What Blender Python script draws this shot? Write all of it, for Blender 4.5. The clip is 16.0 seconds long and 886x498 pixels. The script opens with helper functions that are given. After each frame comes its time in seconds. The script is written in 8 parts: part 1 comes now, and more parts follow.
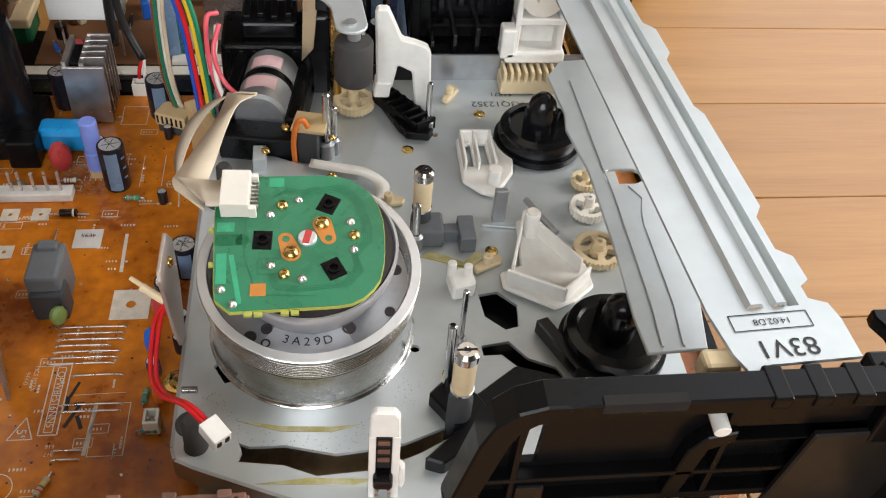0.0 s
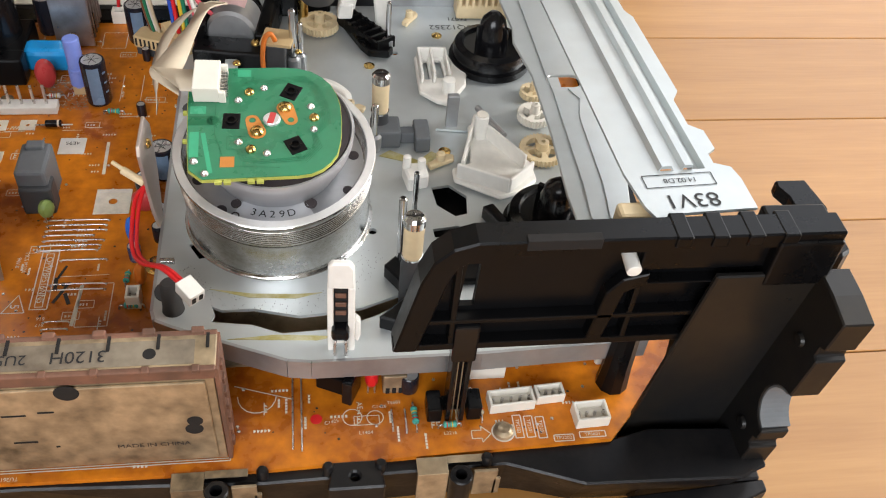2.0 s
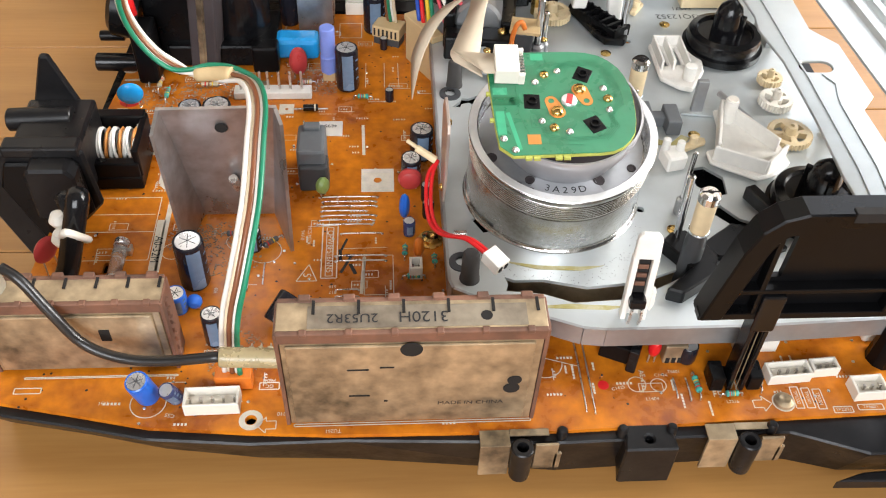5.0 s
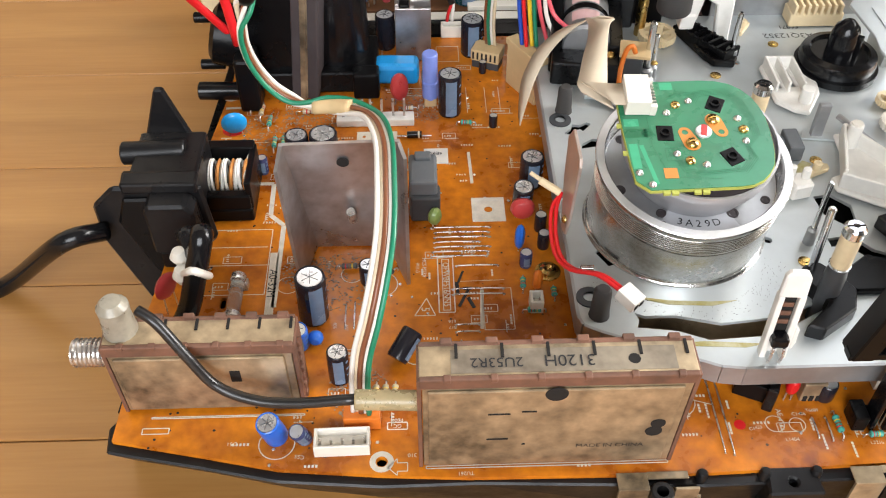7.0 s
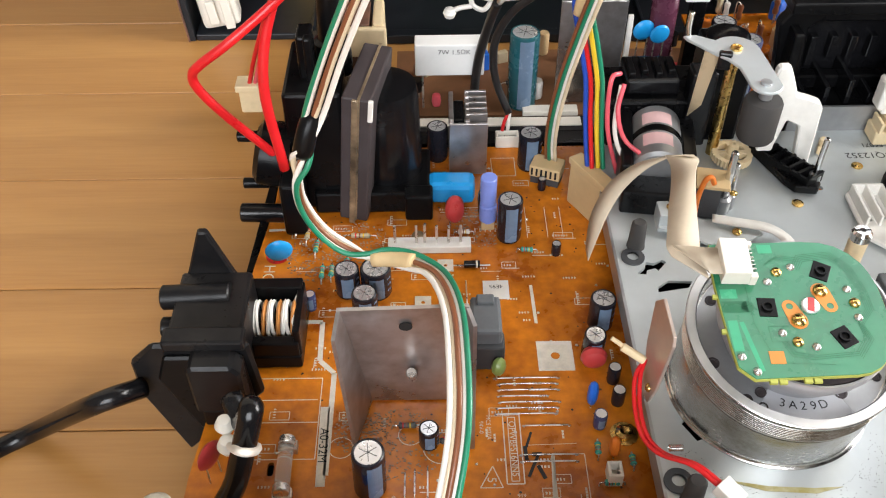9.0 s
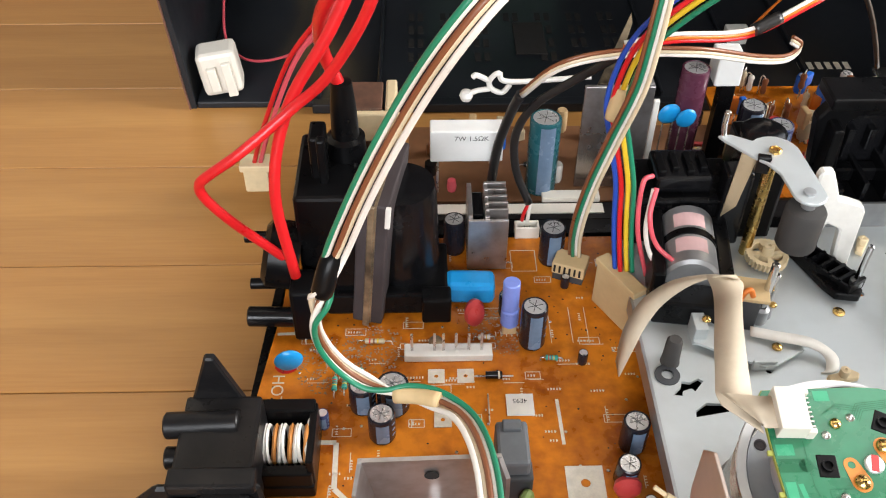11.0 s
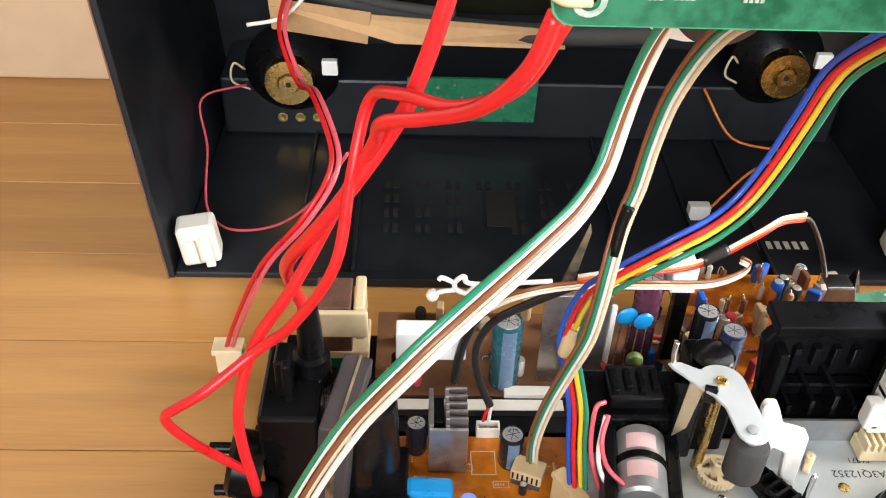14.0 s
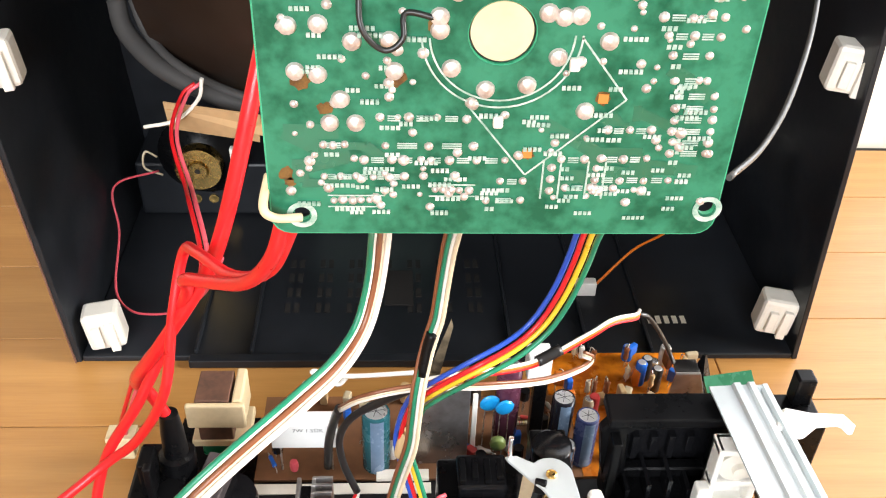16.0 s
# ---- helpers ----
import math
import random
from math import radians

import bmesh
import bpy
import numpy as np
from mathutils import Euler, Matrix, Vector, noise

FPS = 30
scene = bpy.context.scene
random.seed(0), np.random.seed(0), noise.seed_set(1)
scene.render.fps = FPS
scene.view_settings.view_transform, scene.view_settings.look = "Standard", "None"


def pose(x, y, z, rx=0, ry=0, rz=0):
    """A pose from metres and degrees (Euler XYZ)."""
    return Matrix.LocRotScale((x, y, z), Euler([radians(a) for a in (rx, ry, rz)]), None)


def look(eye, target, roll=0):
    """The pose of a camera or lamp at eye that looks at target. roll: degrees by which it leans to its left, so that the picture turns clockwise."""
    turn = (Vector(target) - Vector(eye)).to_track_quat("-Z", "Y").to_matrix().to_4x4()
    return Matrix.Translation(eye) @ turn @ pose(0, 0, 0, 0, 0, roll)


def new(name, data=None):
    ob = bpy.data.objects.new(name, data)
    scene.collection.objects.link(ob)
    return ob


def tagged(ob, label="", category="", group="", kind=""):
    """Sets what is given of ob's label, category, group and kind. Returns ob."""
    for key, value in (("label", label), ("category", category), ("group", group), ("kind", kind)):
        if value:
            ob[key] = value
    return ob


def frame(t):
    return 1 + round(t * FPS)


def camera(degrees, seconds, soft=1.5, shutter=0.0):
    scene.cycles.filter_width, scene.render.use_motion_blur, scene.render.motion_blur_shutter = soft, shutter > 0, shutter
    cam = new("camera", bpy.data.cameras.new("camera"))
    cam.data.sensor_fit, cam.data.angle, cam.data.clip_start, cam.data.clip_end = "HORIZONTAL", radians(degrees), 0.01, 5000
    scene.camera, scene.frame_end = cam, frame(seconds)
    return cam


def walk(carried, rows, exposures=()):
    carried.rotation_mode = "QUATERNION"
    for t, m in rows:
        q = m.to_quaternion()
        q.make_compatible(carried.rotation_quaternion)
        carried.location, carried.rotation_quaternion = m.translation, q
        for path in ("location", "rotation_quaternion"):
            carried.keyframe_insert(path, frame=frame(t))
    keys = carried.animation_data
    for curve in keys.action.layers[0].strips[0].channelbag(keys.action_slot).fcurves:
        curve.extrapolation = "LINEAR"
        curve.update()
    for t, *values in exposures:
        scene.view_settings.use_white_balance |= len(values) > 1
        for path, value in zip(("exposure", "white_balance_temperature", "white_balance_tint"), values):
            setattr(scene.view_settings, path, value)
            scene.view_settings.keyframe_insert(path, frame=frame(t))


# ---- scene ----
cam = camera(51.09, 16.0, soft=1.1)
# seconds, eye, yaw, pitch, roll
ROWS = [
    (0.0, 0.00665, -0.17271, 0.23577, -9.764, -44.573, 5.641),
    (0.5, 0.01248, -0.18351, 0.23376, -10.284, -44.650, 5.862),
    (1.0, 0.01760, -0.19262, 0.22761, -10.548, -44.836, 5.568),
    (1.5, 0.02047, -0.20312, 0.22836, -11.183, -45.183, 6.293),
    (2.0, 0.01176, -0.21605, 0.23466, -11.327, -45.310, 6.371),
    (2.5, 0.00052, -0.22018, 0.23425, -11.250, -45.205, 6.610),
    (3.0, -0.01253, -0.22148, 0.23439, -10.109, -45.452, 5.884),
    (3.5, -0.02708, -0.22457, 0.23560, -8.481, -45.598, 4.986),
    (4.0, -0.03817, -0.22539, 0.23419, -7.101, -45.683, 3.893),
    (4.5, -0.04950, -0.22501, 0.23503, -6.028, -45.727, 3.270),
    (5.0, -0.05651, -0.22651, 0.23648, -5.069, -45.723, 2.763),
    (7.5, -0.09182, -0.20492, 0.23980, -1.442, -45.384, 0.090),
    (8.0, -0.09860, -0.19328, 0.24678, -1.276, -44.954, 0.453),
    (8.5, -0.10196, -0.17979, 0.24994, -0.825, -44.091, -0.084),
    (9.0, -0.09985, -0.16397, 0.25011, -0.564, -44.089, -0.363),
    (9.5, -0.10149, -0.15252, 0.25346, -0.665, -44.376, -0.190),
    (12.0, -0.11195, -0.11194, 0.26516, -1.516, -42.050, 0.416),
    (12.5, -0.11024, -0.10823, 0.26977, -1.487, -41.204, 0.775),
    (13.0, -0.10824, -0.10613, 0.28294, -1.723, -40.211, 1.710),
    (13.5, -0.10027, -0.10337, 0.29805, -1.952, -39.501, 2.197),
    (14.0, -0.10053, -0.10148, 0.30896, -2.209, -38.525, 2.166),
    (14.5, -0.08811, -0.09982, 0.32018, -2.387, -38.082, 1.794),
    (15.0, -0.07660, -0.10044, 0.33005, -2.953, -37.619, 1.636),
    (15.5, -0.06449, -0.10441, 0.34112, -3.343, -37.188, 1.869),
    (16.0, -0.05028, -0.10861, 0.35413, -3.534, -36.710, 2.203),
]
walk(cam, [(t, pose(x, y, z, 90 + pitch, 0, yaw) @ pose(0, 0, 0, 0, 0, roll)) for t, x, y, z, yaw, pitch, roll in ROWS],
     [(0, -.55), (.5, -.67), (1.5, -.52), (2.5, -.24), (5.0, .04), (9.0, -.06), (12.5, .06), (15.0, .38), (16.0, .42)])

# ---- world and light ----
world = bpy.data.worlds.new("world")
scene.world = world
world.use_nodes = True
wn = world.node_tree
sky = wn.nodes.new("ShaderNodeTexSky")
sky.sky_type = "NISHITA"
sky.sun_disc = False
sky.sun_elevation = radians(38)
sky.sun_rotation = radians(75)
wn.links.new(sky.outputs[0], wn.nodes["Background"].inputs[0])
wn.nodes["Background"].inputs[1].default_value = 0.12
scene.view_settings.exposure = 0.0


def area_lamp(name, eye, target, sx, sy, power, color):
    data = bpy.data.lights.new(name, "AREA")
    data.shape, data.size, data.size_y, data.energy, data.color = "RECTANGLE", sx, sy, power, color
    ob = new(name, data)
    ob.matrix_world = look(eye, target)
    return ob


# daylight in the openings of the windows
area_lamp("window_light_east", (1.88, 0.07, 0.93), (0, 0.07, 0.7), 0.9, 1.3, 84, (1.0, 0.98, 0.95))
area_lamp("window_light_south", (-0.4, -1.98, 1.2), (-0.4, 0, 0.8), 1.7, 1.35, 84, (0.95, 0.97, 1.0))

# no window known on this side: lamp added to pale the right floor and steel
area_lamp("added_light_north", (0.78, 0.64, 0.85), (0.5, -0.6, 0.35), 0.8, 1.5, 10, (0.97, 0.98, 1.0))

# ---- materials ----


def material(name, color, rough=0.5, metal=0.0, vary=0.15, scale=60.0, bump=0.15, second=None, fine=6.0, coat=0.0, rand=0.0, trans=0.0, ior=1.45, spec=0.5):
    """A surface with two scales of variation, wear in its gloss and a fine relief."""
    m = bpy.data.materials.new(name)
    m.use_nodes = True
    t = m.node_tree
    b = t.nodes["Principled BSDF"]
    co = t.nodes.new("ShaderNodeTexCoord")
    n1 = t.nodes.new("ShaderNodeTexNoise")
    n1.inputs["Scale"].default_value, n1.inputs["Detail"].default_value = scale, 6
    n2 = t.nodes.new("ShaderNodeTexNoise")
    n2.inputs["Scale"].default_value, n2.inputs["Detail"].default_value = scale * fine, 4
    for n in (n1, n2):
        t.links.new(co.outputs["Object"], n.inputs["Vector"])
    mixed = t.nodes.new("ShaderNodeMath")
    mixed.operation = "MULTIPLY_ADD"
    t.links.new(n2.outputs[0], mixed.inputs[0])
    mixed.inputs[1].default_value = 0.4
    t.links.new(n1.outputs[0], mixed.inputs[2])
    ramp = t.nodes.new("ShaderNodeValToRGB")
    other = second or tuple(c * (1 - vary) for c in color)
    ramp.color_ramp.elements[0].position, ramp.color_ramp.elements[1].position = 0.5, 0.85
    ramp.color_ramp.elements[0].color = (*other, 1)
    ramp.color_ramp.elements[1].color = (*color, 1)
    t.links.new(mixed.outputs[0], ramp.inputs[0])
    last = ramp.outputs[0]
    if rand:
        info = t.nodes.new("ShaderNodeObjectInfo")
        hsv = t.nodes.new("ShaderNodeHueSaturation")
        mr = t.nodes.new("ShaderNodeMapRange")
        mr.inputs[3].default_value, mr.inputs[4].default_value = 1 - rand, 1 + rand
        t.links.new(info.outputs["Random"], mr.inputs[0])
        t.links.new(mr.outputs[0], hsv.inputs["Value"])
        t.links.new(last, hsv.inputs["Color"])
        last = hsv.outputs[0]
    t.links.new(last, b.inputs["Base Color"])
    rr = t.nodes.new("ShaderNodeMapRange")
    rr.inputs[1].default_value, rr.inputs[2].default_value = 0.4, 1.0
    rr.inputs[3].default_value, rr.inputs[4].default_value = max(0.02, rough - 0.1), min(1, rough + 0.12)
    t.links.new(mixed.outputs[0], rr.inputs[0])
    t.links.new(rr.outputs[0], b.inputs["Roughness"])
    b.inputs["Metallic"].default_value = metal
    b.inputs["IOR"].default_value = ior
    b.inputs["Specular IOR Level"].default_value = spec
    b.inputs["Coat Weight"].default_value = coat
    b.inputs["Coat Roughness"].default_value = 0.12
    b.inputs["Transmission Weight"].default_value = trans
    if bump:
        bp = t.nodes.new("ShaderNodeBump")
        bp.inputs["Strength"].default_value, bp.inputs["Distance"].default_value = bump, 0.0005
        t.links.new(mixed.outputs[0], bp.inputs["Height"])
        t.links.new(bp.outputs[0], b.inputs["Normal"])
    return m


def wood_material():
    m = bpy.data.materials.new("oak_floor")
    m.use_nodes = True
    t = m.node_tree
    b = t.nodes["Principled BSDF"]
    co = t.nodes.new("ShaderNodeTexCoord")
    mp = t.nodes.new("ShaderNodeMapping")
    mp.inputs["Scale"].default_value = (3.0, 60.0, 10.0)
    t.links.new(co.outputs["Object"], mp.inputs["Vector"])
    n1 = t.nodes.new("ShaderNodeTexNoise")
    n1.inputs["Scale"].default_value, n1.inputs["Detail"].default_value, n1.inputs["Distortion"].default_value = 1.0, 8, 0.6
    t.links.new(mp.outputs[0], n1.inputs["Vector"])
    mp2 = t.nodes.new("ShaderNodeMapping")
    mp2.inputs["Scale"].default_value = (40.0, 700.0, 40.0)
    t.links.new(co.outputs["Object"], mp2.inputs["Vector"])
    n2 = t.nodes.new("ShaderNodeTexNoise")
    n2.inputs["Scale"].default_value, n2.inputs["Detail"].default_value = 1.0, 4
    t.links.new(mp2.outputs[0], n2.inputs["Vector"])
    add = t.nodes.new("ShaderNodeMath")
    add.operation = "MULTIPLY_ADD"
    add.inputs[1].default_value = 0.35
    t.links.new(n2.outputs[0], add.inputs[0])
    t.links.new(n1.outputs[0], add.inputs[2])
    ramp = t.nodes.new("ShaderNodeValToRGB")
    ramp.color_ramp.elements[0].position, ramp.color_ramp.elements[1].position = 0.42, 0.9
    ramp.color_ramp.elements[0].color = (0.330, 0.148, 0.037, 1)
    ramp.color_ramp.elements[1].color = (0.452, 0.232, 0.068, 1)
    t.links.new(add.outputs[0], ramp.inputs[0])
    info = t.nodes.new("ShaderNodeObjectInfo")
    hsv = t.nodes.new("ShaderNodeHueSaturation")
    mr = t.nodes.new("ShaderNodeMapRange")
    mr.inputs[3].default_value, mr.inputs[4].default_value = 0.9, 1.1
    t.links.new(info.outputs["Random"], mr.inputs[0])
    t.links.new(mr.outputs[0], hsv.inputs["Value"])
    t.links.new(ramp.outputs[0], hsv.inputs["Color"])
    t.links.new(hsv.outputs[0], b.inputs["Base Color"])
    b.inputs["Roughness"].default_value = 0.40
    b.inputs["Specular IOR Level"].default_value = 0.65
    bp = t.nodes.new("ShaderNodeBump")
    bp.inputs["Strength"].default_value, bp.inputs["Distance"].default_value = 0.08, 0.0004
    t.links.new(add.outputs[0], bp.inputs["Height"])
    t.links.new(bp.outputs[0], b.inputs["Normal"])
    return m


WOOD = wood_material()
WALLPAINT = material("wall_paint", (0.74, 0.68, 0.58), 0.8, vary=0.05, scale=3)
# unseen walls and ceiling share this dark tone so that less light bounces
DARK_ROOM = material("dark_unseen_room", (0.20, 0.18, 0.155), 0.85, vary=0.1, scale=3)
PCB = material("phenolic_board", (0.66, 0.210, 0.010), 0.30, vary=0.35, scale=26, bump=0.1, second=(0.26, 0.058, 0.005), spec=0.45, fine=8)
PCB_FLEX = material("brown_board", (0.22, 0.10, 0.045), 0.6, vary=0.3, scale=50)
DUST = material("dust", (0.36, 0.27, 0.2), 0.95, vary=0.4, scale=300, bump=0.5)
STEEL = material("zinc_steel", (0.56, 0.60, 0.61), 0.38, 0.5, vary=0.2, scale=14, bump=0.035, fine=9, second=(0.47, 0.50, 0.50))
STEEL_DIRTY = material("tarnished_tin", (0.58, 0.45, 0.29), 0.36, 0.6, vary=0.3, scale=26, second=(0.105, 0.085, 0.060), bump=0.1, fine=9)
TIN_BROWN = material("tarnished_rim", (0.24, 0.12, 0.08), 0.55, 0.4, vary=0.4, scale=70, second=(0.13, 0.075, 0.055))
ALU = material("machined_aluminium", (0.66, 0.66, 0.66), 0.22, 1.0, vary=0.3, scale=55, bump=0.10, second=(0.40, 0.38, 0.34), fine=12)
ALU_MATT = material("cast_aluminium", (0.42, 0.43, 0.44), 0.4, 0.75, vary=0.2, scale=60, bump=0.08)
HEATSINK = material("heatsink_aluminium", (0.56, 0.55, 0.56), 0.3, 0.85, vary=0.3, scale=24, second=(0.27, 0.225, 0.19), bump=0.08, fine=9)
ALU_RIM = material("pale_aluminium_rim", (0.80, 0.80, 0.80), 0.42, 0.7, vary=0.12, scale=70, bump=0.05)
ALU_CUP = material("turned_grey_aluminium", (0.50, 0.50, 0.52), 0.40, 0.6, vary=0.12, scale=80, bump=0.04)
# beige of the surroundings it reflects is put into the tinplate's colour
SHIELD = material("dull_tinplate", (0.60, 0.50, 0.44), 0.36, 0.6, vary=0.2, scale=40, bump=0.08)
CHROME = material("chromed_steel", (0.7, 0.7, 0.7), 0.12, 1.0, vary=0.1, scale=90, bump=0)
BRASS = material("brass", (0.70, 0.47, 0.16), 0.25, 1.0, vary=0.2, scale=200)
COPPER = material("bare_copper", (0.62, 0.25, 0.06), 0.4, 0.3, vary=0.1, scale=200, bump=0)
BLACK = material("black_plastic", (0.004, 0.004, 0.0045), 0.3, vary=0.3, scale=45, bump=0.12, spec=0.2)
BLACK_GLOSS = material("glossy_black_plastic", (0.006, 0.006, 0.007), 0.2, vary=0.3, scale=45, bump=0.04, spec=0.4)
BLACK_DUSTY = material("dusty_black_plastic", (0.006, 0.006, 0.007), 0.34, vary=0.3, scale=90, second=(0.013, 0.012, 0.012), bump=0.14, spec=0.28)
FOOT_BLACK = material("worn_black_plastic", (0.008, 0.008, 0.0085), 0.36, vary=0.35, scale=40, bump=0.12, spec=0.38, second=(0.014, 0.012, 0.010))
CASE = material("cabinet_plastic", (0.014, 0.016, 0.020), 0.42, vary=0.45, scale=22, bump=0.1, spec=0.38)
GREYPLASTIC = material("grey_plastic", (0.13, 0.14, 0.15), 0.55, vary=0.2, scale=80)
DARKGREY = material("dark_grey_plastic", (0.05, 0.053, 0.058), 0.5, vary=0.25, scale=80)
RUBBER = material("rubber", (0.045, 0.042, 0.04), 0.75, vary=0.2, scale=100)
WHITE = material("white_plastic", (0.74, 0.70, 0.62), 0.4, vary=0.08, scale=60, bump=0.05)
WHITE_PURE = material("white_nylon", (0.80, 0.78, 0.73), 0.4, vary=0.14, scale=60, bump=0.08)
CREAM = material("yellowed_nylon", (0.72, 0.58, 0.36), 0.45, vary=0.15, scale=70, bump=0.05)
CERAMIC = material("white_ceramic", (0.78, 0.78, 0.76), 0.5, vary=0.05, scale=80)
SILK = material("silkscreen_ink", (0.72, 0.66, 0.55), 0.6, vary=0.2, scale=300, bump=0)
SILK_DIM = material("worn_white_ink", (0.50, 0.56, 0.50), 0.6, vary=0.45, scale=400, bump=0, second=(0.20, 0.34, 0.26))
INK = material("black_ink", (0.02, 0.02, 0.022), 0.6, vary=0.2, scale=200, bump=0)
GREEN = material("green_board", (0.028, 0.20, 0.10), 0.28, vary=0.25, scale=60, coat=0.45, bump=0.06, second=(0.017, 0.14, 0.065))
GREEN_DARK = material("green_trace", (0.010, 0.13, 0.055), 0.3, vary=0.2, scale=60, bump=0)
GREEN_LIGHT = material("green_mask_copper", (0.05, 0.36, 0.19), 0.3, vary=0.2, scale=60, bump=0)
GREEN_MID = material("green_mask_over_copper", (0.020, 0.150, 0.082), 0.28, vary=0.2, scale=60, bump=0.05, coat=0.3)
BOARD_EDGE = material("laminate_edge", (0.42, 0.44, 0.09), 0.6, vary=0.2, scale=100)
SOLDER = material("solder", (0.66, 0.63, 0.6), 0.28, 0.85, vary=0.2, scale=300, bump=0.1)
SOLDER_DULL = material("dull_solder", (0.70, 0.64, 0.60), 0.36, 0.45, vary=0.3, scale=300, bump=0.15, second=(0.46, 0.36, 0.31))
NECK_GREEN = material("stained_green_board", (0.030, 0.190, 0.105), 0.42, vary=0.4, scale=95, coat=0.08, bump=0.08, second=(0.004, 0.082, 0.040), fine=4, spec=0.3)
FLUX = material("burnt_flux", (0.17, 0.085, 0.02), 0.35, vary=0.4, scale=400, second=(0.07, 0.03, 0.008))
# near-black that paints the shade inside holes and slots; also under the floor joints
DARKHOLE = material("hollow_shade", (0.012, 0.010, 0.009), 0.9, vary=0.3, scale=200)
MAGNET = material("ferrite", (0.05, 0.04, 0.042), 0.6, vary=0.3, scale=120)
GREASE = material("old_grease", (0.36, 0.31, 0.10), 0.35, vary=0.4, scale=200, second=(0.5, 0.47, 0.3), bump=0.4)
TAN = material("tan_plastic", (0.58, 0.42, 0.22), 0.6, vary=0.12, scale=90)
CARD = material("tan_card", (0.50, 0.31, 0.15), 0.85, vary=0.2, scale=40)
BEIGE_FFC = material("flat_cable", (0.58, 0.49, 0.37), 0.4, vary=0.15, scale=60, bump=0.03)
CRT_GLASS = material("coated_tube", (0.030, 0.017, 0.011), 0.45, vary=0.3, scale=15)
CAP_SLEEVE = material("black_sleeve", (0.014, 0.014, 0.02), 0.2, vary=0.2, scale=80, bump=0.02)
CAP_BLUE = material("dark_blue_sleeve", (0.045, 0.06, 0.15), 0.25, vary=0.2, scale=80, bump=0.02)
CAP_TEAL = material("teal_sleeve", (0.02, 0.10, 0.12), 0.25, vary=0.2, scale=80, bump=0.02)
CAP_PURPLE = material("maroon_sleeve", (0.10, 0.03, 0.055), 0.25, vary=0.2, scale=80, bump=0.02)
CAP_STRIPE = material("pale_stripe", (0.15, 0.22, 0.32), 0.25, vary=0.2, scale=80, bump=0)
CAP_TOP = material("aluminium_can_top", (0.78, 0.78, 0.78), 0.3, 0.7, vary=0.15, scale=120, bump=0.05)
COLORS = {
    "red": (0.62, 0.012, 0.016), "pink": (0.72, 0.10, 0.13), "white": (0.74, 0.70, 0.64), "green": (0.012, 0.19, 0.10),
    "brown": (0.20, 0.07, 0.03), "blue": (0.02, 0.07, 0.40), "yellow": (0.72, 0.48, 0.03), "orange": (0.66, 0.17, 0.02),
    "black": (0.014, 0.013, 0.013), "cream": (0.66, 0.55, 0.38), "tan": (0.55, 0.38, 0.2), "grey": (0.07, 0.07, 0.07),
    "skyblue": (0.01, 0.30, 0.70), "lilac": (0.20, 0.27, 0.68), "redcap": (0.50, 0.05, 0.05), "bluecap": (0.02, 0.14, 0.62),
    "greencap": (0.16, 0.22, 0.05), "teal": (0.05, 0.33, 0.27), "resistor": (0.50, 0.42, 0.28), "lime": (0.20, 0.28, 0.08),
}
PAINT = {k: material("plastic_" + k, c, 0.34, vary=0.12, scale=120, bump=0.04, coat=0.15) for k, c in COLORS.items()}

# ---- mesh helpers ----


def part(name, bm, mat, parent=None, label="", smooth=False):
    """Links a bmesh as one mesh object, under a thing or a part if one is given."""
    me = bpy.data.meshes.new(name)
    if smooth:
        for f in bm.faces:
            f.smooth = True
    bm.to_mesh(me)
    bm.free()
    me.materials.append(mat)
    ob = new(name, me)
    if parent is not None:
        ob.parent = parent
    if label:
        ob["label"] = label
    return ob


def thing(name, label, category, at=(0, 0, 0), rz=0.0, rx=0.0, ry=0.0, group="", kind=""):
    """An empty that holds the parts of one thing."""
    ob = new(name)
    ob.empty_display_size = 0.005
    ob.matrix_world = pose(*at, rx, ry, rz)
    return tagged(ob, label, category, group, kind)


def box(x0, x1, y0, y1, z0, z1, bevel=0.0, bm=None, m=None):
    bm = bm or bmesh.new()
    tmp = bmesh.new()
    bmesh.ops.create_cube(tmp, size=1.0, matrix=Matrix.Translation(((x0 + x1) / 2, (y0 + y1) / 2, (z0 + z1) / 2)) @ Matrix.Diagonal((x1 - x0, y1 - y0, z1 - z0, 1)))
    if bevel:
        bmesh.ops.bevel(tmp, geom=tmp.edges[:], offset=bevel, segments=2, affect="EDGES", profile=0.5)
    return join(bm, tmp, m)


def join(bm, tmp, m=None):
    if m is not None:
        tmp.transform(m)
    me = bpy.data.meshes.new("tmp")
    tmp.to_mesh(me)
    tmp.free()
    bm.from_mesh(me)
    bpy.data.meshes.remove(me)
    return bm


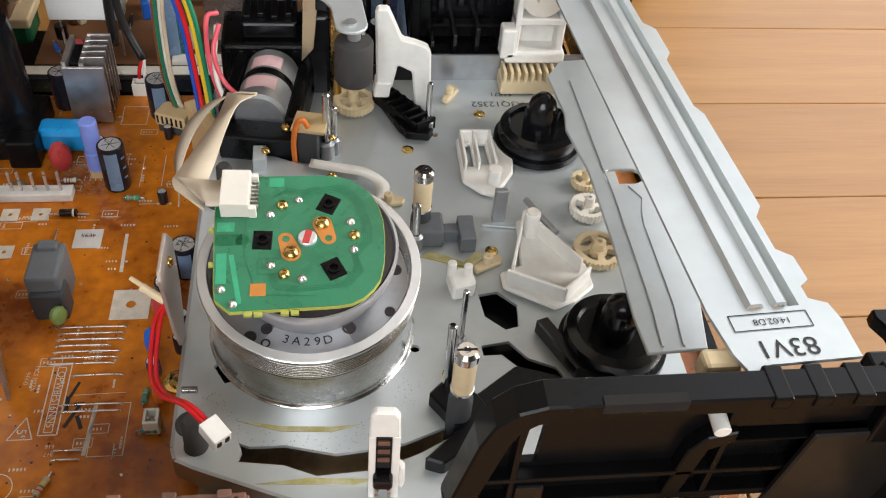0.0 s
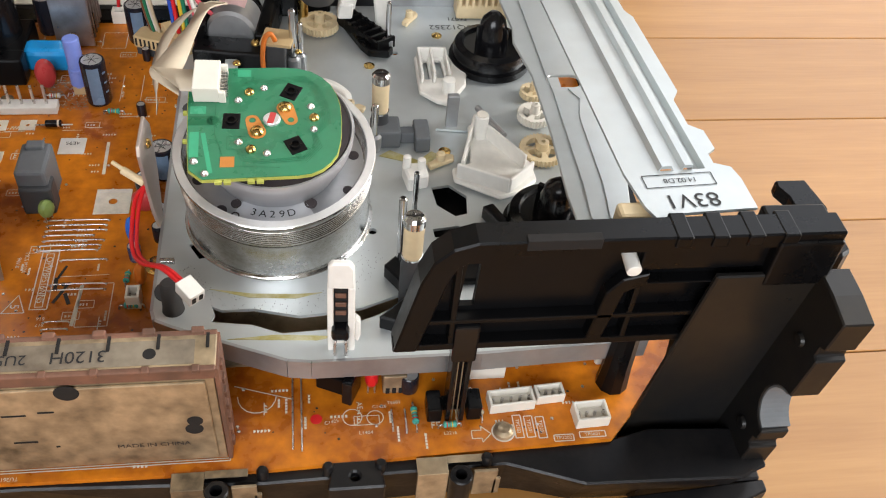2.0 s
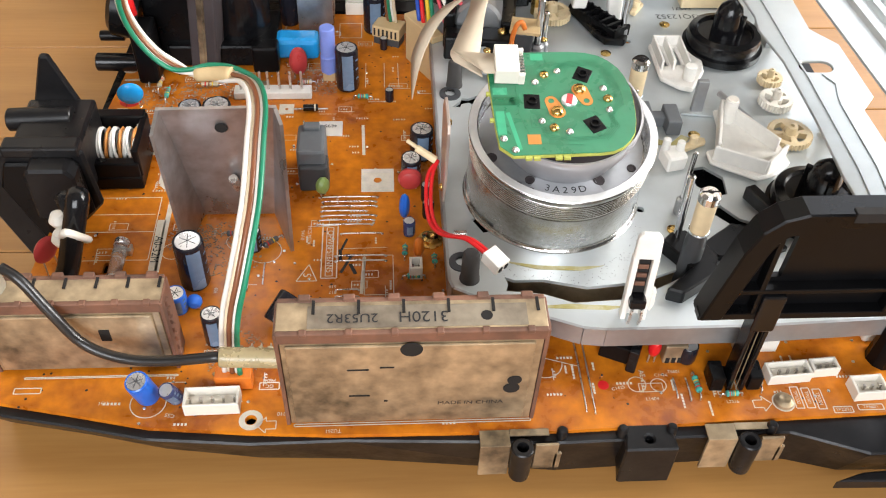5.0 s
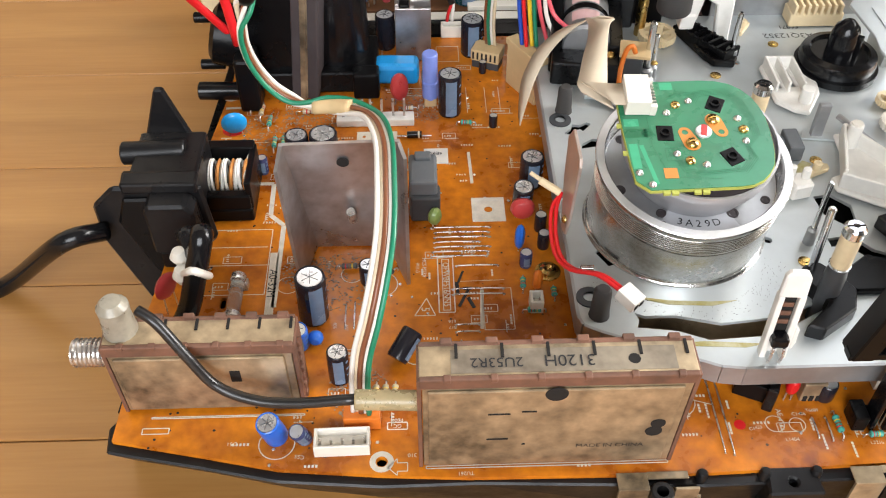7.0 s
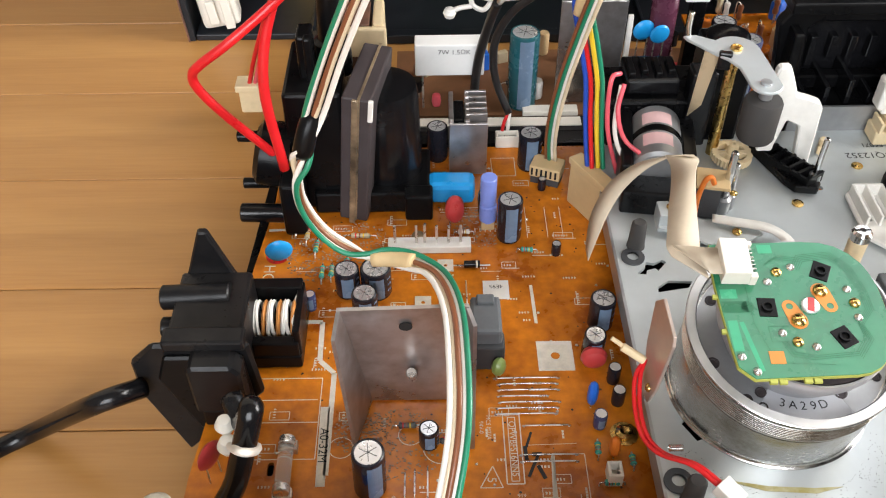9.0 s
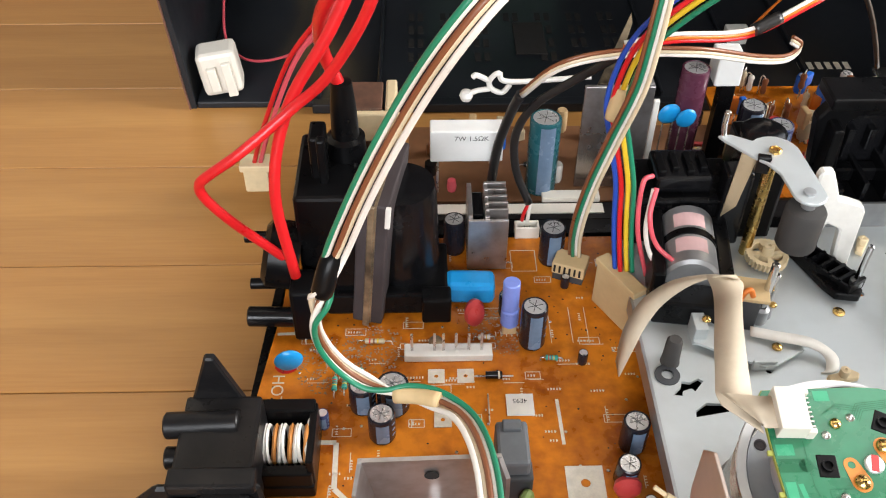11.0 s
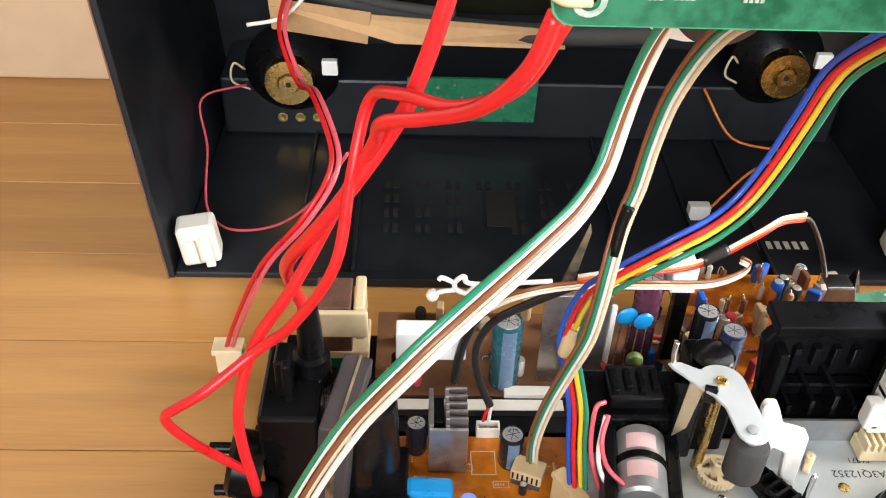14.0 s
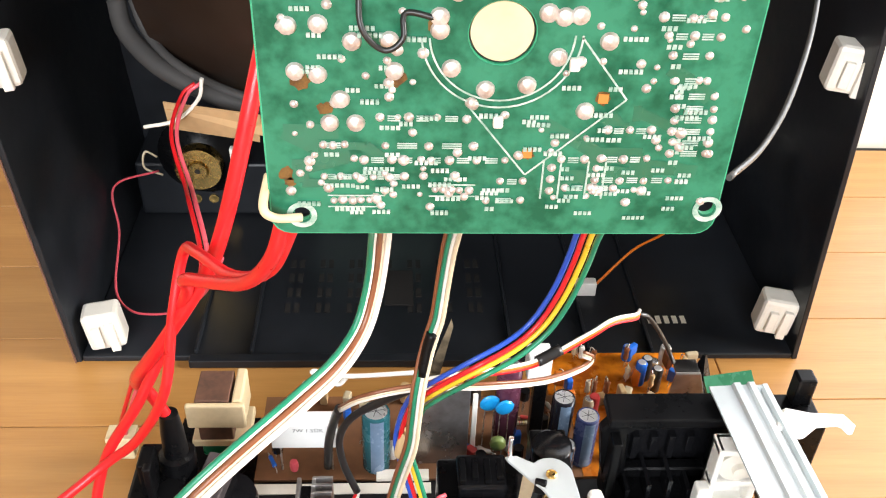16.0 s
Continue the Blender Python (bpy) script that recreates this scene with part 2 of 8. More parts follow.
def lathe(profile, seg=32, bm=None, m=None):
    """A turned body: profile of (radius, height) from the bottom up."""
    tmp = bmesh.new()
    rings = []
    for r, z in profile:
        if r < 1e-6:
            rings.append([tmp.verts.new((0, 0, z))])
        else:
            rings.append([tmp.verts.new((r * math.cos(2 * math.pi * i / seg), r * math.sin(2 * math.pi * i / seg), z)) for i in range(seg)])
    for a, b in zip(rings, rings[1:]):
        for i in range(seg):
            j = (i + 1) % seg
            if len(a) == 1 and len(b) == 1:
                continue
            if len(a) == 1:
                tmp.faces.new((a[0], b[j], b[i]))
            elif len(b) == 1:
                tmp.faces.new((a[i], a[j], b[0]))
            else:
                tmp.faces.new((a[i], a[j], b[j], b[i]))
    bmesh.ops.recalc_face_normals(tmp, faces=tmp.faces[:])
    for f in tmp.faces:
        f.smooth = True
    for e in tmp.edges:
        if len(e.link_faces) == 2 and e.calc_face_angle(0) > 0.6:
            e.smooth = False
    return join(bm or bmesh.new(), tmp, m)


def rod(a, b, r, seg=12, bm=None, r2=None):
    a, b = Vector(a), Vector(b)
    d = b - a
    m = Matrix.Translation(a) @ d.to_track_quat("Z", "Y").to_matrix().to_4x4()
    h = d.length
    q = r if r2 is None else r2
    e = min(r, q, h) * 0.12
    return lathe([(0, 0), (r - e, 0), (r, e), (q, h - e), (q - e, h), (0, h)], seg, bm, m)


def prism(outline, z0, z1, bevel=0.0, bm=None, m=None, holes=()):
    """A plate with an outline in plan, and holes through it."""
    tmp = bmesh.new()
    loops = [outline, *holes]
    edges = []
    for lp in loops:
        vs = [tmp.verts.new((x, y, z1)) for x, y in lp]
        edges += [tmp.edges.new((vs[i], vs[(i + 1) % len(vs)])) for i in range(len(vs))]
    bmesh.ops.triangle_fill(tmp, use_beauty=True, use_dissolve=False, edges=edges)
    bmesh.ops.recalc_face_normals(tmp, faces=tmp.faces[:])
    if tmp.faces and sum(f.normal.z for f in tmp.faces) < 0:
        bmesh.ops.reverse_faces(tmp, faces=tmp.faces[:])
    top = tmp.faces[:]
    ret = bmesh.ops.extrude_face_region(tmp, geom=top)
    moved = [v for v in ret["geom"] if isinstance(v, bmesh.types.BMVert)]
    bmesh.ops.translate(tmp, vec=(0, 0, z0 - z1), verts=moved)
    bmesh.ops.recalc_face_normals(tmp, faces=tmp.faces[:])
    if bevel:
        sharp = [e for e in tmp.edges if len(e.link_faces) == 2 and e.calc_face_angle(0) > 0.7]
        bmesh.ops.bevel(tmp, geom=sharp, offset=bevel, segments=1, affect="EDGES")
    return join(bm or bmesh.new(), tmp, m)


def rounded(x0, x1, y0, y1, r, n=5):
    pts = []
    for cx, cy, a0 in ((x1 - r, y1 - r, 0), (x0 + r, y1 - r, 90), (x0 + r, y0 + r, 180), (x1 - r, y0 + r, 270)):
        for i in range(n):
            a = radians(a0 + 90 * i / (n - 1))
            pts.append((cx + r * math.cos(a), cy + r * math.sin(a)))
    return pts


def circle(cx, cy, r, n=20, a0=0.0):
    return [(cx + r * math.cos(a0 + 2 * math.pi * i / n), cy + r * math.sin(a0 + 2 * math.pi * i / n)) for i in range(n)]


def smooth_line(pts, steps=6):
    """A smooth curve through the points."""
    P = [Vector(p) for p in pts]
    P = [2 * P[0] - P[1]] + P + [2 * P[-1] - P[-2]]
    out = []
    for i in range(1, len(P) - 2):
        a, b, c, d = P[i - 1:i + 3]
        for k in range(steps):
            t = k / steps
            out.append(0.5 * ((2 * b) + (c - a) * t + (2 * a - 5 * b + 4 * c - d) * t * t + (3 * b - a - 3 * c + d) * t ** 3))
    out.append(P[-2])
    return out


def tube(pts, r, seg=8, bm=None, steps=6, flat=None):
    """A wire along a smooth curve; flat: half width and half thickness of a ribbon and its side direction per point."""
    line = smooth_line(pts, steps)
    tmp = bmesh.new()
    rings, up = [], Vector((0.13, 0.31, 0.94))
    side = None
    for i, p in enumerate(line):
        d = (line[min(i + 1, len(line) - 1)] - line[max(i - 1, 0)]).normalized()
        if side is None:
            side = d.cross(up).normalized()
        side = (side - d * side.dot(d)).normalized()
        n = d.cross(side)
        rings.append([tmp.verts.new(p + r * (math.cos(2 * math.pi * k / seg) * side + math.sin(2 * math.pi * k / seg) * n)) for k in range(seg)])
    for a, b in zip(rings, rings[1:]):
        for k in range(seg):
            f = tmp.faces.new((a[k], a[(k + 1) % seg], b[(k + 1) % seg], b[k]))
            f.smooth = True
    tmp.faces.new(rings[0])
    tmp.faces.new(rings[-1][::-1])
    bmesh.ops.recalc_face_normals(tmp, faces=tmp.faces[:])
    return join(bm or bmesh.new(), tmp)


def ribbon(pts, sides, thick=0.0003, bm=None, steps=6):
    """A flat cable: a curve and, at each point, the vector across half of its width."""
    line, across = smooth_line(pts, steps), smooth_line(sides, steps)
    tmp = bmesh.new()
    rings = []
    for i, p in enumerate(line):
        d = (line[min(i + 1, len(line) - 1)] - line[max(i - 1, 0)]).normalized()
        s = Vector(across[i])
        n = d.cross(s).normalized() * thick / 2
        rings.append([tmp.verts.new(q) for q in (p - s - n, p + s - n, p + s + n, p - s + n)])
    for a, b in zip(rings, rings[1:]):
        for k in range(4):
            f = tmp.faces.new((a[k], a[(k + 1) % 4], b[(k + 1) % 4], b[k]))
            f.smooth = k in (0, 2)
    tmp.faces.new(rings[0])
    tmp.faces.new(rings[-1][::-1])
    bmesh.ops.recalc_face_normals(tmp, faces=tmp.faces[:])
    return join(bm or bmesh.new(), tmp)


def letters(text, size, mat, parent, at, rz=0.0, rx=0.0, ry=0.0, thick=0.0, name="lettering", align="CENTER"):
    cu = bpy.data.curves.new(name, "FONT")
    cu.body, cu.size, cu.align_x, cu.align_y, cu.extrude = text, size, align, "CENTER", thick
    tmp = new("tmp", cu)
    bpy.context.view_layer.update()
    me = bpy.data.meshes.new_from_object(tmp.evaluated_get(bpy.context.evaluated_depsgraph_get()))
    bpy.data.objects.remove(tmp)
    bpy.data.curves.remove(cu)
    me.name = name
    me.materials.clear()
    me.materials.append(mat)
    ob = new(name, me)
    ob.matrix_world = pose(*at, rx, ry, rz)
    if parent is not None:
        ob.parent = parent
    return ob


# ---- the room ----
FLOOR_Z = -0.026


floor = tagged(part("floor", box(-2.0, 1.9, -2.0, 0.56, FLOOR_Z - 0.03, FLOOR_Z - 0.0115), DARKHOLE), "oak plank floor with narrow dark joints", "floor", kind="structure")
planks = {}
PITCH = .070
for x_lo, x_hi, joint in ((-1.96, .140, .1705), (.140, 1.86, .1170)):
    row = 0
    y = joint - PITCH * 29.5
    while y < .545:
        cuts = sorted([x_lo, x_hi] + [c for c in (x_lo + .35 + .42 * (row % 3), x_lo + 1.62 + .1 * (row % 2)) if x_lo + .1 < c < x_hi - .55])
        for x0, x1 in zip(cuts, cuts[1:]):
            key = (round(x0, 3), round(x1, 3))
            if key not in planks:
                ob = part("plank", box(x0 + .0003, x1 - .0003, -.03475, .03475, -.012, 0, 0.0006), WOOD)
                planks[key] = ob.data
            else:
                ob = new("plank", planks[key])
            ob.parent = floor
            ob.matrix_world = pose(0, y, FLOOR_Z)
        y += PITCH
        row += 1
tagged(part("wainscot", box(-1.99, -.2750, 0.5130, 0.5445, FLOOR_Z, .15, 0.002), material("beige_panel", (0.52, 0.36, 0.22), 0.6, vary=0.12, scale=8)), "beige panel standing along the wall", "wall panel", kind="structure")
tagged(part("baseboard", box(-2.0, 0.33, 0.545, 0.56, FLOOR_Z, 0.06, 0.002), WALLPAINT), "pale painted skirting board", "skirting board", kind="structure")
tagged(part("wall_west", box(-2.1, -2.0, -2.0, 0.66, FLOOR_Z - 0.03, 2.4), DARK_ROOM), "unseen room wall, darkened to cut bounced light", "wall", kind="structure")


def wall_with_opening(name, along_x, at, lo, hi, wlo, whi, zlo, zhi, mat=DARK_ROOM):
    bm = bmesh.new()
    for a0, a1, z0, z1 in ((lo, wlo, FLOOR_Z - 0.03, 2.4), (whi, hi, FLOOR_Z - 0.03, 2.4), (wlo, whi, FLOOR_Z - 0.03, zlo), (wlo, whi, zhi, 2.4)):
        if along_x:
            box(a0, a1, at - 0.1, at, z0, z1, bm=bm)
        else:
            box(at, at + 0.1, a0, a1, z0, z1, bm=bm)
    tagged(part(name, bm, mat), "room wall with an opening for a lamp", "wall", kind="structure")


wall_with_opening("wall_east", False, 1.9, -2.0, 0.66, -0.4, 0.54, 0.25, 1.6)
# the opening in this wall is made up to hold the added north lamp
wall_with_opening("wall_north", True, 0.66, -2.0, 1.9, 0.36, 1.20, 0.05, 1.65, WALLPAINT)
wall_with_opening("wall_south", True, -2.0, -2.0, 1.9, -1.3, 0.5, 0.5, 1.9)
tagged(part("ceiling", box(-2.1, 2.0, -2.1, 0.66, 2.4, 2.45), DARK_ROOM), "unseen ceiling, darkened to cut bounced light", "ceiling", kind="structure")

# ---- main circuit board and its black frame ----
OUT = [(-.1785, -.0575), (-.152, -.0632), (-.1279, -.0687), (-.0976, -.0715), (-.0728, -.073), (-.0035, -.0737), (.0992, -.0702), (.1203, -.0487), (.1290, -.0320), (.1290, .158), (-.1655, .158), (-.1655, .12), (-.172, .06), (-.1752, .02), (-.1775, -.006)]
board = thing("main_circuit_board", "orange-brown phenolic circuit board crowded with parts", "circuit board")
hole_list = [circle(-.0976, -.0671, .0016, 12), circle(-.1647, .1145, .0017, 12), circle(-.1245, .004, .0012, 10), rounded(-.1535, -.1515, -.006, -.001, .0008, 3)]
part("laminate", prism(OUT, -.0016, 0, holes=hole_list), PCB, board)
SILKZ = 0.00006


def silk(bm, x0, y0, x1, y1, w=0.00035):
    d = Vector((x1 - x0, y1 - y0, 0))
    n = Vector((-d.y, d.x, 0)).normalized() * w / 2
    a, b = Vector((x0, y0, SILKZ)), Vector((x1, y1, SILKZ))
    bm.faces.new([bm.verts.new(p) for p in (a - n, b - n, b + n, a + n)])


def silk_rect(bm, x0, y0, x1, y1, w=0.00035):
    silk(bm, x0, y0, x1, y0, w), silk(bm, x1, y0, x1, y1, w), silk(bm, x1, y1, x0, y1, w), silk(bm, x0, y1, x0, y0, w)


def silk_ring(bm, cx, cy, r0, r1, n=24):
    a = [bm.verts.new((cx + r0 * math.cos(2 * math.pi * i / n), cy + r0 * math.sin(2 * math.pi * i / n), SILKZ)) for i in range(n)]
    b = [bm.verts.new((cx + r1 * math.cos(2 * math.pi * i / n), cy + r1 * math.sin(2 * math.pi * i / n), SILKZ)) for i in range(n)]
    for i in range(n):
        bm.faces.new((a[i], b[i], b[(i + 1) % n], a[(i + 1) % n]))


rng = random.Random(3)
bm = bmesh.new()
# component outlines and reference bars
silk_rect(bm, -.1800 + .012, -.0500, -.1215, -.0495)
silk_rect(bm, -.0845, -.0698, -.0135, -.0690)
silk_rect(bm, -.0790, -.0100, -.0736, .0158, .0004)
silk_rect(bm, -.0775, -.0090, -.0751, .0148, .0003)
for p, q in (((-.0873, -.0112), (-.0803, -.0112)), ((-.0803, -.0112), (-.0832, -.0035)), ((-.0832, -.0035), (-.0873, -.0112))):
    silk(bm, *p, *q)
silk_rect(bm, .0468, -.0622, .0530, -.0560), silk_rect(bm, .0700, -.0680, .0725, -.0600), silk_rect(bm, .0735, -.0680, .0760, -.0605)
silk_rect(bm, .0770, -.0685, .0795, -.0610), silk_rect(bm, .0815, -.0700, .0875, -.0678), silk_rect(bm, .0895, -.0692, .0975, -.0672)
silk_rect(bm, -.1700, -.0555, -.1620, -.0535), silk_rect(bm, -.0960, -.0560, -.0900, -.0535)
for cx, cy, r in ((.0217, -.0575, .0030), (.0285, -.0580, .0026), (-.1290, -.0600, .0055), (-.0870, -.0270, .0048), (-.1310, .0040, .004), (-.0990, .0035, .006), (-.1090, .0085, .004)):
    silk_ring(bm, cx, cy, r - .0003, r)
for cx, cy in ((-.0976, -.0671), (-.1647, .1145), (.0664, -.0656)):
    silk_ring(bm, cx, cy, .0018, .0036)
for x, y, d in ((-.0930, -.0690, -1), (.0598, -.0660, 1), (-.0585, .157, -1), (-.1560, .1145, -1)):
    for a, b in (((0, .0028), (.0028 * d, 0)), ((.0028 * d, 0), (0, -.0028)), ((0, -.0028), (0, -.0014)), ((0, -.0014), (-.003 * d, -.0014)), ((-.003 * d, -.0014), (-.003 * d, .0014)), ((-.003 * d, .0014), (0, .0014)), ((0, .0014), (0, .0028))):
        silk(bm, x + a[0], y + a[1], x + b[0], y + b[1], .0003)
for i in range(9):
    a0, a1 = math.pi * (1 + i / 9), math.pi * (1 + (i + 1) / 9)
    silk(bm, -.0065 + .0058 * math.cos(a0), -.0480 + .0062 * math.sin(a0), -.0065 + .0058 * math.cos(a1), -.0480 + .0062 * math.sin(a1), .0003)
silk(bm, -.0135, -.0440, .0045, -.0500, .0003)
silk_rect(bm, -.1650, .0000, -.1390, .0320, .0003), silk(bm, -.1640, .0140, -.1390, .0140, .0003), silk(bm, -.1640, .0230, -.1400, .0230, .0003)
silk_rect(bm, -.0640, -.0180, -.0540, .0005, .0003)
for x in (-.0700, -.0640, -.0560, -.0500):
    silk(bm, x, .10, x, .118, .00025)
for i in range(5):
    silk(bm, -.0845 + .002 * i, .1035, -.0845 + .002 * i, .1060, .0004)
silk_rect(bm, -.120, .098, -.085, .1005, .0003)
silk_rect(bm, -.0890, .1130, -.0800, .1180, .0003), silk_rect(bm, -.0760, .1380, -.0660, .1500, .0003)
# broad white bars
silk(bm, -.0645, .0553, -.0650, .0742, .0012), silk(bm, -.0650, -.0175, -.0640, .0000, .0012)
silk(bm, -.1660, .1060, -.1520, .1065, .0014), silk(bm, -.0720, .0040, -.0560, .0044, .0002)
for p, q in (((-.149, .0575), (-.1410, .0573)), ((-.1410, .0573), (-.1406, .0395)), ((-.1406, .0395), (-.1352, .0340)), ((-.1352, .0340), (-.1352, -.0060))):
    silk(bm, *p, *q, .0018)
silk(bm, -.1372, .020, -.1366, -.010, .0030)
tagged(part("silkscreen_print", bm, SILK, board), kind="stuff")

# small print and solder dots between the parts
bm = bmesh.new()
rp_ = random.Random(21)
for k in range(220):
    x, y = rp_.uniform(-.165, .095), rp_.uniform(-.066, .145)
    if x > -.038 and y > -.052:
        continue
    up = rp_.random() < .35
    n = rp_.randint(3, 5)
    for i in range(n):
        u = i * .00105
        a, b = (x, y + u) if up else (x + u, y)
        silk(bm, a, b, a + (.0009 if up else 0), b + (0 if up else .0010), .00042)
        if rp_.random() < .6:
            silk(bm, a + .0002, b + .0002, a + (.0006 if up else .0004), b + (.0004 if up else .0008), .00025)
    if rp_.random() < .4:
        d = rp_.uniform(.003, .009)
        silk(bm, x, y - .0012, x + (0 if up else d), y - .0012 + (d if up else 0), .00028)
    if rp_.random() < .15:
        silk_rect(bm, x - .001, y - .001, x + n * .0011 + .001, y + .0022, .00025)
tagged(part("small_print", bm, SILK, board), kind="stuff")
bm = bmesh.new()
for k in range(420):
    x, y, r = rp_.uniform(-.168, .098), rp_.uniform(-.067, .150), rp_.uniform(.00025, .0005)
    if x > -.038 and y > -.052:
        continue
    circ = [bm.verts.new((x + r * math.cos(a), y + r * math.sin(a), SILKZ * .7)) for a in (0, 1.05, 2.1, 3.14, 4.19, 5.24)]
    bm.faces.new(circ)
tagged(part("pin_hole_pattern", bm, INK, board), kind="stuff")
bm = bmesh.new()
# reference numbers too small to read
for x, y, vert in ((.0000, -.0500, 1), (.0022, -.0500, 1), (-.0020, -.0465, 0), (.0090, -.0490, 1), (.0078, -.0570, 1), (.0155, -.0570, 0), (.0330, -.0565, 1), (.0350, -.0620, 1), (.0430, -.0650, 1), (.0680, -.0500, 1), (.0710, -.0480, 1), (.0740, -.0480, 1),
                   (-.0400, -.0700, 0), (-.1200, -.0680, 0), (-.1420, -.0600, 0), (-.0845, .0100, 1), (-.0820, .0080, 1), (-.0700, .0180, 0), (-.0690, .0205, 0), (-.0690, .0232, 0), (-.0690, .0258, 0), (-.0690, .0285, 0), (-.0690, -.0040, 0), (-.0690, -.0015, 0),
                   (-.0600, .0090, 1), (-.0900, .0700, 0), (-.1020, .0840, 0), (-.0960, .0800, 0), (-.0760, .1080, 0), (-.0720, .1130, 0), (-.0720, .1160, 0), (-.0720, .1190, 0), (-.0560, .0900, 0), (-.0540, .1010, 0), (-.1530, .0980, 0), (-.1130, .1020, 0), (-.0430, .0610, 1), (-.0550, -.0120, 1)):
    for i in range(rng.randint(3, 5)):
        s = .0011 * i
        px, py = (x, y - s) if vert else (x + s, y)
        box(px - .00033, px + .00033, py - .00045, py + .00045, .00003, .00008, bm=bm)
tagged(part("board_print", bm, SILK, board), kind="stuff")
letters("HOT", .0062, SILK, board, (-.1635, .0800, .0001), -90)
letters("A0-32M", .0040, INK, board, (-.1368, .0050, .0002), -90)
letters("MCS M27A", .0020, SILK, board, (-.0838, .0110, .0001), -90)
letters("94V-0", .0020, SILK, board, (-.0862, .0110, .0001), -90)
letters("5", .0040, SILK, board, (-.0838, -.0085, .0001), -90)
letters("QPWBFS16NN5", .0030, SILK, board, (-.0763, .0029, .0001), -90)
letters("L1404", .0017, SILK, board, (.0255, -.0632, .0001))
letters("C1425", .0016, SILK, board, (.0155, -.0588, .0001), 12)
letters("C1426", .0016, SILK, board, (.0300, -.0542, .0001))
letters("T6601", .0016, SILK, board, (.0345, -.0530, .0001))
letters("L2216", .0016, SILK, board, (.0505, -.0650, .0001))
letters("TP2302", .0016, SILK, board, (.0712, -.0640, .0001), -90)
letters("TP2301", .0016, SILK, board, (.0747, -.0642, .0001), -90)
letters("TP2201", .0016, SILK, board, (.0782, -.0648, .0001), -90)
letters("TP2202", .0016, SILK, board, (.0845, -.0689, .0001))
letters("TP6601", .0016, SILK, board, (.0935, -.0682, .0001))
letters("TU261", .0017, SILK, board, (-.0730, -.0717, .0001), 180)
letters("GC", .0018, SILK, board, (-.0930, -.0548, .0001), 180)
for text, x, y, rz in (("D51", -.1424, -.0597, 180), ("C55", -.1219, -.0647, 168), ("310", -.0886, -.0651, 180), ("406", -.1140, -.0147, -90), ("407", -.1102, -.0156, -90), ("616", -.0748, -.0140, 180), ("817", -.0747, -.0166, 180), ("P601", -.0930, -.0527, 180)):
    letters(text, .0018, SILK, board, (x, y, .0001), rz)
letters("AE", .0024, SILK, board, (.0240, -.0535, .0001), -85)
# copper test pads and through holes
bm = bmesh.new()
for i in range(150):
    x, y = rng.uniform(-.165, .105), rng.uniform(-.068, .15)
    lathe([(0, 0), (.0006, 0), (.0004, .0003), (0, .00035)], 6, bm, Matrix.Translation((x, y, 0)))
tagged(part("solder_dots", bm, SOLDER, board), kind="stuff")
bm = bmesh.new()
silk_ring(bm, -.1610, .0915, .0, .0045, 14)
part("red_ink_mark", bm, PAINT["red"], board)
bm = bmesh.new()
silk_ring(bm, .0110, -.0575, .0, .0018, 12)
part("red_ink_mark", bm, PAINT["red"], board)
bm = bmesh.new()
for x, y, sx, sy in ((-.0703, -.0035, .0010, .009), (-.0690, .0005, .0030, .0012), (-.0725, .0010, .0012, .005), (-.0680, -.006, .0012, .005), (-.0712, .006, .0008, .006)):
    box(x - sx / 2, x + sx / 2, y - sy / 2, y + sy / 2, .0001, .0003, bm=bm, m=Matrix.Translation((x, y, 0)) @ Matrix.Rotation(radians(rng.uniform(-30, 30)), 4, "Z") @ Matrix.Translation((-x, -y, 0)))
part("ink_emblem", bm, INK, board, "black printed emblem")
# dust drifts on the board
bm = bmesh.new()
for cx, cy, r in ((-.1120, .0050, .014), (-.1250, .0100, .009), (-.1450, .0900, .013), (-.1300, .0980, .012), (-.1050, -.0420, .010), (-.0830, .1060, .012)):
    for i in range(260):
        a, q = rng.uniform(0, 6.28), r * math.sqrt(rng.random())
        s = rng.uniform(.00015, .0004)
        x, y = cx + q * math.cos(a), cy + q * math.sin(a)
        box(x - s, x + s, y - s * .6, y + s * .6, 0, .00025, bm=bm)
tagged(part("dust", bm, DUST), "grey-brown dust drifts on the board", "dust", kind="stuff")

# bare wire jumpers
JUMP = [(-.0800, .0304, -.0600), (-.0790, .0279, -.0605), (-.0790, .0254, -.0603), (-.0795, .0229, -.0640), (-.0790, .0204, -.0605), (-.0800, .0180, -.0613), (-.0805, .0157, -.0620), (-.0735, .0000, -.0570), (-.0735, -.0025, -.0570), (-.0720, .0110, -.0580), (-.0735, -.0160, -.0660), (-.0735, -.0190, -.0660)]
for x0, y, x1 in JUMP:
    part("wire_jumper", tube([(x0, y, -.0004), (x0 + .0003, y, .0007), (x1 - .0003, y, .0007), (x1, y, -.0004)], .00028, 6, steps=3), SOLDER, board)
for x, y0, y1 in ((.0041, -.0662, -.0420), (.0067, -.0669, -.0412), (-.1105, -.0160, -.0060), (-.1075, -.0160, -.0050), (-.1035, -.0150, -.0040), (-.0985, -.0120, -.0030), (.0335, -.0630, -.0560), (.0375, -.0640, -.0560), (-.0890, .0650, .0760)):
    part("wire_jumper", tube([(x, y0, -.0004), (x, y0 + .0003, .0007), (x, y1 - .0003, .0007), (x, y1, -.0004)], .00028, 6, steps=3), SOLDER, board)
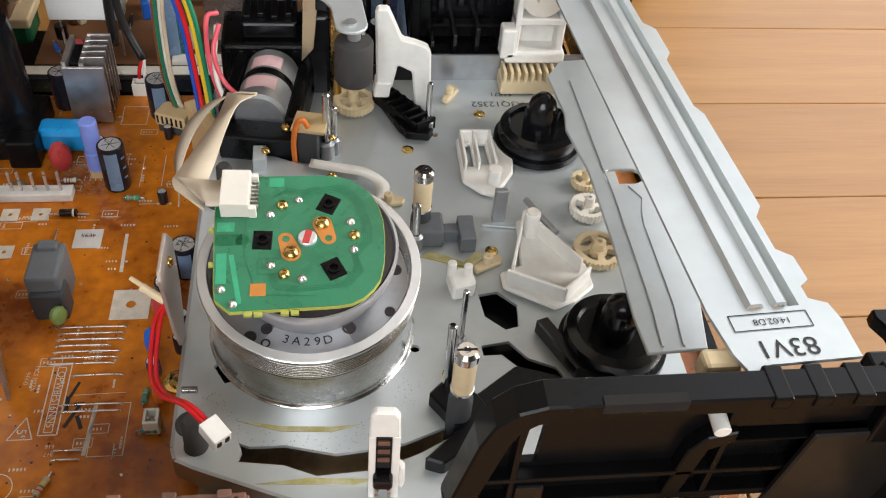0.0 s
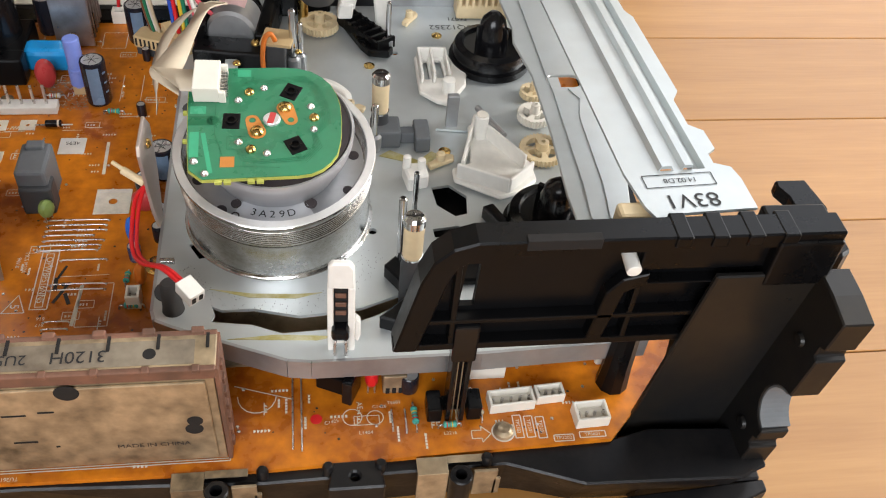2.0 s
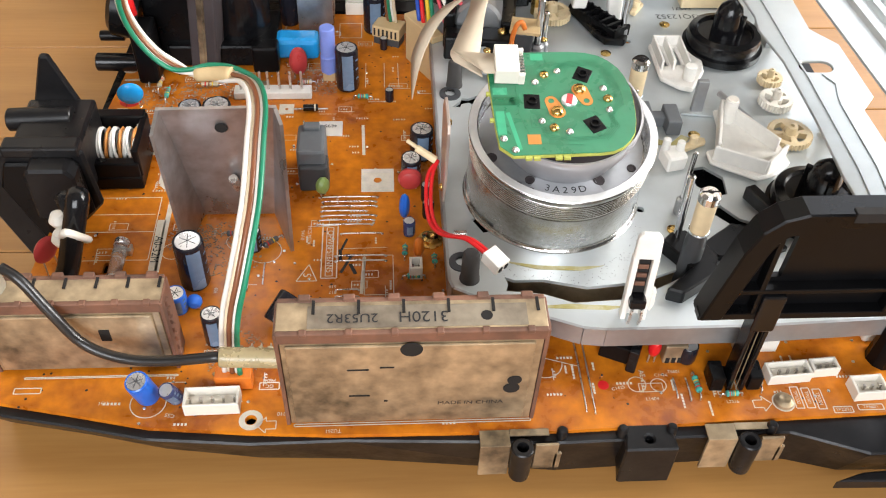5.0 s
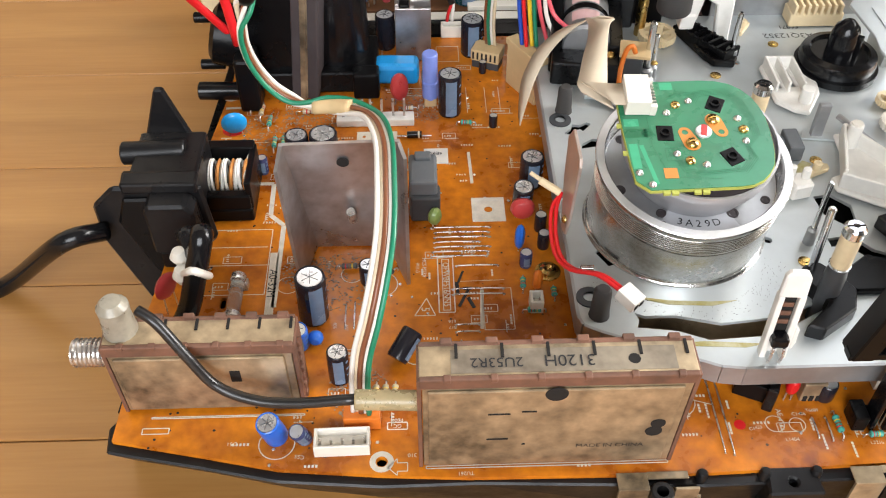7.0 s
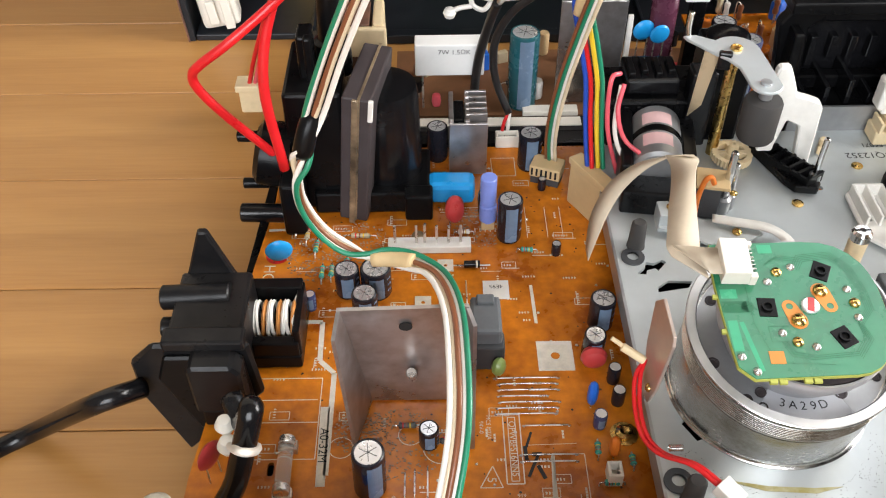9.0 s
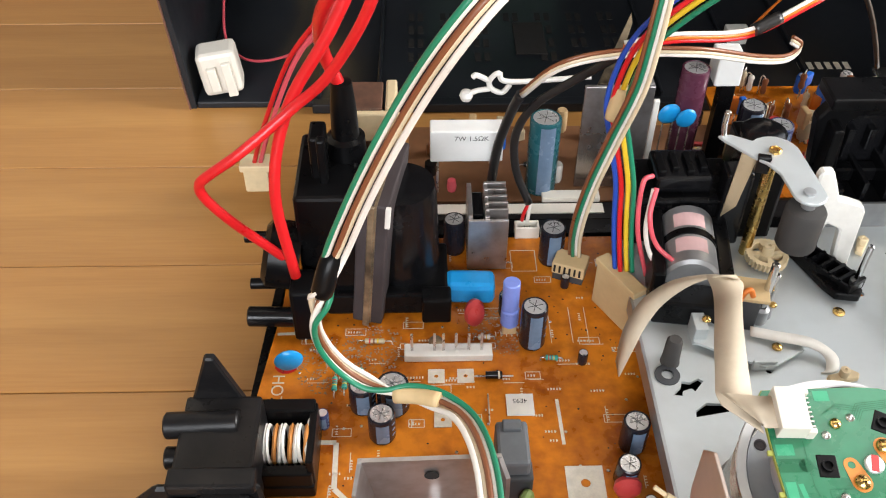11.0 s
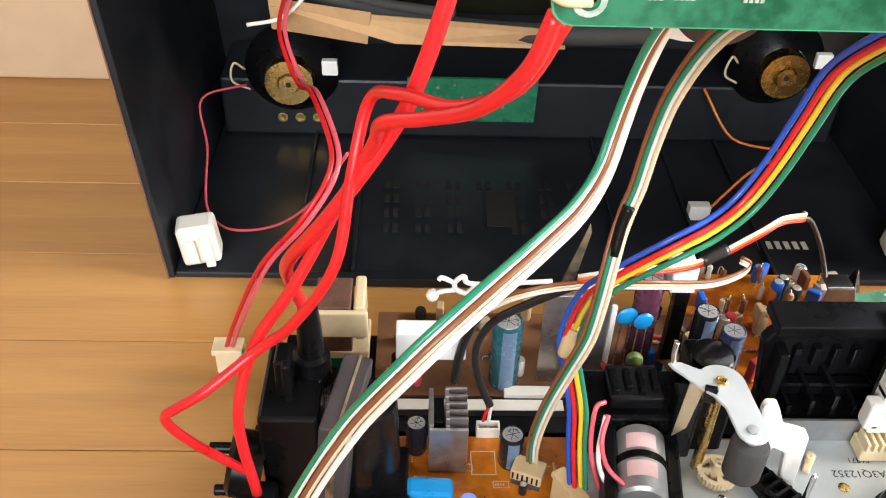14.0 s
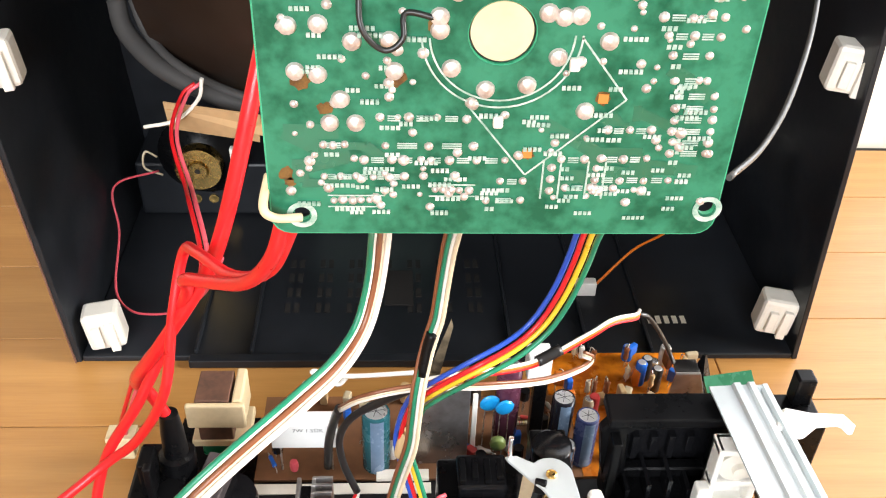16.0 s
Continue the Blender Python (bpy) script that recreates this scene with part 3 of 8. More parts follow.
for x, y in ((-.0592, .0402), (-.1070, .0850), (-.0965, .0850), (-.1050, .0660)):
    s = .0062 if x > -.06 else .0030
    pad = part("label_patch", prism([(x - s, y - s * 1.05), (x + s, y - s * 1.05), (x + s, y + s * 1.05), (x - s, y + s * 1.05)], .0001, .0003, holes=[circle(x, y, s * .26, 10)]), SILK, board)
lab = thing("paper_sticker", "small white paper sticker with two printed lines on the board", "label", (-.0780, .0719, 0))
part("paper", box(-.0048, .0048, -.0047, .0047, .0001, .0003), WHITE_PURE, lab)
letters("4E95", .0026, INK, lab, (-.0780, .0735, .0004), 180).parent = None
for o in [o for o in scene.objects if o.name.startswith("lettering") and o.parent is None]:
    m = o.matrix_world.copy()
    o.parent = lab
    o.matrix_parent_inverse = lab.matrix_world.inverted()
    o.matrix_world = m

frame_thing = thing("chassis_frame", "black moulded plastic base frame under the boards", "chassis frame")
fr = [(-.181, -.0515), (-.1800, -.0605), (-.152, -.0664), (-.1279, -.0719), (-.0976, -.0745), (-.0690, -.0742), (-.0035, -.0770), (.066, -.0755), (.0726, -.0779), (.0884, -.0838), (.136, -.0850), (.1450, -.0815), (.1450, -.068), (.112, -.0660), (.100, -.0690), (-.0035, -.0722), (-.0728, -.0712), (-.0976, -.0695), (-.1279, -.0667), (-.170, -.0560), (-.176, -.045)]
rail_bm = prism(fr, FLOOR_Z + .0005, -.0017, .0006)
for v_ in rail_bm.verts:
    if v_.co.z < -.012:
        v_.co.y += .0045 + .0075 * max(0, min(1, -v_.co.x / .135)) + .0040 * max(0, min(1, (v_.co.x - .06) / .02))
part("front_rail", rail_bm, BLACK_DUSTY, frame_thing)
part("left_rail", prism([(-.1795, -.046), (-.1765, -.046), (-.1645, .165), (-.1680, .165)], FLOOR_Z + .004, -.0017), BLACK, frame_thing)
part("tray", prism([(-.176, -.05), (.11, -.068), (.118, .24), (-.164, .24)], FLOOR_Z + .003, FLOOR_Z + .006), BLACK, frame_thing)
part("right_rail", box(.1295, .1330, -.03, .24, FLOOR_Z + .0065, .004), BLACK, frame_thing)
part("cross_rail", box(-.165, .112, .1605, .1690, FLOOR_Z + .0065, .0000), BLACK, frame_thing)
for x, y in ((-.0170, -.0785), (.0518, -.0783)):
    boss = part("screw_boss", lathe([(0, -.0135), (.0032, -.0135), (.0034, .0005), (.0030, .0009), (.0018, .0009), (.0018, -.006), (0, -.006)], 20, m=Matrix.Translation((x, y - .0012, 0))), BLACK_DUSTY, frame_thing)
    clip = bmesh.new()
    box(x - .0125, x - .0035, y - .0006, y + .0004, -.0150, .0005, .0002, clip)
    box(x - .0125, x - .0035, y - .0006, y + .0052, .0001, .0007, .0002, clip)
    box(x + .0040, x + .0110, y - .0006, y + .0004, -.0120, .0005, .0002, clip)
    box(x - .0035, x + .0085, y + .0030, y + .0054, .0001, .0007, .0002, clip)
    box(x + .0100, x + .0122, y - .0006, y + .0004, -.0120, -.0040, .0002, clip)
    part("metal_clip", clip, STEEL_DIRTY, frame_thing, "tarnished metal clip")
part("screw_block", prism([(.0135, -.0815), (.0300, -.0815), (.0290, -.0725), (.0150, -.0725)], -.0180, .0004, .0006, holes=[circle(.0215, -.0775, .0014, 10)]), BLACK_DUSTY, frame_thing)
for x in (-.0045, .0140, .0290, .0600):
    part("locating_pin", lathe([(.0017, -.002), (.0017, .0012), (.0012, .0020), (0, .0022)], 12, m=Matrix.Translation((x, -.0745, 0))), BLACK_DUSTY, frame_thing)
part("corner_lip", prism([(.080, -.0865), (.1370, -.0880), (.1480, -.0840), (.1480, -.0800), (.09, -.0835)], -.0170, -.0125, .0005), BLACK_DUSTY, frame_thing)

# ---- rear circuit board ----
rear = thing("rear_circuit_board", "dusty brown circuit board behind the main board", "circuit board")
part("laminate", prism([(-.118, .1815), (.112, .1815), (.112, .236), (-.118, .236)], -.0016, 0), PCB_FLEX, rear)
part("paper_strip", box(-.128, -.034, .1725, .1785, .0002, .0008), WHITE, rear, "dusty white strip along the joint")
part("laminate_front", box(-.128, .112, .1695, .1800, -.0030, 0), BLACK_DUSTY, rear)
part("paper_strip", box(-.0600, -.0350, .1795, .1850, .0004, .0030, .0003), WHITE, rear)
part("orange_corner", box(.040, .112, .1815, .236, .0001, .0004), PCB, rear)
part("laminate_rear", box(.0300, .1150, .2362, .2680, -.0016, .0003), PCB, rear)

# ---- tape deck plate ----
DZ = 0.0195
deck = thing("tape_deck_plate", "pale zinc-plated steel deck plate with cut-outs and grease marks", "deck plate")
dout = [(-.0360, .135), (-.0360, -.0290), (-.0350, -.0325), (-.0301, -.0352), (-.0114, -.0432), (.0034, -.0494), (.0102, -.0503), (.060, -.0500), (.112, -.0475), (.112, .141), (.02, .141), (.02, .138)]
cut_front = [(-.0190, -.0285), (-.0160, -.0300), (-.0065, -.0300), (.0071, -.0335), (.0190, -.0322), (.0257, -.0312), (.0400, -.0255), (.0420, -.0280), (.0300, -.0345), (.0180, -.0390), (.0019, -.0400), (-.0070, -.0362), (-.0190, -.0345), (-.0180, -.0315)]
hex_l = [(-.0274, -.0022), (-.0239, -.0085), (-.0182, -.0068), (-.0175, .0000), (-.0220, .0035)]
hex_r = [(0.0530, 0.0227), (0.0593, 0.0239), (0.0648, 0.0179), (0.0639, 0.0091), (0.0597, 0.0079), (0.0539, 0.0136)]
slot_d = [(0.0513, 0.0020), (0.0599, 0.0034), (0.0649, -0.0034), (0.0728, -0.0071), (0.0746, -0.0110), (0.0702, -0.0116), (0.0624, -0.0079), (0.0570, -0.0017), (0.0515, -0.0019)]
slot_b = [(-.0300, .0605), (-.0270, .0600), (-.0265, .0620), (-.0235, .0630), (-.0225, .0618), (-.0190, .0660), (-.0205, .0672), (-.0235, .0655), (-.0262, .0660), (-.0270, .0635)]
slot_c = [(-.0244, .0515), (-.0135, .0535), (-.0120, .0565), (-.0200, .0570), (-.0240, .0540)]
part("plate", prism(dout, DZ - .0012, DZ, holes=[cut_front, hex_l, hex_r, slot_d, slot_b, slot_c, circle(.0312, .0018, .0015, 8), circle(.0470, .1050, .0014, 10), circle(.0040, .0700, .0012, 10)]), STEEL, deck)
fl = bmesh.new()
for a, b in (((-.0360, .135), (-.0360, -.0290)), ((-.0360, -.0290), (-.0350, -.0325)), ((-.0350, -.0325), (-.0301, -.0352)), ((-.0301, -.0352), (-.0114, -.0432)), ((-.0114, -.0432), (.0034, -.0494)), ((.0034, -.0494), (.0102, -.0503)), ((.0102, -.0503), (.060, -.0500)), ((.060, -.0500), (.112, -.0475))):
    d = (Vector(b) - Vector(a)).normalized() * .0010
    n = (d.y, -d.x)
    prism([a, b, (b[0] + n[0], b[1] + n[1]), (a[0] + n[0], a[1] + n[1])], .0118, DZ, bm=fl)
part("flange", fl, ALU_MATT, deck, "turned-down steel edge")
part("grease_streak", prism([(-.020, -.0215), (-.008, -.0255), (.006, -.0265), (.014, -.0245), (.006, -.0248), (-.007, -.0240)], DZ, DZ + .0002), GREASE, deck)
part("grease_streak", prism([(-.014, -.0415), (.012, -.0432), (.018, -.0420), (.000, -.0405)], DZ, DZ + .0002), GREASE, deck)
part("grease_track", prism([(.0075, -.0415), (.0200, -.0405), (.0420, -.0310), (.0430, -.0330), (.0210, -.0430), (.0080, -.0435)], DZ - .004, DZ - .0036), GREASE, deck)
# black sheet added below the deck so that its holes look shaded
part("hole_dark_sheet", box(-.0300, .1080, -.0190, .1050, .0095, .0130), BLACK, deck)
part("under_plate", box(-.030, .100, -.044, -.020, .0095, .0105), STEEL_DIRTY, deck)
part("grease_streak", prism([(.036, .040), (.052, .034), (.058, .040), (.055, .042), (.050, .037), (.040, .043)], DZ, DZ + .0003), GREASE, deck)
bm = bmesh.new()
for i in range(220):
    a, q = rng.uniform(3.6, 6.0), rng.uniform(.029, .036)
    s = rng.uniform(.00004, .00010)
    x, y = q * math.cos(a), q * math.sin(a) + .002
    box(x - s, x + s, y - s, y + s, DZ, DZ + .00012, bm=bm)
tagged(part("grime_specks", bm, INK, deck), kind="stuff")
for x, y in ((.0657, .1178), (.0405, -.0085), (.0360, .0960), (.0600, .0420)):
    part("rivet", lathe([(.0022, DZ), (.0022, DZ + .0004), (.0012, DZ + .0006), (.0010, DZ + .0010), (0, DZ + .0011)], 16, m=Matrix.Translation((x, y, 0))), BRASS, deck)
letters("A3Q12352", .0048, INK, deck, (.074, .1245, DZ + .0001), 180)
letters("F6871", .0036, INK, deck, (.076, .1310, DZ + .0001), 180)
# steel wall in shade: the darker grey aluminium puts that shade into its colour
part("shaded_rear_wall", box(.044, .110, .1411, .1422, DZ - .001, .0312), ALU_MATT, deck)


def upright(outline, y0, y1, bevel=.0004, bm=None, holes=()):
    """A plate in the x-z plane between two depths."""
    m = Matrix(((1, 0, 0, 0), (0, 0, -1, 0), (0, 1, 0, 0), (0, 0, 0, 1)))
    return prism(outline, -y1, -y0, bevel, bm, m, holes)


def screw_head(parent, x, y, z, r=.0017, mat=BRASS, tilt=None):
    bm = lathe([(r, 0), (r, r * .25), (r * .8, r * .55), (r * .35, r * .75), (r * .25, r * .35), (0, r * .3)], 16)
    box(-r * .55, r * .55, -r * .12, r * .12, r * .6, r * .78, bm=bm)
    bm.transform(Matrix.Translation((x, y, z)) if tilt is None else tilt @ Matrix.Translation((x, y, z)))
    return part("screw", bm, mat, parent)


# ---- video head drum ----
# the axis leans towards the front of the deck
DT = pose(.0011, .0066, .0514) @ Matrix.Rotation(radians(9.37), 4, "X")
drum = thing("video_head_drum", "polished aluminium tape head drum with a green motor board on top", "head drum")
drum.matrix_world = DT
RB = .0300
prof = [(0, -.0375), (RB - .0006, -.0375), (RB - .0006, -.0112), (RB - .0011, -.0110), (RB - .0011, -.0103), (RB - .0003, -.0101)]
for i in range(7):
    z = -.0098 + i * .0009
    prof += [(RB - .0003, z), (RB - .0002, z + .0005), (RB - .0005, z + .0006), (RB - .0005, z + .0008)]
prof += [(RB - .0002, -.0030), (RB - .0002, -.0016), (RB + .0002, -.0013), (RB + .0006, -.0009), (RB + .0006, -.0003), (RB + .0003, 0), (RB - .0021, 0), (RB - .0025, -.0004), (RB - .0028, -.0066), (0, -.0066)]
part("drum_body", lathe(prof, 128), ALU, drum)
# light on the rim's top is put into a paler aluminium
part("rim", lathe([(RB - .0022, .0001), (RB - .0020, .0004), (RB + .0003, .0004), (RB + .0005, .0001)], 128), ALU_RIM, drum, "drum rim, painted paler where its top is lit")
inner = part("inner_well", lathe([(.0150, -.0065), (RB - .0030, -.0065), (RB - .0030, -.0061), (.0150, -.0061)], 64), ALU_MATT, drum, "cast grey aluminium well")
for x, y, r in ((-.0161, -.0186, .0017), (-.0120, -.0208, .0013), (.0102, -.0169, .0019), (-.0118, -.0164, .0016), (.0239, .0018, .0017), (.0215, -.0120, .0015), (-.0232, -.0070, .0018), (-.0200, .0140, .0017), (.0180, .0160, .0016)):
    part("well_hole", lathe([(r, 0), (r, .0003), (r * .7, .0003), (r * .6, .0001), (0, .0001)], 18, m=Matrix.Translation((x, y, -.0061))), MAGNET, drum)
bm = bmesh.new()
va, vb = [], []
for i in range(21):
    a = radians(-122 + i * 3.0)
    va.append(bm.verts.new((.0178 * math.cos(a), .0178 * math.sin(a), -.0059)))
    vb.append(bm.verts.new((.0262 * math.cos(a), .0262 * math.sin(a), -.0059)))
for i in range(20):
    bm.faces.new((va[i], vb[i], vb[i + 1], va[i + 1]))
part("marking_pad", bm, material("pale_pad", (0.52, 0.53, 0.56), 0.55, 0.2, vary=0.1, scale=90), drum, "pale machined pad with printed code")
for i, ch in enumerate("3A29D"):
    a = radians(-108.5 + i * 7.7)
    o = letters(ch, .0036, INK, None, (0, 0, 0), name="code_letter")
    o.parent = drum
    o.matrix_basis = pose(.0210 * math.cos(a), .0210 * math.sin(a), -.0057, 0, 0, math.degrees(a) + 90)
part("rotor_cup", lathe([(.0175, -.0060), (.0192, -.0045), (.0200, -.0020), (.0216, .0010), (.0230, .0042), (.0237, .0070), (.0239, .0094), (.0237, .0099), (.0231, .0099), (.0229, .0094), (.0225, .0080), (0, .0080)], 96), ALU_CUP, drum, "grey spinning rotor cup")
part("magnet_ring", lathe([(.0150, .0082), (.0150, .0094), (.0226, .0094), (.0226, .0082)], 80), MAGNET, drum, "dark ferrite magnet ring")
part("coil_core", lathe([(0, .0094), (.0130, .0094), (.0130, .0118), (0, .0118)], 40), DARKHOLE, drum)
base_ring = part("base_ring", lathe([(.0280, -.0005), (.0304, -.0005), (.0306, .0004), (.0300, .0009), (.0298, .0016), (.0293, .0020), (.0280, .0020)], 96), ALU, drum, "flat base ring of the drum")
base_ring.matrix_basis = DT.inverted() @ pose(.0011, .0116, DZ)
PZ = .0133
bo = [(-.0245, .0060), (-.0244, .0190), (-.0235, .0203), (-.0137, .0206), (.0020, .0209), (.0073, .0205), (.0115, .0191), (.0147, .0166), (.0172, .0134), (.0188, .0095), (.0197, .0050), (.0199, -.0000), (.0197, -.0055), (.0193, -.0092), (.0182, -.0140), (.0163, -.0170), (.0138, -.0195), (.0107, -.0211), (.0070, -.0217), (-.0080, -.0222), (-.0194, -.0226), (-.0232, -.0190), (-.0238, -.0120)]
pcb = part("motor_board", prism(bo, PZ - .0012, PZ, holes=[circle(-.0119, -.0010, .0012, 10), circle(.0054, .0106, .0012, 10), circle(.0064, -.0106, .0012, 10)]), GREEN, drum, "green motor circuit board")
part("board_edge", prism([(x * 1.010, y * 1.010) for x, y in bo], PZ - .0014, PZ - .0003), BOARD_EDGE, pcb)
for x, y in ((-.0150, -.0232), (-.0125, -.0233), (-.0060, -.0231), (-.0035, -.0231), (-.0244, -.0080), (-.0248, .0030)):
    part("edge_tab", box(x - .0010, x + .0010, y - .0006, y + .0006, PZ - .0012, PZ - .0003), BOARD_EDGE, pcb)
tr = bmesh.new()


def trace(bm, pts, w, z):
    for a, b in zip(pts, pts[1:]):
        d = Vector((b[0] - a[0], b[1] - a[1], 0))
        n = Vector((-d.y, d.x, 0)).normalized() * w / 2
        p, q = Vector((*a, z)), Vector((*b, z))
        bm.faces.new([bm.verts.new(v) for v in (p - n, q - n, q + n, p + n)])


# bundles of fine traces bending round the coil posts
for k in range(5):
    d = .00055 * k
    trace(tr, [(-.0005 - d, .0110 + d * .4), (.0012 - d * .6, .0140 + d), (.0085 + d * .4, .0150 + d), (.0120 + d, .0110 + d * .5), (.0142 + d, .0040), (.0144 + d, -.0020), (.0112 + d * .6, -.0062 - d * .3), (.0118 + d, -.0105 - d * .4), (.0085 + d * .4, -.0150 - d)], .00016, PZ + .00005)
for k in range(3):
    d = .0006 * k
    trace(tr, [(.0090, -.0150 - d), (-.0020 - d, -.0160 - d), (-.0075 - d, -.0150 - d), (-.0092 - d, -.0118)], .00016, PZ + .00005)
    trace(tr, [(-.0100 + d, .0128 + d), (-.0065 + d, .0150 + d), (.0002, .0140 + d)], .00016, PZ + .00005)
trace(tr, [(-.0130, -.0070), (-.0130, -.0118), (-.0085, -.0118)], .0002, PZ + .00005), trace(tr, [(-.0130, -.0070), (-.0075, -.0070)], .0002, PZ + .00005)
trace(tr, [(-.0165, .0110), (-.0165, -.0060), (-.0130, -.0180), (.0020, -.0188)], .0002, PZ + .00005)
part("copper_trace_pattern", tr, GREEN_DARK, pcb)
tr = bmesh.new()
trace(tr, [(-.0240, -.0007), (-.0172, -.0007)], .0036, PZ + .00004)
bmesh.ops.create_circle(tr, cap_ends=True, segments=14, radius=.0018, matrix=Matrix.Translation((-.0172, -.0007, PZ + .00004)))
part("dark_patch", tr, GREEN_DARK, pcb)
tr = bmesh.new()
trace(tr, [(-.0215, .0050), (-.0215, .0020)], .0045, PZ + .00003), trace(tr, [(-.0222, -.0050), (-.0220, -.0145)], .0026, PZ + .00003)
trace(tr, [(-.0198, -.0055), (-.0180, -.0160), (-.0172, -.0205)], .0013, PZ + .00003), trace(tr, [(-.0105, .0185), (-.0065, .0185)], .0030, PZ + .00003)
part("copper_fill", tr, GREEN_LIGHT, pcb)
part("copper_square", box(-.0147, -.0107, -.0184, -.0146, PZ, PZ + .00012), COPPER, pcb)
for cx, cy, rz in ((-.0119, -.0010, -3), (.0054, .0106, -26), (.0064, -.0106, 26)):
    m = Matrix.Translation((cx, cy, 0)) @ Matrix.Rotation(radians(rz), 4, "Z")
    b2 = box(-.0025, .0025, -.0030, .0030, PZ - .0005, PZ + .0002, .0002, m=m)
    lathe([(.0016, 0), (.0016, .0009), (.0011, .0009), (.0011, .0002), (0, .0002)], 16, b2, m @ Matrix.Translation((0, 0, PZ)))
    part("sensor_window", b2, BLACK, pcb, "black coil post in a square window")
for (x, y), (ex, ey) in (((.0036, .0040), (.0052, -.0008)), ((-.0045, -.0054), (-.0059, -.0008))):
    d = Vector((ex - x, ey - y)).normalized() * .0024
    n = Vector((-d.y, d.x))
    ol = []
    for c_, s_, r_ in ((Vector((x, y)), 1, 1.08), (Vector((ex, ey)), -1, .85)):
        a0 = math.atan2(n.y, n.x) if s_ > 0 else math.atan2(-n.y, -n.x)
        for i in range(9):
            a = a0 + math.pi * i / 8
            ol.append((c_.x + .0024 * r_ * math.cos(a), c_.y + .0024 * r_ * math.sin(a)))
    part("copper_pad", prism(ol, PZ + .00006, PZ + .00012, holes=[circle(ex, ey, .0010, 12)]), COPPER, pcb)
    screw_head(pcb, x, y, PZ + .0001, .0020)
for x, y in ((-.0069, .0105), (.0120, .0000), (-.0062, -.0120)):
    screw_head(pcb, x, y, PZ, .0015)
for x, y in ((-.0026, .0121), (-.0101, .0073), (.0111, .0045), (.0118, -.0046), (-.0097, -.0091), (-.0017, -.0135), (-.0219, -.0161), (-.0188, -.0206)):
    part("solder_joint", lathe([(.0012, 0), (.0011, .0004), (.0007, .0008), (.0003, .0012), (0, .0012)], 14, m=Matrix.Translation((x, y, PZ))), SOLDER, pcb)
sp = part("spindle", lathe([(0, .0086), (.0025, .0086), (.0025, .0139), (.0022, .0143), (0, .0143)], 28, m=Matrix.Translation((-.0003, -.0008, 0))), ALU_RIM, drum, "bright spindle end with a red stripe")
part("stripe", box(-.0009, .0009, -.0022, .0022, .0143, .01436, m=Matrix.Translation((-.0003, -.0008, 0)) @ Matrix.Rotation(radians(-14), 4, "Z")), PAINT["redcap"], sp)
cn = bmesh.new()
box(-.0040, .0036, -.0060, .0060, PZ, PZ + .0056, .0003, cn)
box(.0034, .0054, -.0062, -.0048, PZ, PZ + .0040, .0002, cn)
box(.0034, .0054, .0048, .0062, PZ, PZ + .0040, .0002, cn)
cn.transform(Matrix.Translation((-.0188, .0126, 0)) @ Matrix.Rotation(radians(-2), 4, "Z"))
con = part("connector", cn, WHITE, drum, "cream ribbon connector")
for i in range(7):
    y = .0126 - .0040 + i * .00133
    part("pin", box(-.0156, -.0132, y - .0002, y + .0002, PZ + .0002, PZ + .0028), SOLDER, con)
ffc = thing("flat_ribbon_cable", "beige flat ribbon cable looping up from the motor board", "ribbon cable")
part("ribbon", ribbon([DT @ Vector((-.0222, .0126, PZ + .0030)), DT @ Vector((-.0262, .0126, PZ + .0032)), DT @ Vector((-.0312, .0135, PZ + .0034))], [(0, .0045, .0006), (0, .0045, .0006), (-.0043, .0045, .0006)], .0003), BEIGE_FFC, ffc)
part("ribbon", ribbon([(-.0300, .0150, .0684), (-.0306, .0210, .0688), (-.0290, .0300, .0680), (-.0262, .0440, .0672), (-.0232, .0560, .0662), (-.0206, .0650, .0642), (-.0199, .0712, .0618), (-.0199, .0745, .0605)],
     [(.0043, -.0045, 0), (.0045, -.0020, 0), (.0046, .0008, .0004), (.0040, .0012, .0018), (.0036, .0008, .0026), (.0044, .0004, .0012), (.0047, 0, .0002), (.0047, 0, 0)], .0003), BEIGE_FFC, ffc)
part("ribbon", ribbon([(-.0165, .0728, .0612), (-.0225, .0752, .0596), (-.0303, .0780, .0535), (-.0372, .0785, .0452), (-.0415, .0770, .0370), (-.0440, .0752, .0290), (-.0452, .0760, .0140)],
     [(.0010, -.0030, .0022), (.0010, -.0030, .0026), (.0016, -.0032, .0020), (.0018, -.0032, .0012), (.0016, -.0034, .0006), (.0014, -.0034, .0004), (.0, -.0034, 0)], .0003), BEIGE_FFC, ffc)

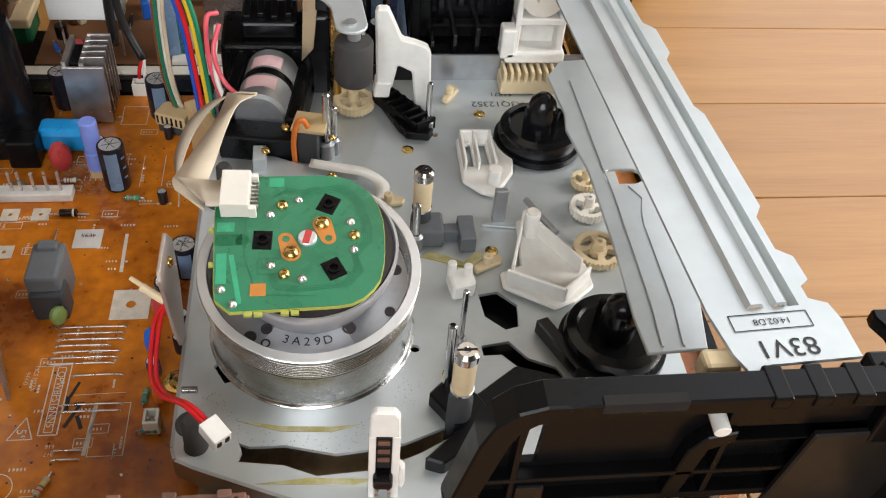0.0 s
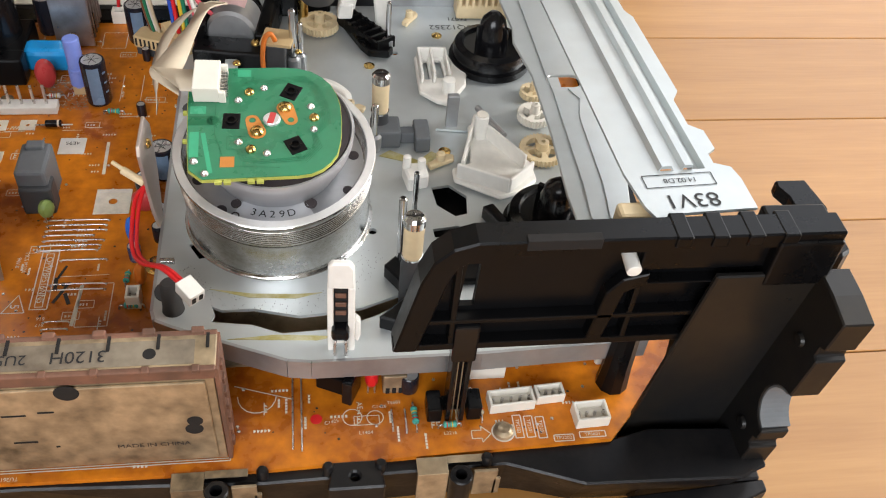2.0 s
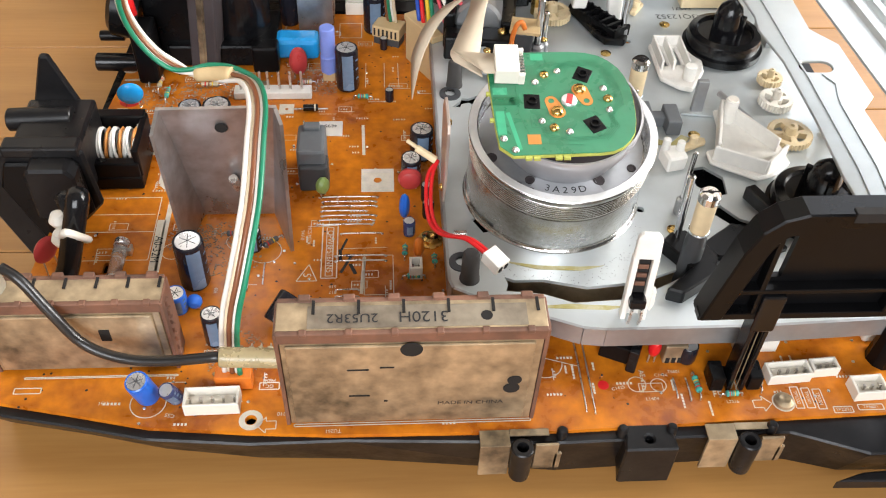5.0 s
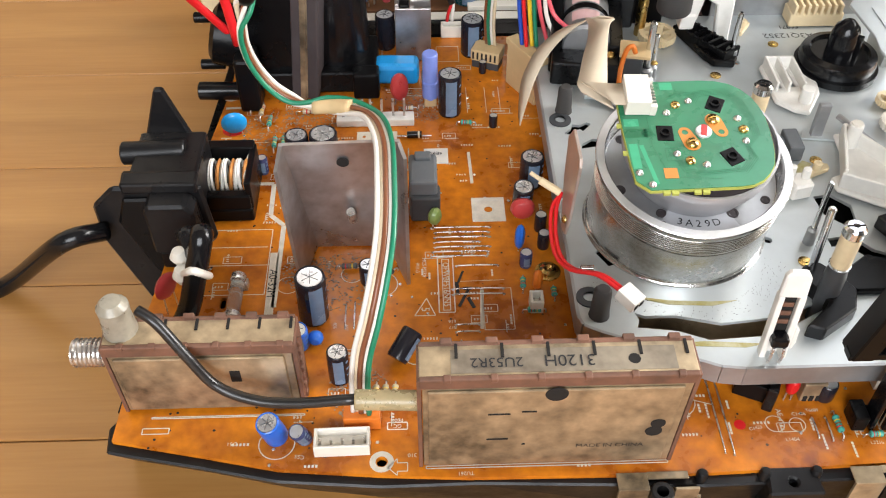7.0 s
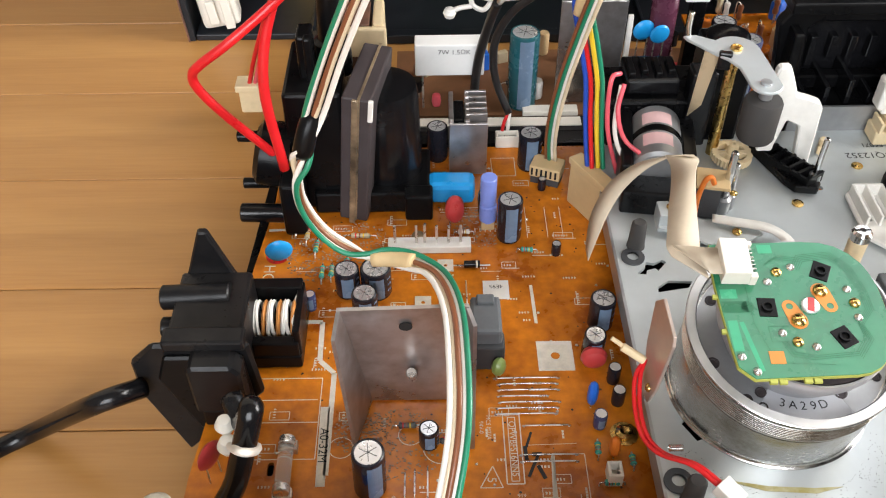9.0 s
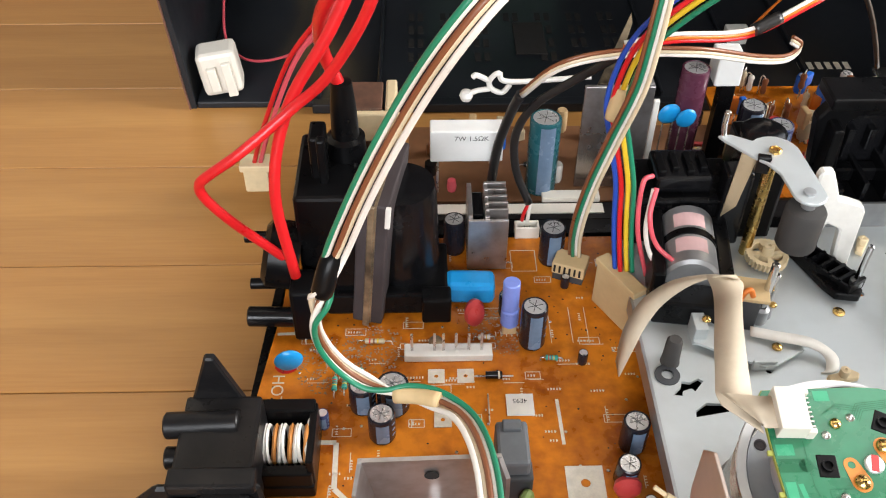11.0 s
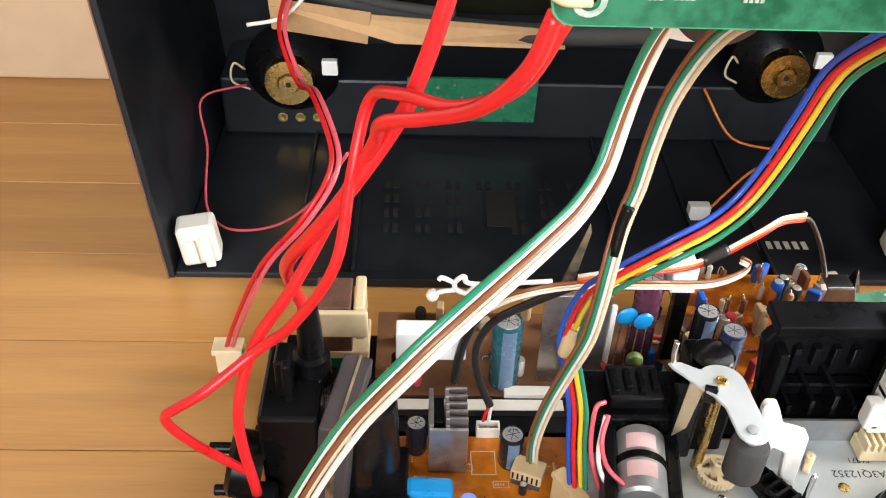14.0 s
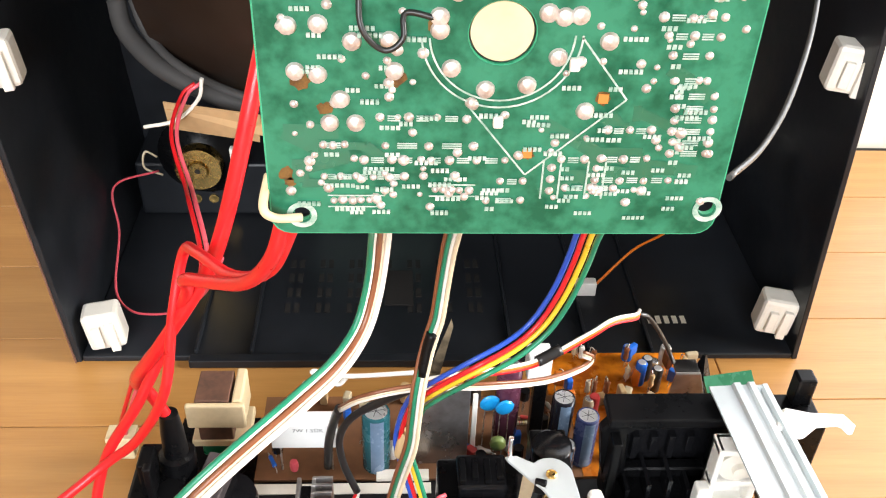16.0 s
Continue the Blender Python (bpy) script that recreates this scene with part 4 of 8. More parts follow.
# ---- guide posts and pins ----


def guide_post(x, y, z0, ztop, label):
    p = thing("guide_post", label, "tape guide", (x, y, 0), group="tape guides")
    part("base", lathe([(0, z0), (.0034, z0), (.0034, ztop - .0205), (.0028, ztop - .0165), (0, ztop - .0165)], 24), DARKGREY, p, "dark metal base")
    part("roller", lathe([(0, ztop - .0160), (.0030, ztop - .0160), (.0031, ztop - .0040), (0, ztop - .0040)], 28), CREAM, p, "cream plastic roller")
    part("lower_flange", lathe([(.0033, ztop - .0165), (.0033, ztop - .0158), (.0024, ztop - .0156)], 24), CHROME, p)
    cap = part("cap", lathe([(.0030, ztop - .0040), (.0033, ztop - .0036), (.0033, ztop - .0010), (.0024, ztop), (.0010, ztop), (.0009, ztop - .0008), (0, ztop - .0008)], 28), CHROME, p, "chromed slotted cap")
    part("slot", box(-.0026, .0026, -.0003, .0003, ztop - .0003, ztop + .0001), DARKHOLE, cap)
    return p


guide_post(.0407, -.0263, .012, .0532, "chromed guide post with a cream roller beside the drum")
guide_post(.0368, .0514, DZ, .0475, "chromed guide post with a cream roller on a grey carriage")
for x, y, z0, z1, r in ((.0385, -.0186, .012, .0500, .0013), (.0443, .0003, DZ, .0462, .0009), (.0345, .0440, DZ, .0395, .0012), (.0441, .1060, DZ, .0425, .0011), (.0062, .0930, DZ, .0470, .0014), (.0090, .0950, DZ, .0400, .0011)):
    p = thing("steel_pin", "upright polished steel tape pin", "guide pin", (x, y, 0), group="tape pins")
    part("pin", lathe([(0, z0), (r, z0), (r, z1 - r * .4), (r * .6, z1), (0, z1)], 20, m=Matrix.Rotation(radians(-4), 4, "X") if x == .0385 else None), CHROME, p)
    part("collar", lathe([(r * 1.2, z0), (r * 2.1, z0), (r * 2.1, z0 + .006), (r * 1.2, z0 + .007)], 18), ALU_MATT, p)
car = thing("guide_carriage", "dark cast carriage arm that holds the front guide post", "carriage")
part("arm", prism([(.0300, -.0400), (.0350, -.0420), (.0470, -.0340), (.0500, -.0260), (.0470, -.0200), (.0420, -.0140), (.0370, -.0150), (.0330, -.0190), (.0370, -.0250), (.0400, -.0310)], DZ + .0003, .0255, .0006), BLACK, car)
part("arm_tail", prism([(.0440, -.020), (.0600, -.008), (.0720, -.012), (.0760, -.020), (.0640, -.024), (.0520, -.024)], DZ + .0003, .0225, .0006), BLACK, car)
car2 = thing("guide_carriage", "grey cast carriage that holds the rear guide post", "carriage")
bm = box(.0335, .0440, .0440, .0540, DZ + .0002, .0270, .0008)
box(.0440, .0500, .0465, .0510, DZ + .0002, .0245, .0006, bm)
box(.0490, .0545, .0415, .0530, DZ + .0002, .0262, .0006, bm)
part("block", bm, GREYPLASTIC, car2)

# white lever with a sensor at the front edge
lev = thing("sensor_lever", "white plastic lever holding a small sensor on the deck edge", "sensor holder", (.0188, -.0470, 0), rz=-4)
TL_ = Matrix.Rotation(radians(-3.5), 4, "X")
bm = upright([(-.0038, .0440), (-.0036, .0520), (-.0026, .0535), (.0024, .0535), (.0036, .0515), (.0039, .0440)], -.0012, .0012, .0005)
box(-.0039, -.0021, -.0014, .0018, .0120, .0445, .0004, bm)
box(.0019, .0039, -.0014, .0018, .0085, .0445, .0004, bm)
upright([(.0039, .0330), (.0054, .0310), (.0056, .0255), (.0048, .0225), (.0039, .0235)], -.0010, .0014, .0004, bm)
box(-.0022, .0022, .0012, .0018, .0120, .0445, 0, bm)
bm.transform(TL_)
part("lever", bm, WHITE_PURE, lev)
part("recess", box(-.0021, .0019, .0004, .0011, .0270, .0440, m=TL_), DARKHOLE, lev)
for k in range(3):
    part("contact", box(-.0017, .0014, -.0004, .0003, .0330 + .0034 * k, .0346 + .0034 * k, .0002, m=TL_), TIN_BROWN, lev)
part("sensor", box(-.0027, .0024, -.0042, .0004, .0262, .0300, .0009, m=TL_), BLACK_GLOSS, lev, "small black sensor")
for s in (-.0016, .0014):
    part("lead", tube([(s, -.0022, .0265), (s * 1.1, -.0024, .0225), (s, -.0010, .0150)], .0005, 6), SOLDER, lev)

# black pegs at the left edge
for x, y, h, label in ((-.0301, -.0290, .0120, "soft black rubber peg standing through the deck"), (-.0285, .0745, .0115, "dark grey plastic peg standing through the deck")):
    p = thing("deck_peg", label, "peg", (x, y, 0), group="deck pegs")
    part("peg", lathe([(0, DZ - .004), (.0033, DZ), (.0030, DZ + .002), (.0027, DZ + h - .001), (.0020, DZ + h), (0, DZ + h)], 20), RUBBER, p)
    part("grommet", lathe([(.0020, DZ), (.0042, DZ), (.0042, DZ + .0006), (.0020, DZ + .0008)], 20, m=Matrix.Translation((-.002, .007 if y < 0 else -.006, 0))), DARKGREY, p)
st = thing("threaded_stud", "small threaded steel stud on the deck edge", "stud", (-.0345, -.0148, .0255))
bm = bmesh.new()
for i in range(7):
    lathe([(.0009, i * .0006), (.0012, i * .0006 + .0003), (.0009, i * .0006 + .0006)], 12, bm, Matrix.Rotation(radians(90), 4, "Y"))
part("thread", bm, CHROME, st)

# upright side board with its lead
vp = thing("head_amplifier_shield", "narrow upright brown-backed metal board beside the drum", "side board")
part("plate", prism([(.0150, .0375), (.0155, .0545), (.0096, .0618), (-.0045, .0618), (-.0056, .0590), (-.0010, .0340), (.0034, .0225), (.0100, .0200)], -.0005, .0005, .0002, m=Matrix.Translation((-.0368, 0, 0)) @ Matrix(((0, 0, 1, 0), (1, 0, 0, 0), (0, 1, 0, 0), (0, 0, 0, 1)))), SHIELD, vp)
screw_head(vp, 0, 0, 0, .0016, tilt=pose(-.0362, .0060, .0545, 0, 90, 0))
screw_head(vp, 0, 0, 0, .0014, tilt=pose(-.0374, .0040, .0290, 0, -90, 0))
led = thing("loose_lead", "twin red lead with a white plug hanging on the deck edge", "wire lead")
pl = box(-.0026, .0026, -.0034, .0034, -.0022, .0022, .0003, m=pose(-.0234, -.0344, .0335, 12, 0, 40))
for k in (-.0007, .0008):
    part("wire", tube([(-.0388, .0084, .0369), (-.0415 + k, .0040, .0345), (-.0424 + k, -.0040, .0305), (-.0415 + k, -.0130, .0290), (-.0380 + k, -.0200, .0305), (-.0312 + k, -.0262, .0345), (-.0255 + k, -.0322, .0342)], .00068, 8), PAINT["red"], led)
plug = part("plug", pl, WHITE_PURE, led, "white two-pin plug")
for k in (-.0012, .0012):
    part("socket_hole", box(-.0006, .0006, -.0037, -.0033, -.0010, .0010, m=pose(-.0234, -.0344, .0335, 12, 0, 40) @ Matrix.Translation((k, 0, 0))), DARKHOLE, plug)
clipx = bmesh.new()
rod((-.0395, .0070, .0380), (-.0460, .0100, .0410), .0013, 10, clipx)
rod((-.0450, .0100, .0405), (-.0490, .0120, .0425), .0007, 8, clipx)
part("cable_clip", clipx, CREAM, led, "cream plastic cable clip")

# ---- reels, gears and levers ----
for x, y, rot in ((.0905, -.0010, 20), (.0850, .0985, 80)):
    reel = thing("reel_table", "glossy black plastic reel table", "reel table", (x, y, DZ), rz=rot, group="reel tables")
    part("disc", lathe([(0, .0), (.0148, .0), (.0152, .0015), (.0152, .0075), (.0146, .0090), (.0118, .0098), (.0110, .0085), (.0050, .0085), (0, .0085)], 56), BLACK_GLOSS, reel)
    part("hub", lathe([(.0058, .0080), (.0056, .0170), (.0046, .0205), (.0022, .0230), (0, .0235)], 28), BLACK_GLOSS, reel)
    for k in range(3):
        part("spline", box(.0050, .0072, -.0008, .0008, .0080, .0185, .0004, m=Matrix.Rotation(radians(120 * k), 4, "Z")), BLACK_GLOSS, reel)
    part("brake_drum", lathe([(.0150, .0010), (.0165, .0010), (.0165, .0038), (.0150, .0038)], 56), BLACK, reel)
brk = thing("brake_band", "black plastic brake lever by the reel", "brake lever")
part("lever", prism([(.0680, .0065), (.0720, .0080), (.0800, -.0100), (.0880, -.0165), (.0860, -.0185), (.0770, -.0125)], DZ + .0005, DZ + .0060, .0005), BLACK_GLOSS, brk)
arm = thing("white_lever", "milky white moulded brake arm on the deck", "lever")
bm = prism([(.0700, .0545), (.0745, .0550), (.0800, .0430), (.0900, .0330), (.0905, .0230), (.0830, .0165), (.0760, .0140), (.0610, .0235), (.0610, .0300), (.0680, .0330)], DZ + .0008, DZ + .0026, .0006)
for a, b, w in (((.0720, .0530), (.0640, .0270), .0012), ((.0720, .0530), (.0870, .0290), .0012), ((.0620, .0255), (.0790, .0165), .0012), ((.0790, .0165), (.0890, .0260), .0012)):
    d = (Vector(b) - Vector(a))
    n = Vector((-d.y, d.x)).normalized() * w / 2
    part("rib", prism([(a[0] - n.x, a[1] - n.y), (b[0] - n.x, b[1] - n.y), (b[0] + n.x, b[1] + n.y), (a[0] + n.x, a[1] + n.y)], DZ + .002, DZ + .0085, .0003), WHITE_PURE, arm)
lathe([(.0026, DZ + .002), (.0026, DZ + .012), (.0012, DZ + .0125), (.0010, DZ + .010)], 18, bm, Matrix.Translation((.0735, .0475, 0)))
part("arm", bm, WHITE_PURE, arm)
part("pivot_cap", lathe([(.0020, DZ + .0120), (.0020, DZ + .0128), (0, DZ + .0130)], 16, m=Matrix.Translation((.0735, .0475, 0))), WHITE, arm)
arm2 = thing("white_lever", "milky white ribbed brake arm beside the rear reel", "lever")
bm = prism([(.0540, .0985), (.0570, .1010), (.0676, .1010), (.0705, .0930), (.0740, .0870), (.0728, .0796), (.0650, .0670), (.0600, .0690), (.0539, .0752)], DZ + .0008, DZ + .0030, .0006, holes=[[(.0570, .0950), (.0590, .0965), (.0590, .0830), (.0570, .0830)], [(.0620, .0965), (.0645, .0965), (.0650, .0840), (.0620, .0840)]])
for x in (.0555, .0603, .0662):
    part("rib", box(x - .0005, x + .0005, .0800, .0985, DZ + .002, DZ + .0075, .0003), WHITE_PURE, arm2)
box(.0555, .0662, .0975, .0987, DZ + .002, DZ + .0075, .0003, bm)
lathe([(.0024, DZ + .002), (.0024, DZ + .009), (0, DZ + .0095)], 16, bm, Matrix.Translation((.0650, .0740, 0)))
part("arm", bm, WHITE_PURE, arm2)
tw = thing("white_bracket", "small white plastic bracket clipped to the deck", "bracket")
bm = prism([(.0430, .0290), (.0510, .0290), (.0520, .0220), (.0445, .0200)], DZ, DZ + .0065, .0008)
lathe([(.0016, DZ + .006), (.0014, DZ + .0105), (0, DZ + .011)], 12, bm, Matrix.Translation((.0445, .0270, 0)))
lathe([(.0016, DZ + .006), (.0014, DZ + .0100), (0, DZ + .0105)], 12, bm, Matrix.Translation((.0495, .0260, 0)))
part("bracket", bm, WHITE_PURE, tw)


def gear(label, x, y, z, r, teeth, h, mat, spokes):
    g = thing("gear", label, "gear", (x, y, z), group="deck gears")
    pts = []
    for i in range(teeth * 4):
        q = r if i % 4 in (0, 1) else r * .93
        a = 2 * math.pi * i / (teeth * 4)
        pts.append((q * math.cos(a), q * math.sin(a)))
    hl = []
    for k in range(spokes):
        a0, a1 = 2 * math.pi * (k + .15) / spokes, 2 * math.pi * (k + .85) / spokes
        hl.append([(r * .72 * math.cos(a0 + (a1 - a0) * i / 4), r * .72 * math.sin(a0 + (a1 - a0) * i / 4)) for i in range(5)] + [(r * .36 * math.cos(a1 - (a1 - a0) * i / 4), r * .36 * math.sin(a1 - (a1 - a0) * i / 4)) for i in range(5)])
    part("toothed_wheel", prism(pts, 0, h, holes=hl), mat, g)
    part("hub", lathe([(r * .28, h), (r * .25, h * 2.2), (r * .1, h * 2.3), (r * .08, h * 1.6)], 20), mat, g)
    return g


gear("yellowed nylon gear with spokes, half under the steel plate", .0955, .0395, DZ + .0008, .0085, 36, .0024, CREAM, 4)
gear("cream plastic idler gear", .0965, .0600, DZ + .0008, .0066, 28, .0030, WHITE, 3)
gear("yellowed nylon gear under the plate edge", .0985, .0745, DZ + .0010, .0050, 22, .0026, CREAM, 3)
gear("yellowed nylon gear by the pressure roller", .0170, .1230, DZ + .0008, .0080, 32, .0030, CREAM, 4)
for x, y, rz, label in ((.0575, .0350, 30, "yellowed nylon arm smeared with grease"), (.0270, .0660, 10, "yellowed nylon stop on the deck"), (.0550, .1290, 60, "yellowed nylon stop near the rear")):
    p = thing("nylon_arm", label, "lever", (x, y, DZ), rz=rz)
    bm = prism([(-.0055, -.0015), (.0045, -.0022), (.0060, .0000), (.0040, .0020), (-.0050, .0012)], .0003, .0022, .0004)
    lathe([(.0016, .002), (.0016, .0050), (.0007, .0052), (0, .0040)], 14, bm)
    part("arm", bm, CREAM, p)
lk = thing("steel_link", "thin steel link rod between the levers", "link")
part("rod", rod((.0749, .0643, DZ + .003), (.0827, .0470, DZ + .003), .0012, 10), ALU_MATT, lk)
lt = thing("clear_tape_sensor", "clear plastic sensor post with a mirror foot", "sensor post", (.0640, .0560, DZ))
part("stem", box(-.0022, .0022, -.0012, .0012, 0, .0150, .0004), ALU_MATT, lt)
part("foot", prism([(-.006, -.002), (.008, -.004), (.010, 0), (-.004, .003)], .0003, .0012), STEEL, lt)
rib = thing("white_flat_cable", "white flat cable lying across the deck", "ribbon cable")
part("ribbon", ribbon([(0.0002, 0.0837, 0.0240), (0.0087, 0.0807, 0.0245), (0.0192, 0.0781, 0.0240), (0.0251, 0.0742, 0.0220), (0.0249, 0.0697, 0.0205), (0.0227, 0.0683, 0.0200)], [(.0005, .0022, 0), (.0006, .0022, 0), (.0012, .002, 0), (.0022, .0006, 0), (.0022, 0, 0), (.002, 0, 0)], .0003), WHITE_PURE, rib)
gb = thing("steel_bracket", "bent steel bracket screwed to the deck by the head", "bracket")
bm = prism([(-.0190, .0900), (-.0150, .0905), (.0040, .0815), (.0160, .0790), (.0170, .0765), (.0060, .0700), (.0020, .0690), (-.0195, .0805)], .0215, .0225)
box(-.0195, -.0150, .0815, .0895, DZ, .0275, .0003, bm)
box(-.0020, .0060, .0700, .0712, DZ, .0240, .0003, bm)
part("bracket", bm, STEEL, gb)
screw_head(gb, .0080, .0775, .0226, .0018), screw_head(gb, -.0150, .0860, .0276, .0016)
hd = thing("audio_head", "steel-cased audio head on a sprung plate", "tape head", (-.0008, .0935, 0), rz=-12)
part("case", box(-.0040, .0050, -.0050, .0050, DZ, .0335, .0006), DARKGREY, hd)
part("top_plate", box(-.0045, .0075, -.0055, .0055, .0336, .0350, .0003), TAN, hd)
part("orange_spring", tube([(-.0030, -.0068, .0210), (-.0032, -.0066, .0300), (-.0020, -.0058, .0375), (.0000, -.0050, .0390), (.0015, -.0046, .0360)], .0010, 10), PAINT["orange"], hd)
part("coil_spring", lathe([(.0014, DZ), (.0018, .022), (.0014, .0235), (.0018, .025), (.0014, .0265), (.0018, .028), (.0014, .030)], 14, m=Matrix.Translation((-.0075, .0010, 0))), SOLDER, hd)
screw_head(hd, -.0075, .0010, .0300, .0020)
screw_head(hd, .0095, -.0015, .0300, .0014)

# ---- pressure roller arm ----
pr = thing("pinch_roller_arm", "pale steel arm carrying a dark rubber pinch roller", "pinch roller")
pr.matrix_world = Matrix.Translation((.0103, .1276, -.0030)) @ Matrix.Rotation(radians(-15), 4, "Z") @ Matrix.Translation((-.0089, -.1239, 0))
lobe = [(.0089 + .0088 * math.cos(radians(a)), .1239 + .0088 * math.sin(radians(a))) for a in range(150, 0, -15)]
tip = [(.0197 + .0056 * math.cos(radians(a)), .1033 + .0056 * math.sin(radians(a))) for a in range(20, -170, -20)]
part("arm_plate", prism([(-.0105, .1285), (-.0060, .1302)] + lobe + tip + [(.0105, .1120), (.0062, .1165), (.0010, .1195), (-.0045, .1235), (-.0085, .1262)], .0690, .0702, .0003, holes=[[(.0042, .1205), (.0078, .1195), (.0072, .1172), (.0038, .1184)]]), STEEL, pr)
part("edge_fold", prism([(.0152, .1180), (.0180, .1170), (.0240, .1050), (.0232, .1046)], .0655, .0689), STEEL, pr)
part("black_catch", box(.0030, .0078, .1180, .1205, .0640, .0712, .0006, m=Matrix.Identity(4)), BLACK_GLOSS, pr)
part("hanging_tab", prism([(-.0035, .040), (.0010, .046), (.0035, .0690), (-.0020, .0690)], -.0005, .0005, m=Matrix.Translation((.0, .1215, 0)) @ Matrix.Rotation(radians(90), 4, "X")), STEEL_DIRTY, pr)
part("brass_rivet", lathe([(.0022, .0702), (.0022, .0710), (.0016, .0714), (.0014, .0709), (0, .0709)], 18, m=Matrix.Translation((.0089, .1239, 0))), BRASS, pr)
part("roller_pin", lathe([(.0020, .0702), (.0020, .0710), (0, .0712)], 18, m=Matrix.Translation((.0195, .1035, 0))), ALU_MATT, pr)
part("roller", lathe([(0, .0470), (.0062, .0470), (.0068, .048), (.0068, .0625), (.0062, .0635), (.0030, .0640), (0, .0640)], 40, m=Matrix.Translation((.0205, .1040, 0))), RUBBER, pr, "dark rubber pinch roller")
part("axle", rod((.0205, .1040, .064), (.0205, .1040, .069), .0024, 14), ALU_MATT, pr)
part("spring", tube([(-.0085, .1290, .0695), (-.0090, .1300, .074), (-.0088, .131, .079)], .0011, 8), CHROME, pr)
part("pivot_post", lathe([(0, DZ), (.0022, DZ), (.0022, .069), (0, .069)], 16, m=Matrix.Translation((.0089, .1239, 0))), BRASS, pr)
wl = thing("white_roller_lever", "milky white bent lever behind the pinch roller", "lever")
bm = upright([(0.0244, 0.0621), (0.0251, 0.0644), (0.0292, 0.0644), (0.0318, 0.0585), (0.0345, 0.0520), (0.0393, 0.0506), (0.0440, 0.0487), (0.0454, 0.0458), (0.0467, 0.0179), (0.0439, 0.0157), (0.0409, 0.0179), (0.0386, 0.0378), (0.0332, 0.0408), (0.0314, 0.0312), (0.0276, 0.0276), (0.0254, 0.0312)], .1190, .1230, .0007)
upright([(0.0249, 0.0338), (0.0309, 0.0338), (0.0302, 0.0270), (0.0242, 0.0271)], .1180, .1250, .0006, bm)
part("lever", bm, WHITE_PURE, wl)
ta = thing("tension_arm", "black ribbed plastic tension arm with a steel pin", "lever")
bm = prism([(.0245, .1280), (.0290, .1300), (.0430, .1105), (.0462, .1035), (.0440, .1000), (.0360, .1012), (.0330, .1060)], DZ + .0006, DZ + .0040, .0005)
for k in range(7):
    box(-.0006, .0006, -.0042, .0042, DZ + .003, DZ + .0078, bm=bm, m=Matrix.Translation((.0280 + .0025 * k, .1240 - .0034 * k, 0)) @ Matrix.Rotation(radians(-58), 4, "Z"))
for s in (-1, 1):
    box(-.0128, .0128, -.0005, .0005, DZ + .003, DZ + .0070, bm=bm, m=Matrix.Translation((.0355 + s * .0030, .1140 + s * .0024, 0)) @ Matrix.Rotation(radians(-54), 4, "Z"))
part("arm", bm, BLACK, ta)
mo = thing("loading_motor", "small steel motor with a pink label and black band", "motor", (-.0155, .1160, 0), rz=-8)
part("can", rod((0, -.0150, .0305), (0, .0160, .0305), .0098, 40), ALU_MATT, mo)
part("band", rod((0, -.0010, .0305), (0, .0030, .0305), .0101, 40), BLACK, mo)
bm = bmesh.new()
for r0, r1 in ((60, 128),):
    for y0, y1 in ((.0040, .0110), (-.0090, -.0020)):
        a = [radians(r0 + (r1 - r0) * i / 8) for i in range(9)]
        va = [bm.verts.new((.00985 * math.cos(t), y0, .0305 + .00985 * math.sin(t))) for t in a]
        vb = [bm.verts.new((.00985 * math.cos(t), y1, .0305 + .00985 * math.sin(t))) for t in a]
        for i in range(8):
            bm.faces.new((va[i], va[i + 1], vb[i + 1], vb[i]))
part("label", bm, material("pink_paper", (0.75, 0.5, 0.5), 0.6, vary=.1, scale=80), mo, "pink paper label")
bm = box(-.0140, -.0092, -.0180, .0190, DZ, .0360, .0010)
box(.0092, .0150, -.0170, .0190, DZ, .0330, .0010, bm)
box(-.0130, .0140, -.0260, -.0152, DZ, .0300, .0010, bm)
part("cradle", bm, BLACK, mo, "black plastic cradle")
blk = thing("gear_housing", "black plastic gear housing behind the motor", "housing")
part("body", box(-.0330, .0060, .1340, .1600, .0010, .0400, .0015), BLACK, blk)
part("lid", box(-.0250, -.0040, .1380, .1560, .0400, .0470, .0012), BLACK_GLOSS, blk)
part("side_body", box(.0060, .0220, .1360, .1620, .0010, .0560, .0015), BLACK, blk)
part("bracket", box(-.0020, .0080, .1310, .1400, .0200, .0540, .0012), BLACK_GLOSS, blk)
for k in range(6):
    part("rib", box(-.0310 + .005 * k, -.0290 + .005 * k, .1330, .1345, .0100, .0380, .0003), BLACK, blk)
for k in range(4):
    part("tooth", box(-.0240 + .0052 * k, -.0215 + .0052 * k, .1400 + .002 * (k % 2), .1520, .0470, .0490, .0004), BLACK, blk)
bm = lathe([(.0080, .0560), (.0085, .0600), (.0070, .0610), (0, .0610)], 30, None, Matrix.Translation((.0140, .1490, 0)))
part("round_cap", bm, BLACK_GLOSS, blk)

# ---- cassette housing: front side plate, steel top and inner plates ----
SY = -.0550
side = thing("cassette_side_plate", "black moulded side plate of the cassette housing", "side plate", (-.0005, -.0030, -.0012))


web = [(.0326, .0370), (.0390, .0640), (.0420, .0715), (.0460, .0755), (.0520, .0775), (.0700, .0780), (.1480, .0780), (.1500, .0370)]
part("web", upright(web, SY + .0010, SY + .0030, 0, holes=[[(.0500, .050), (.0510, .066), (.0545, .066), (.0540, .050)]]), BLACK, side)
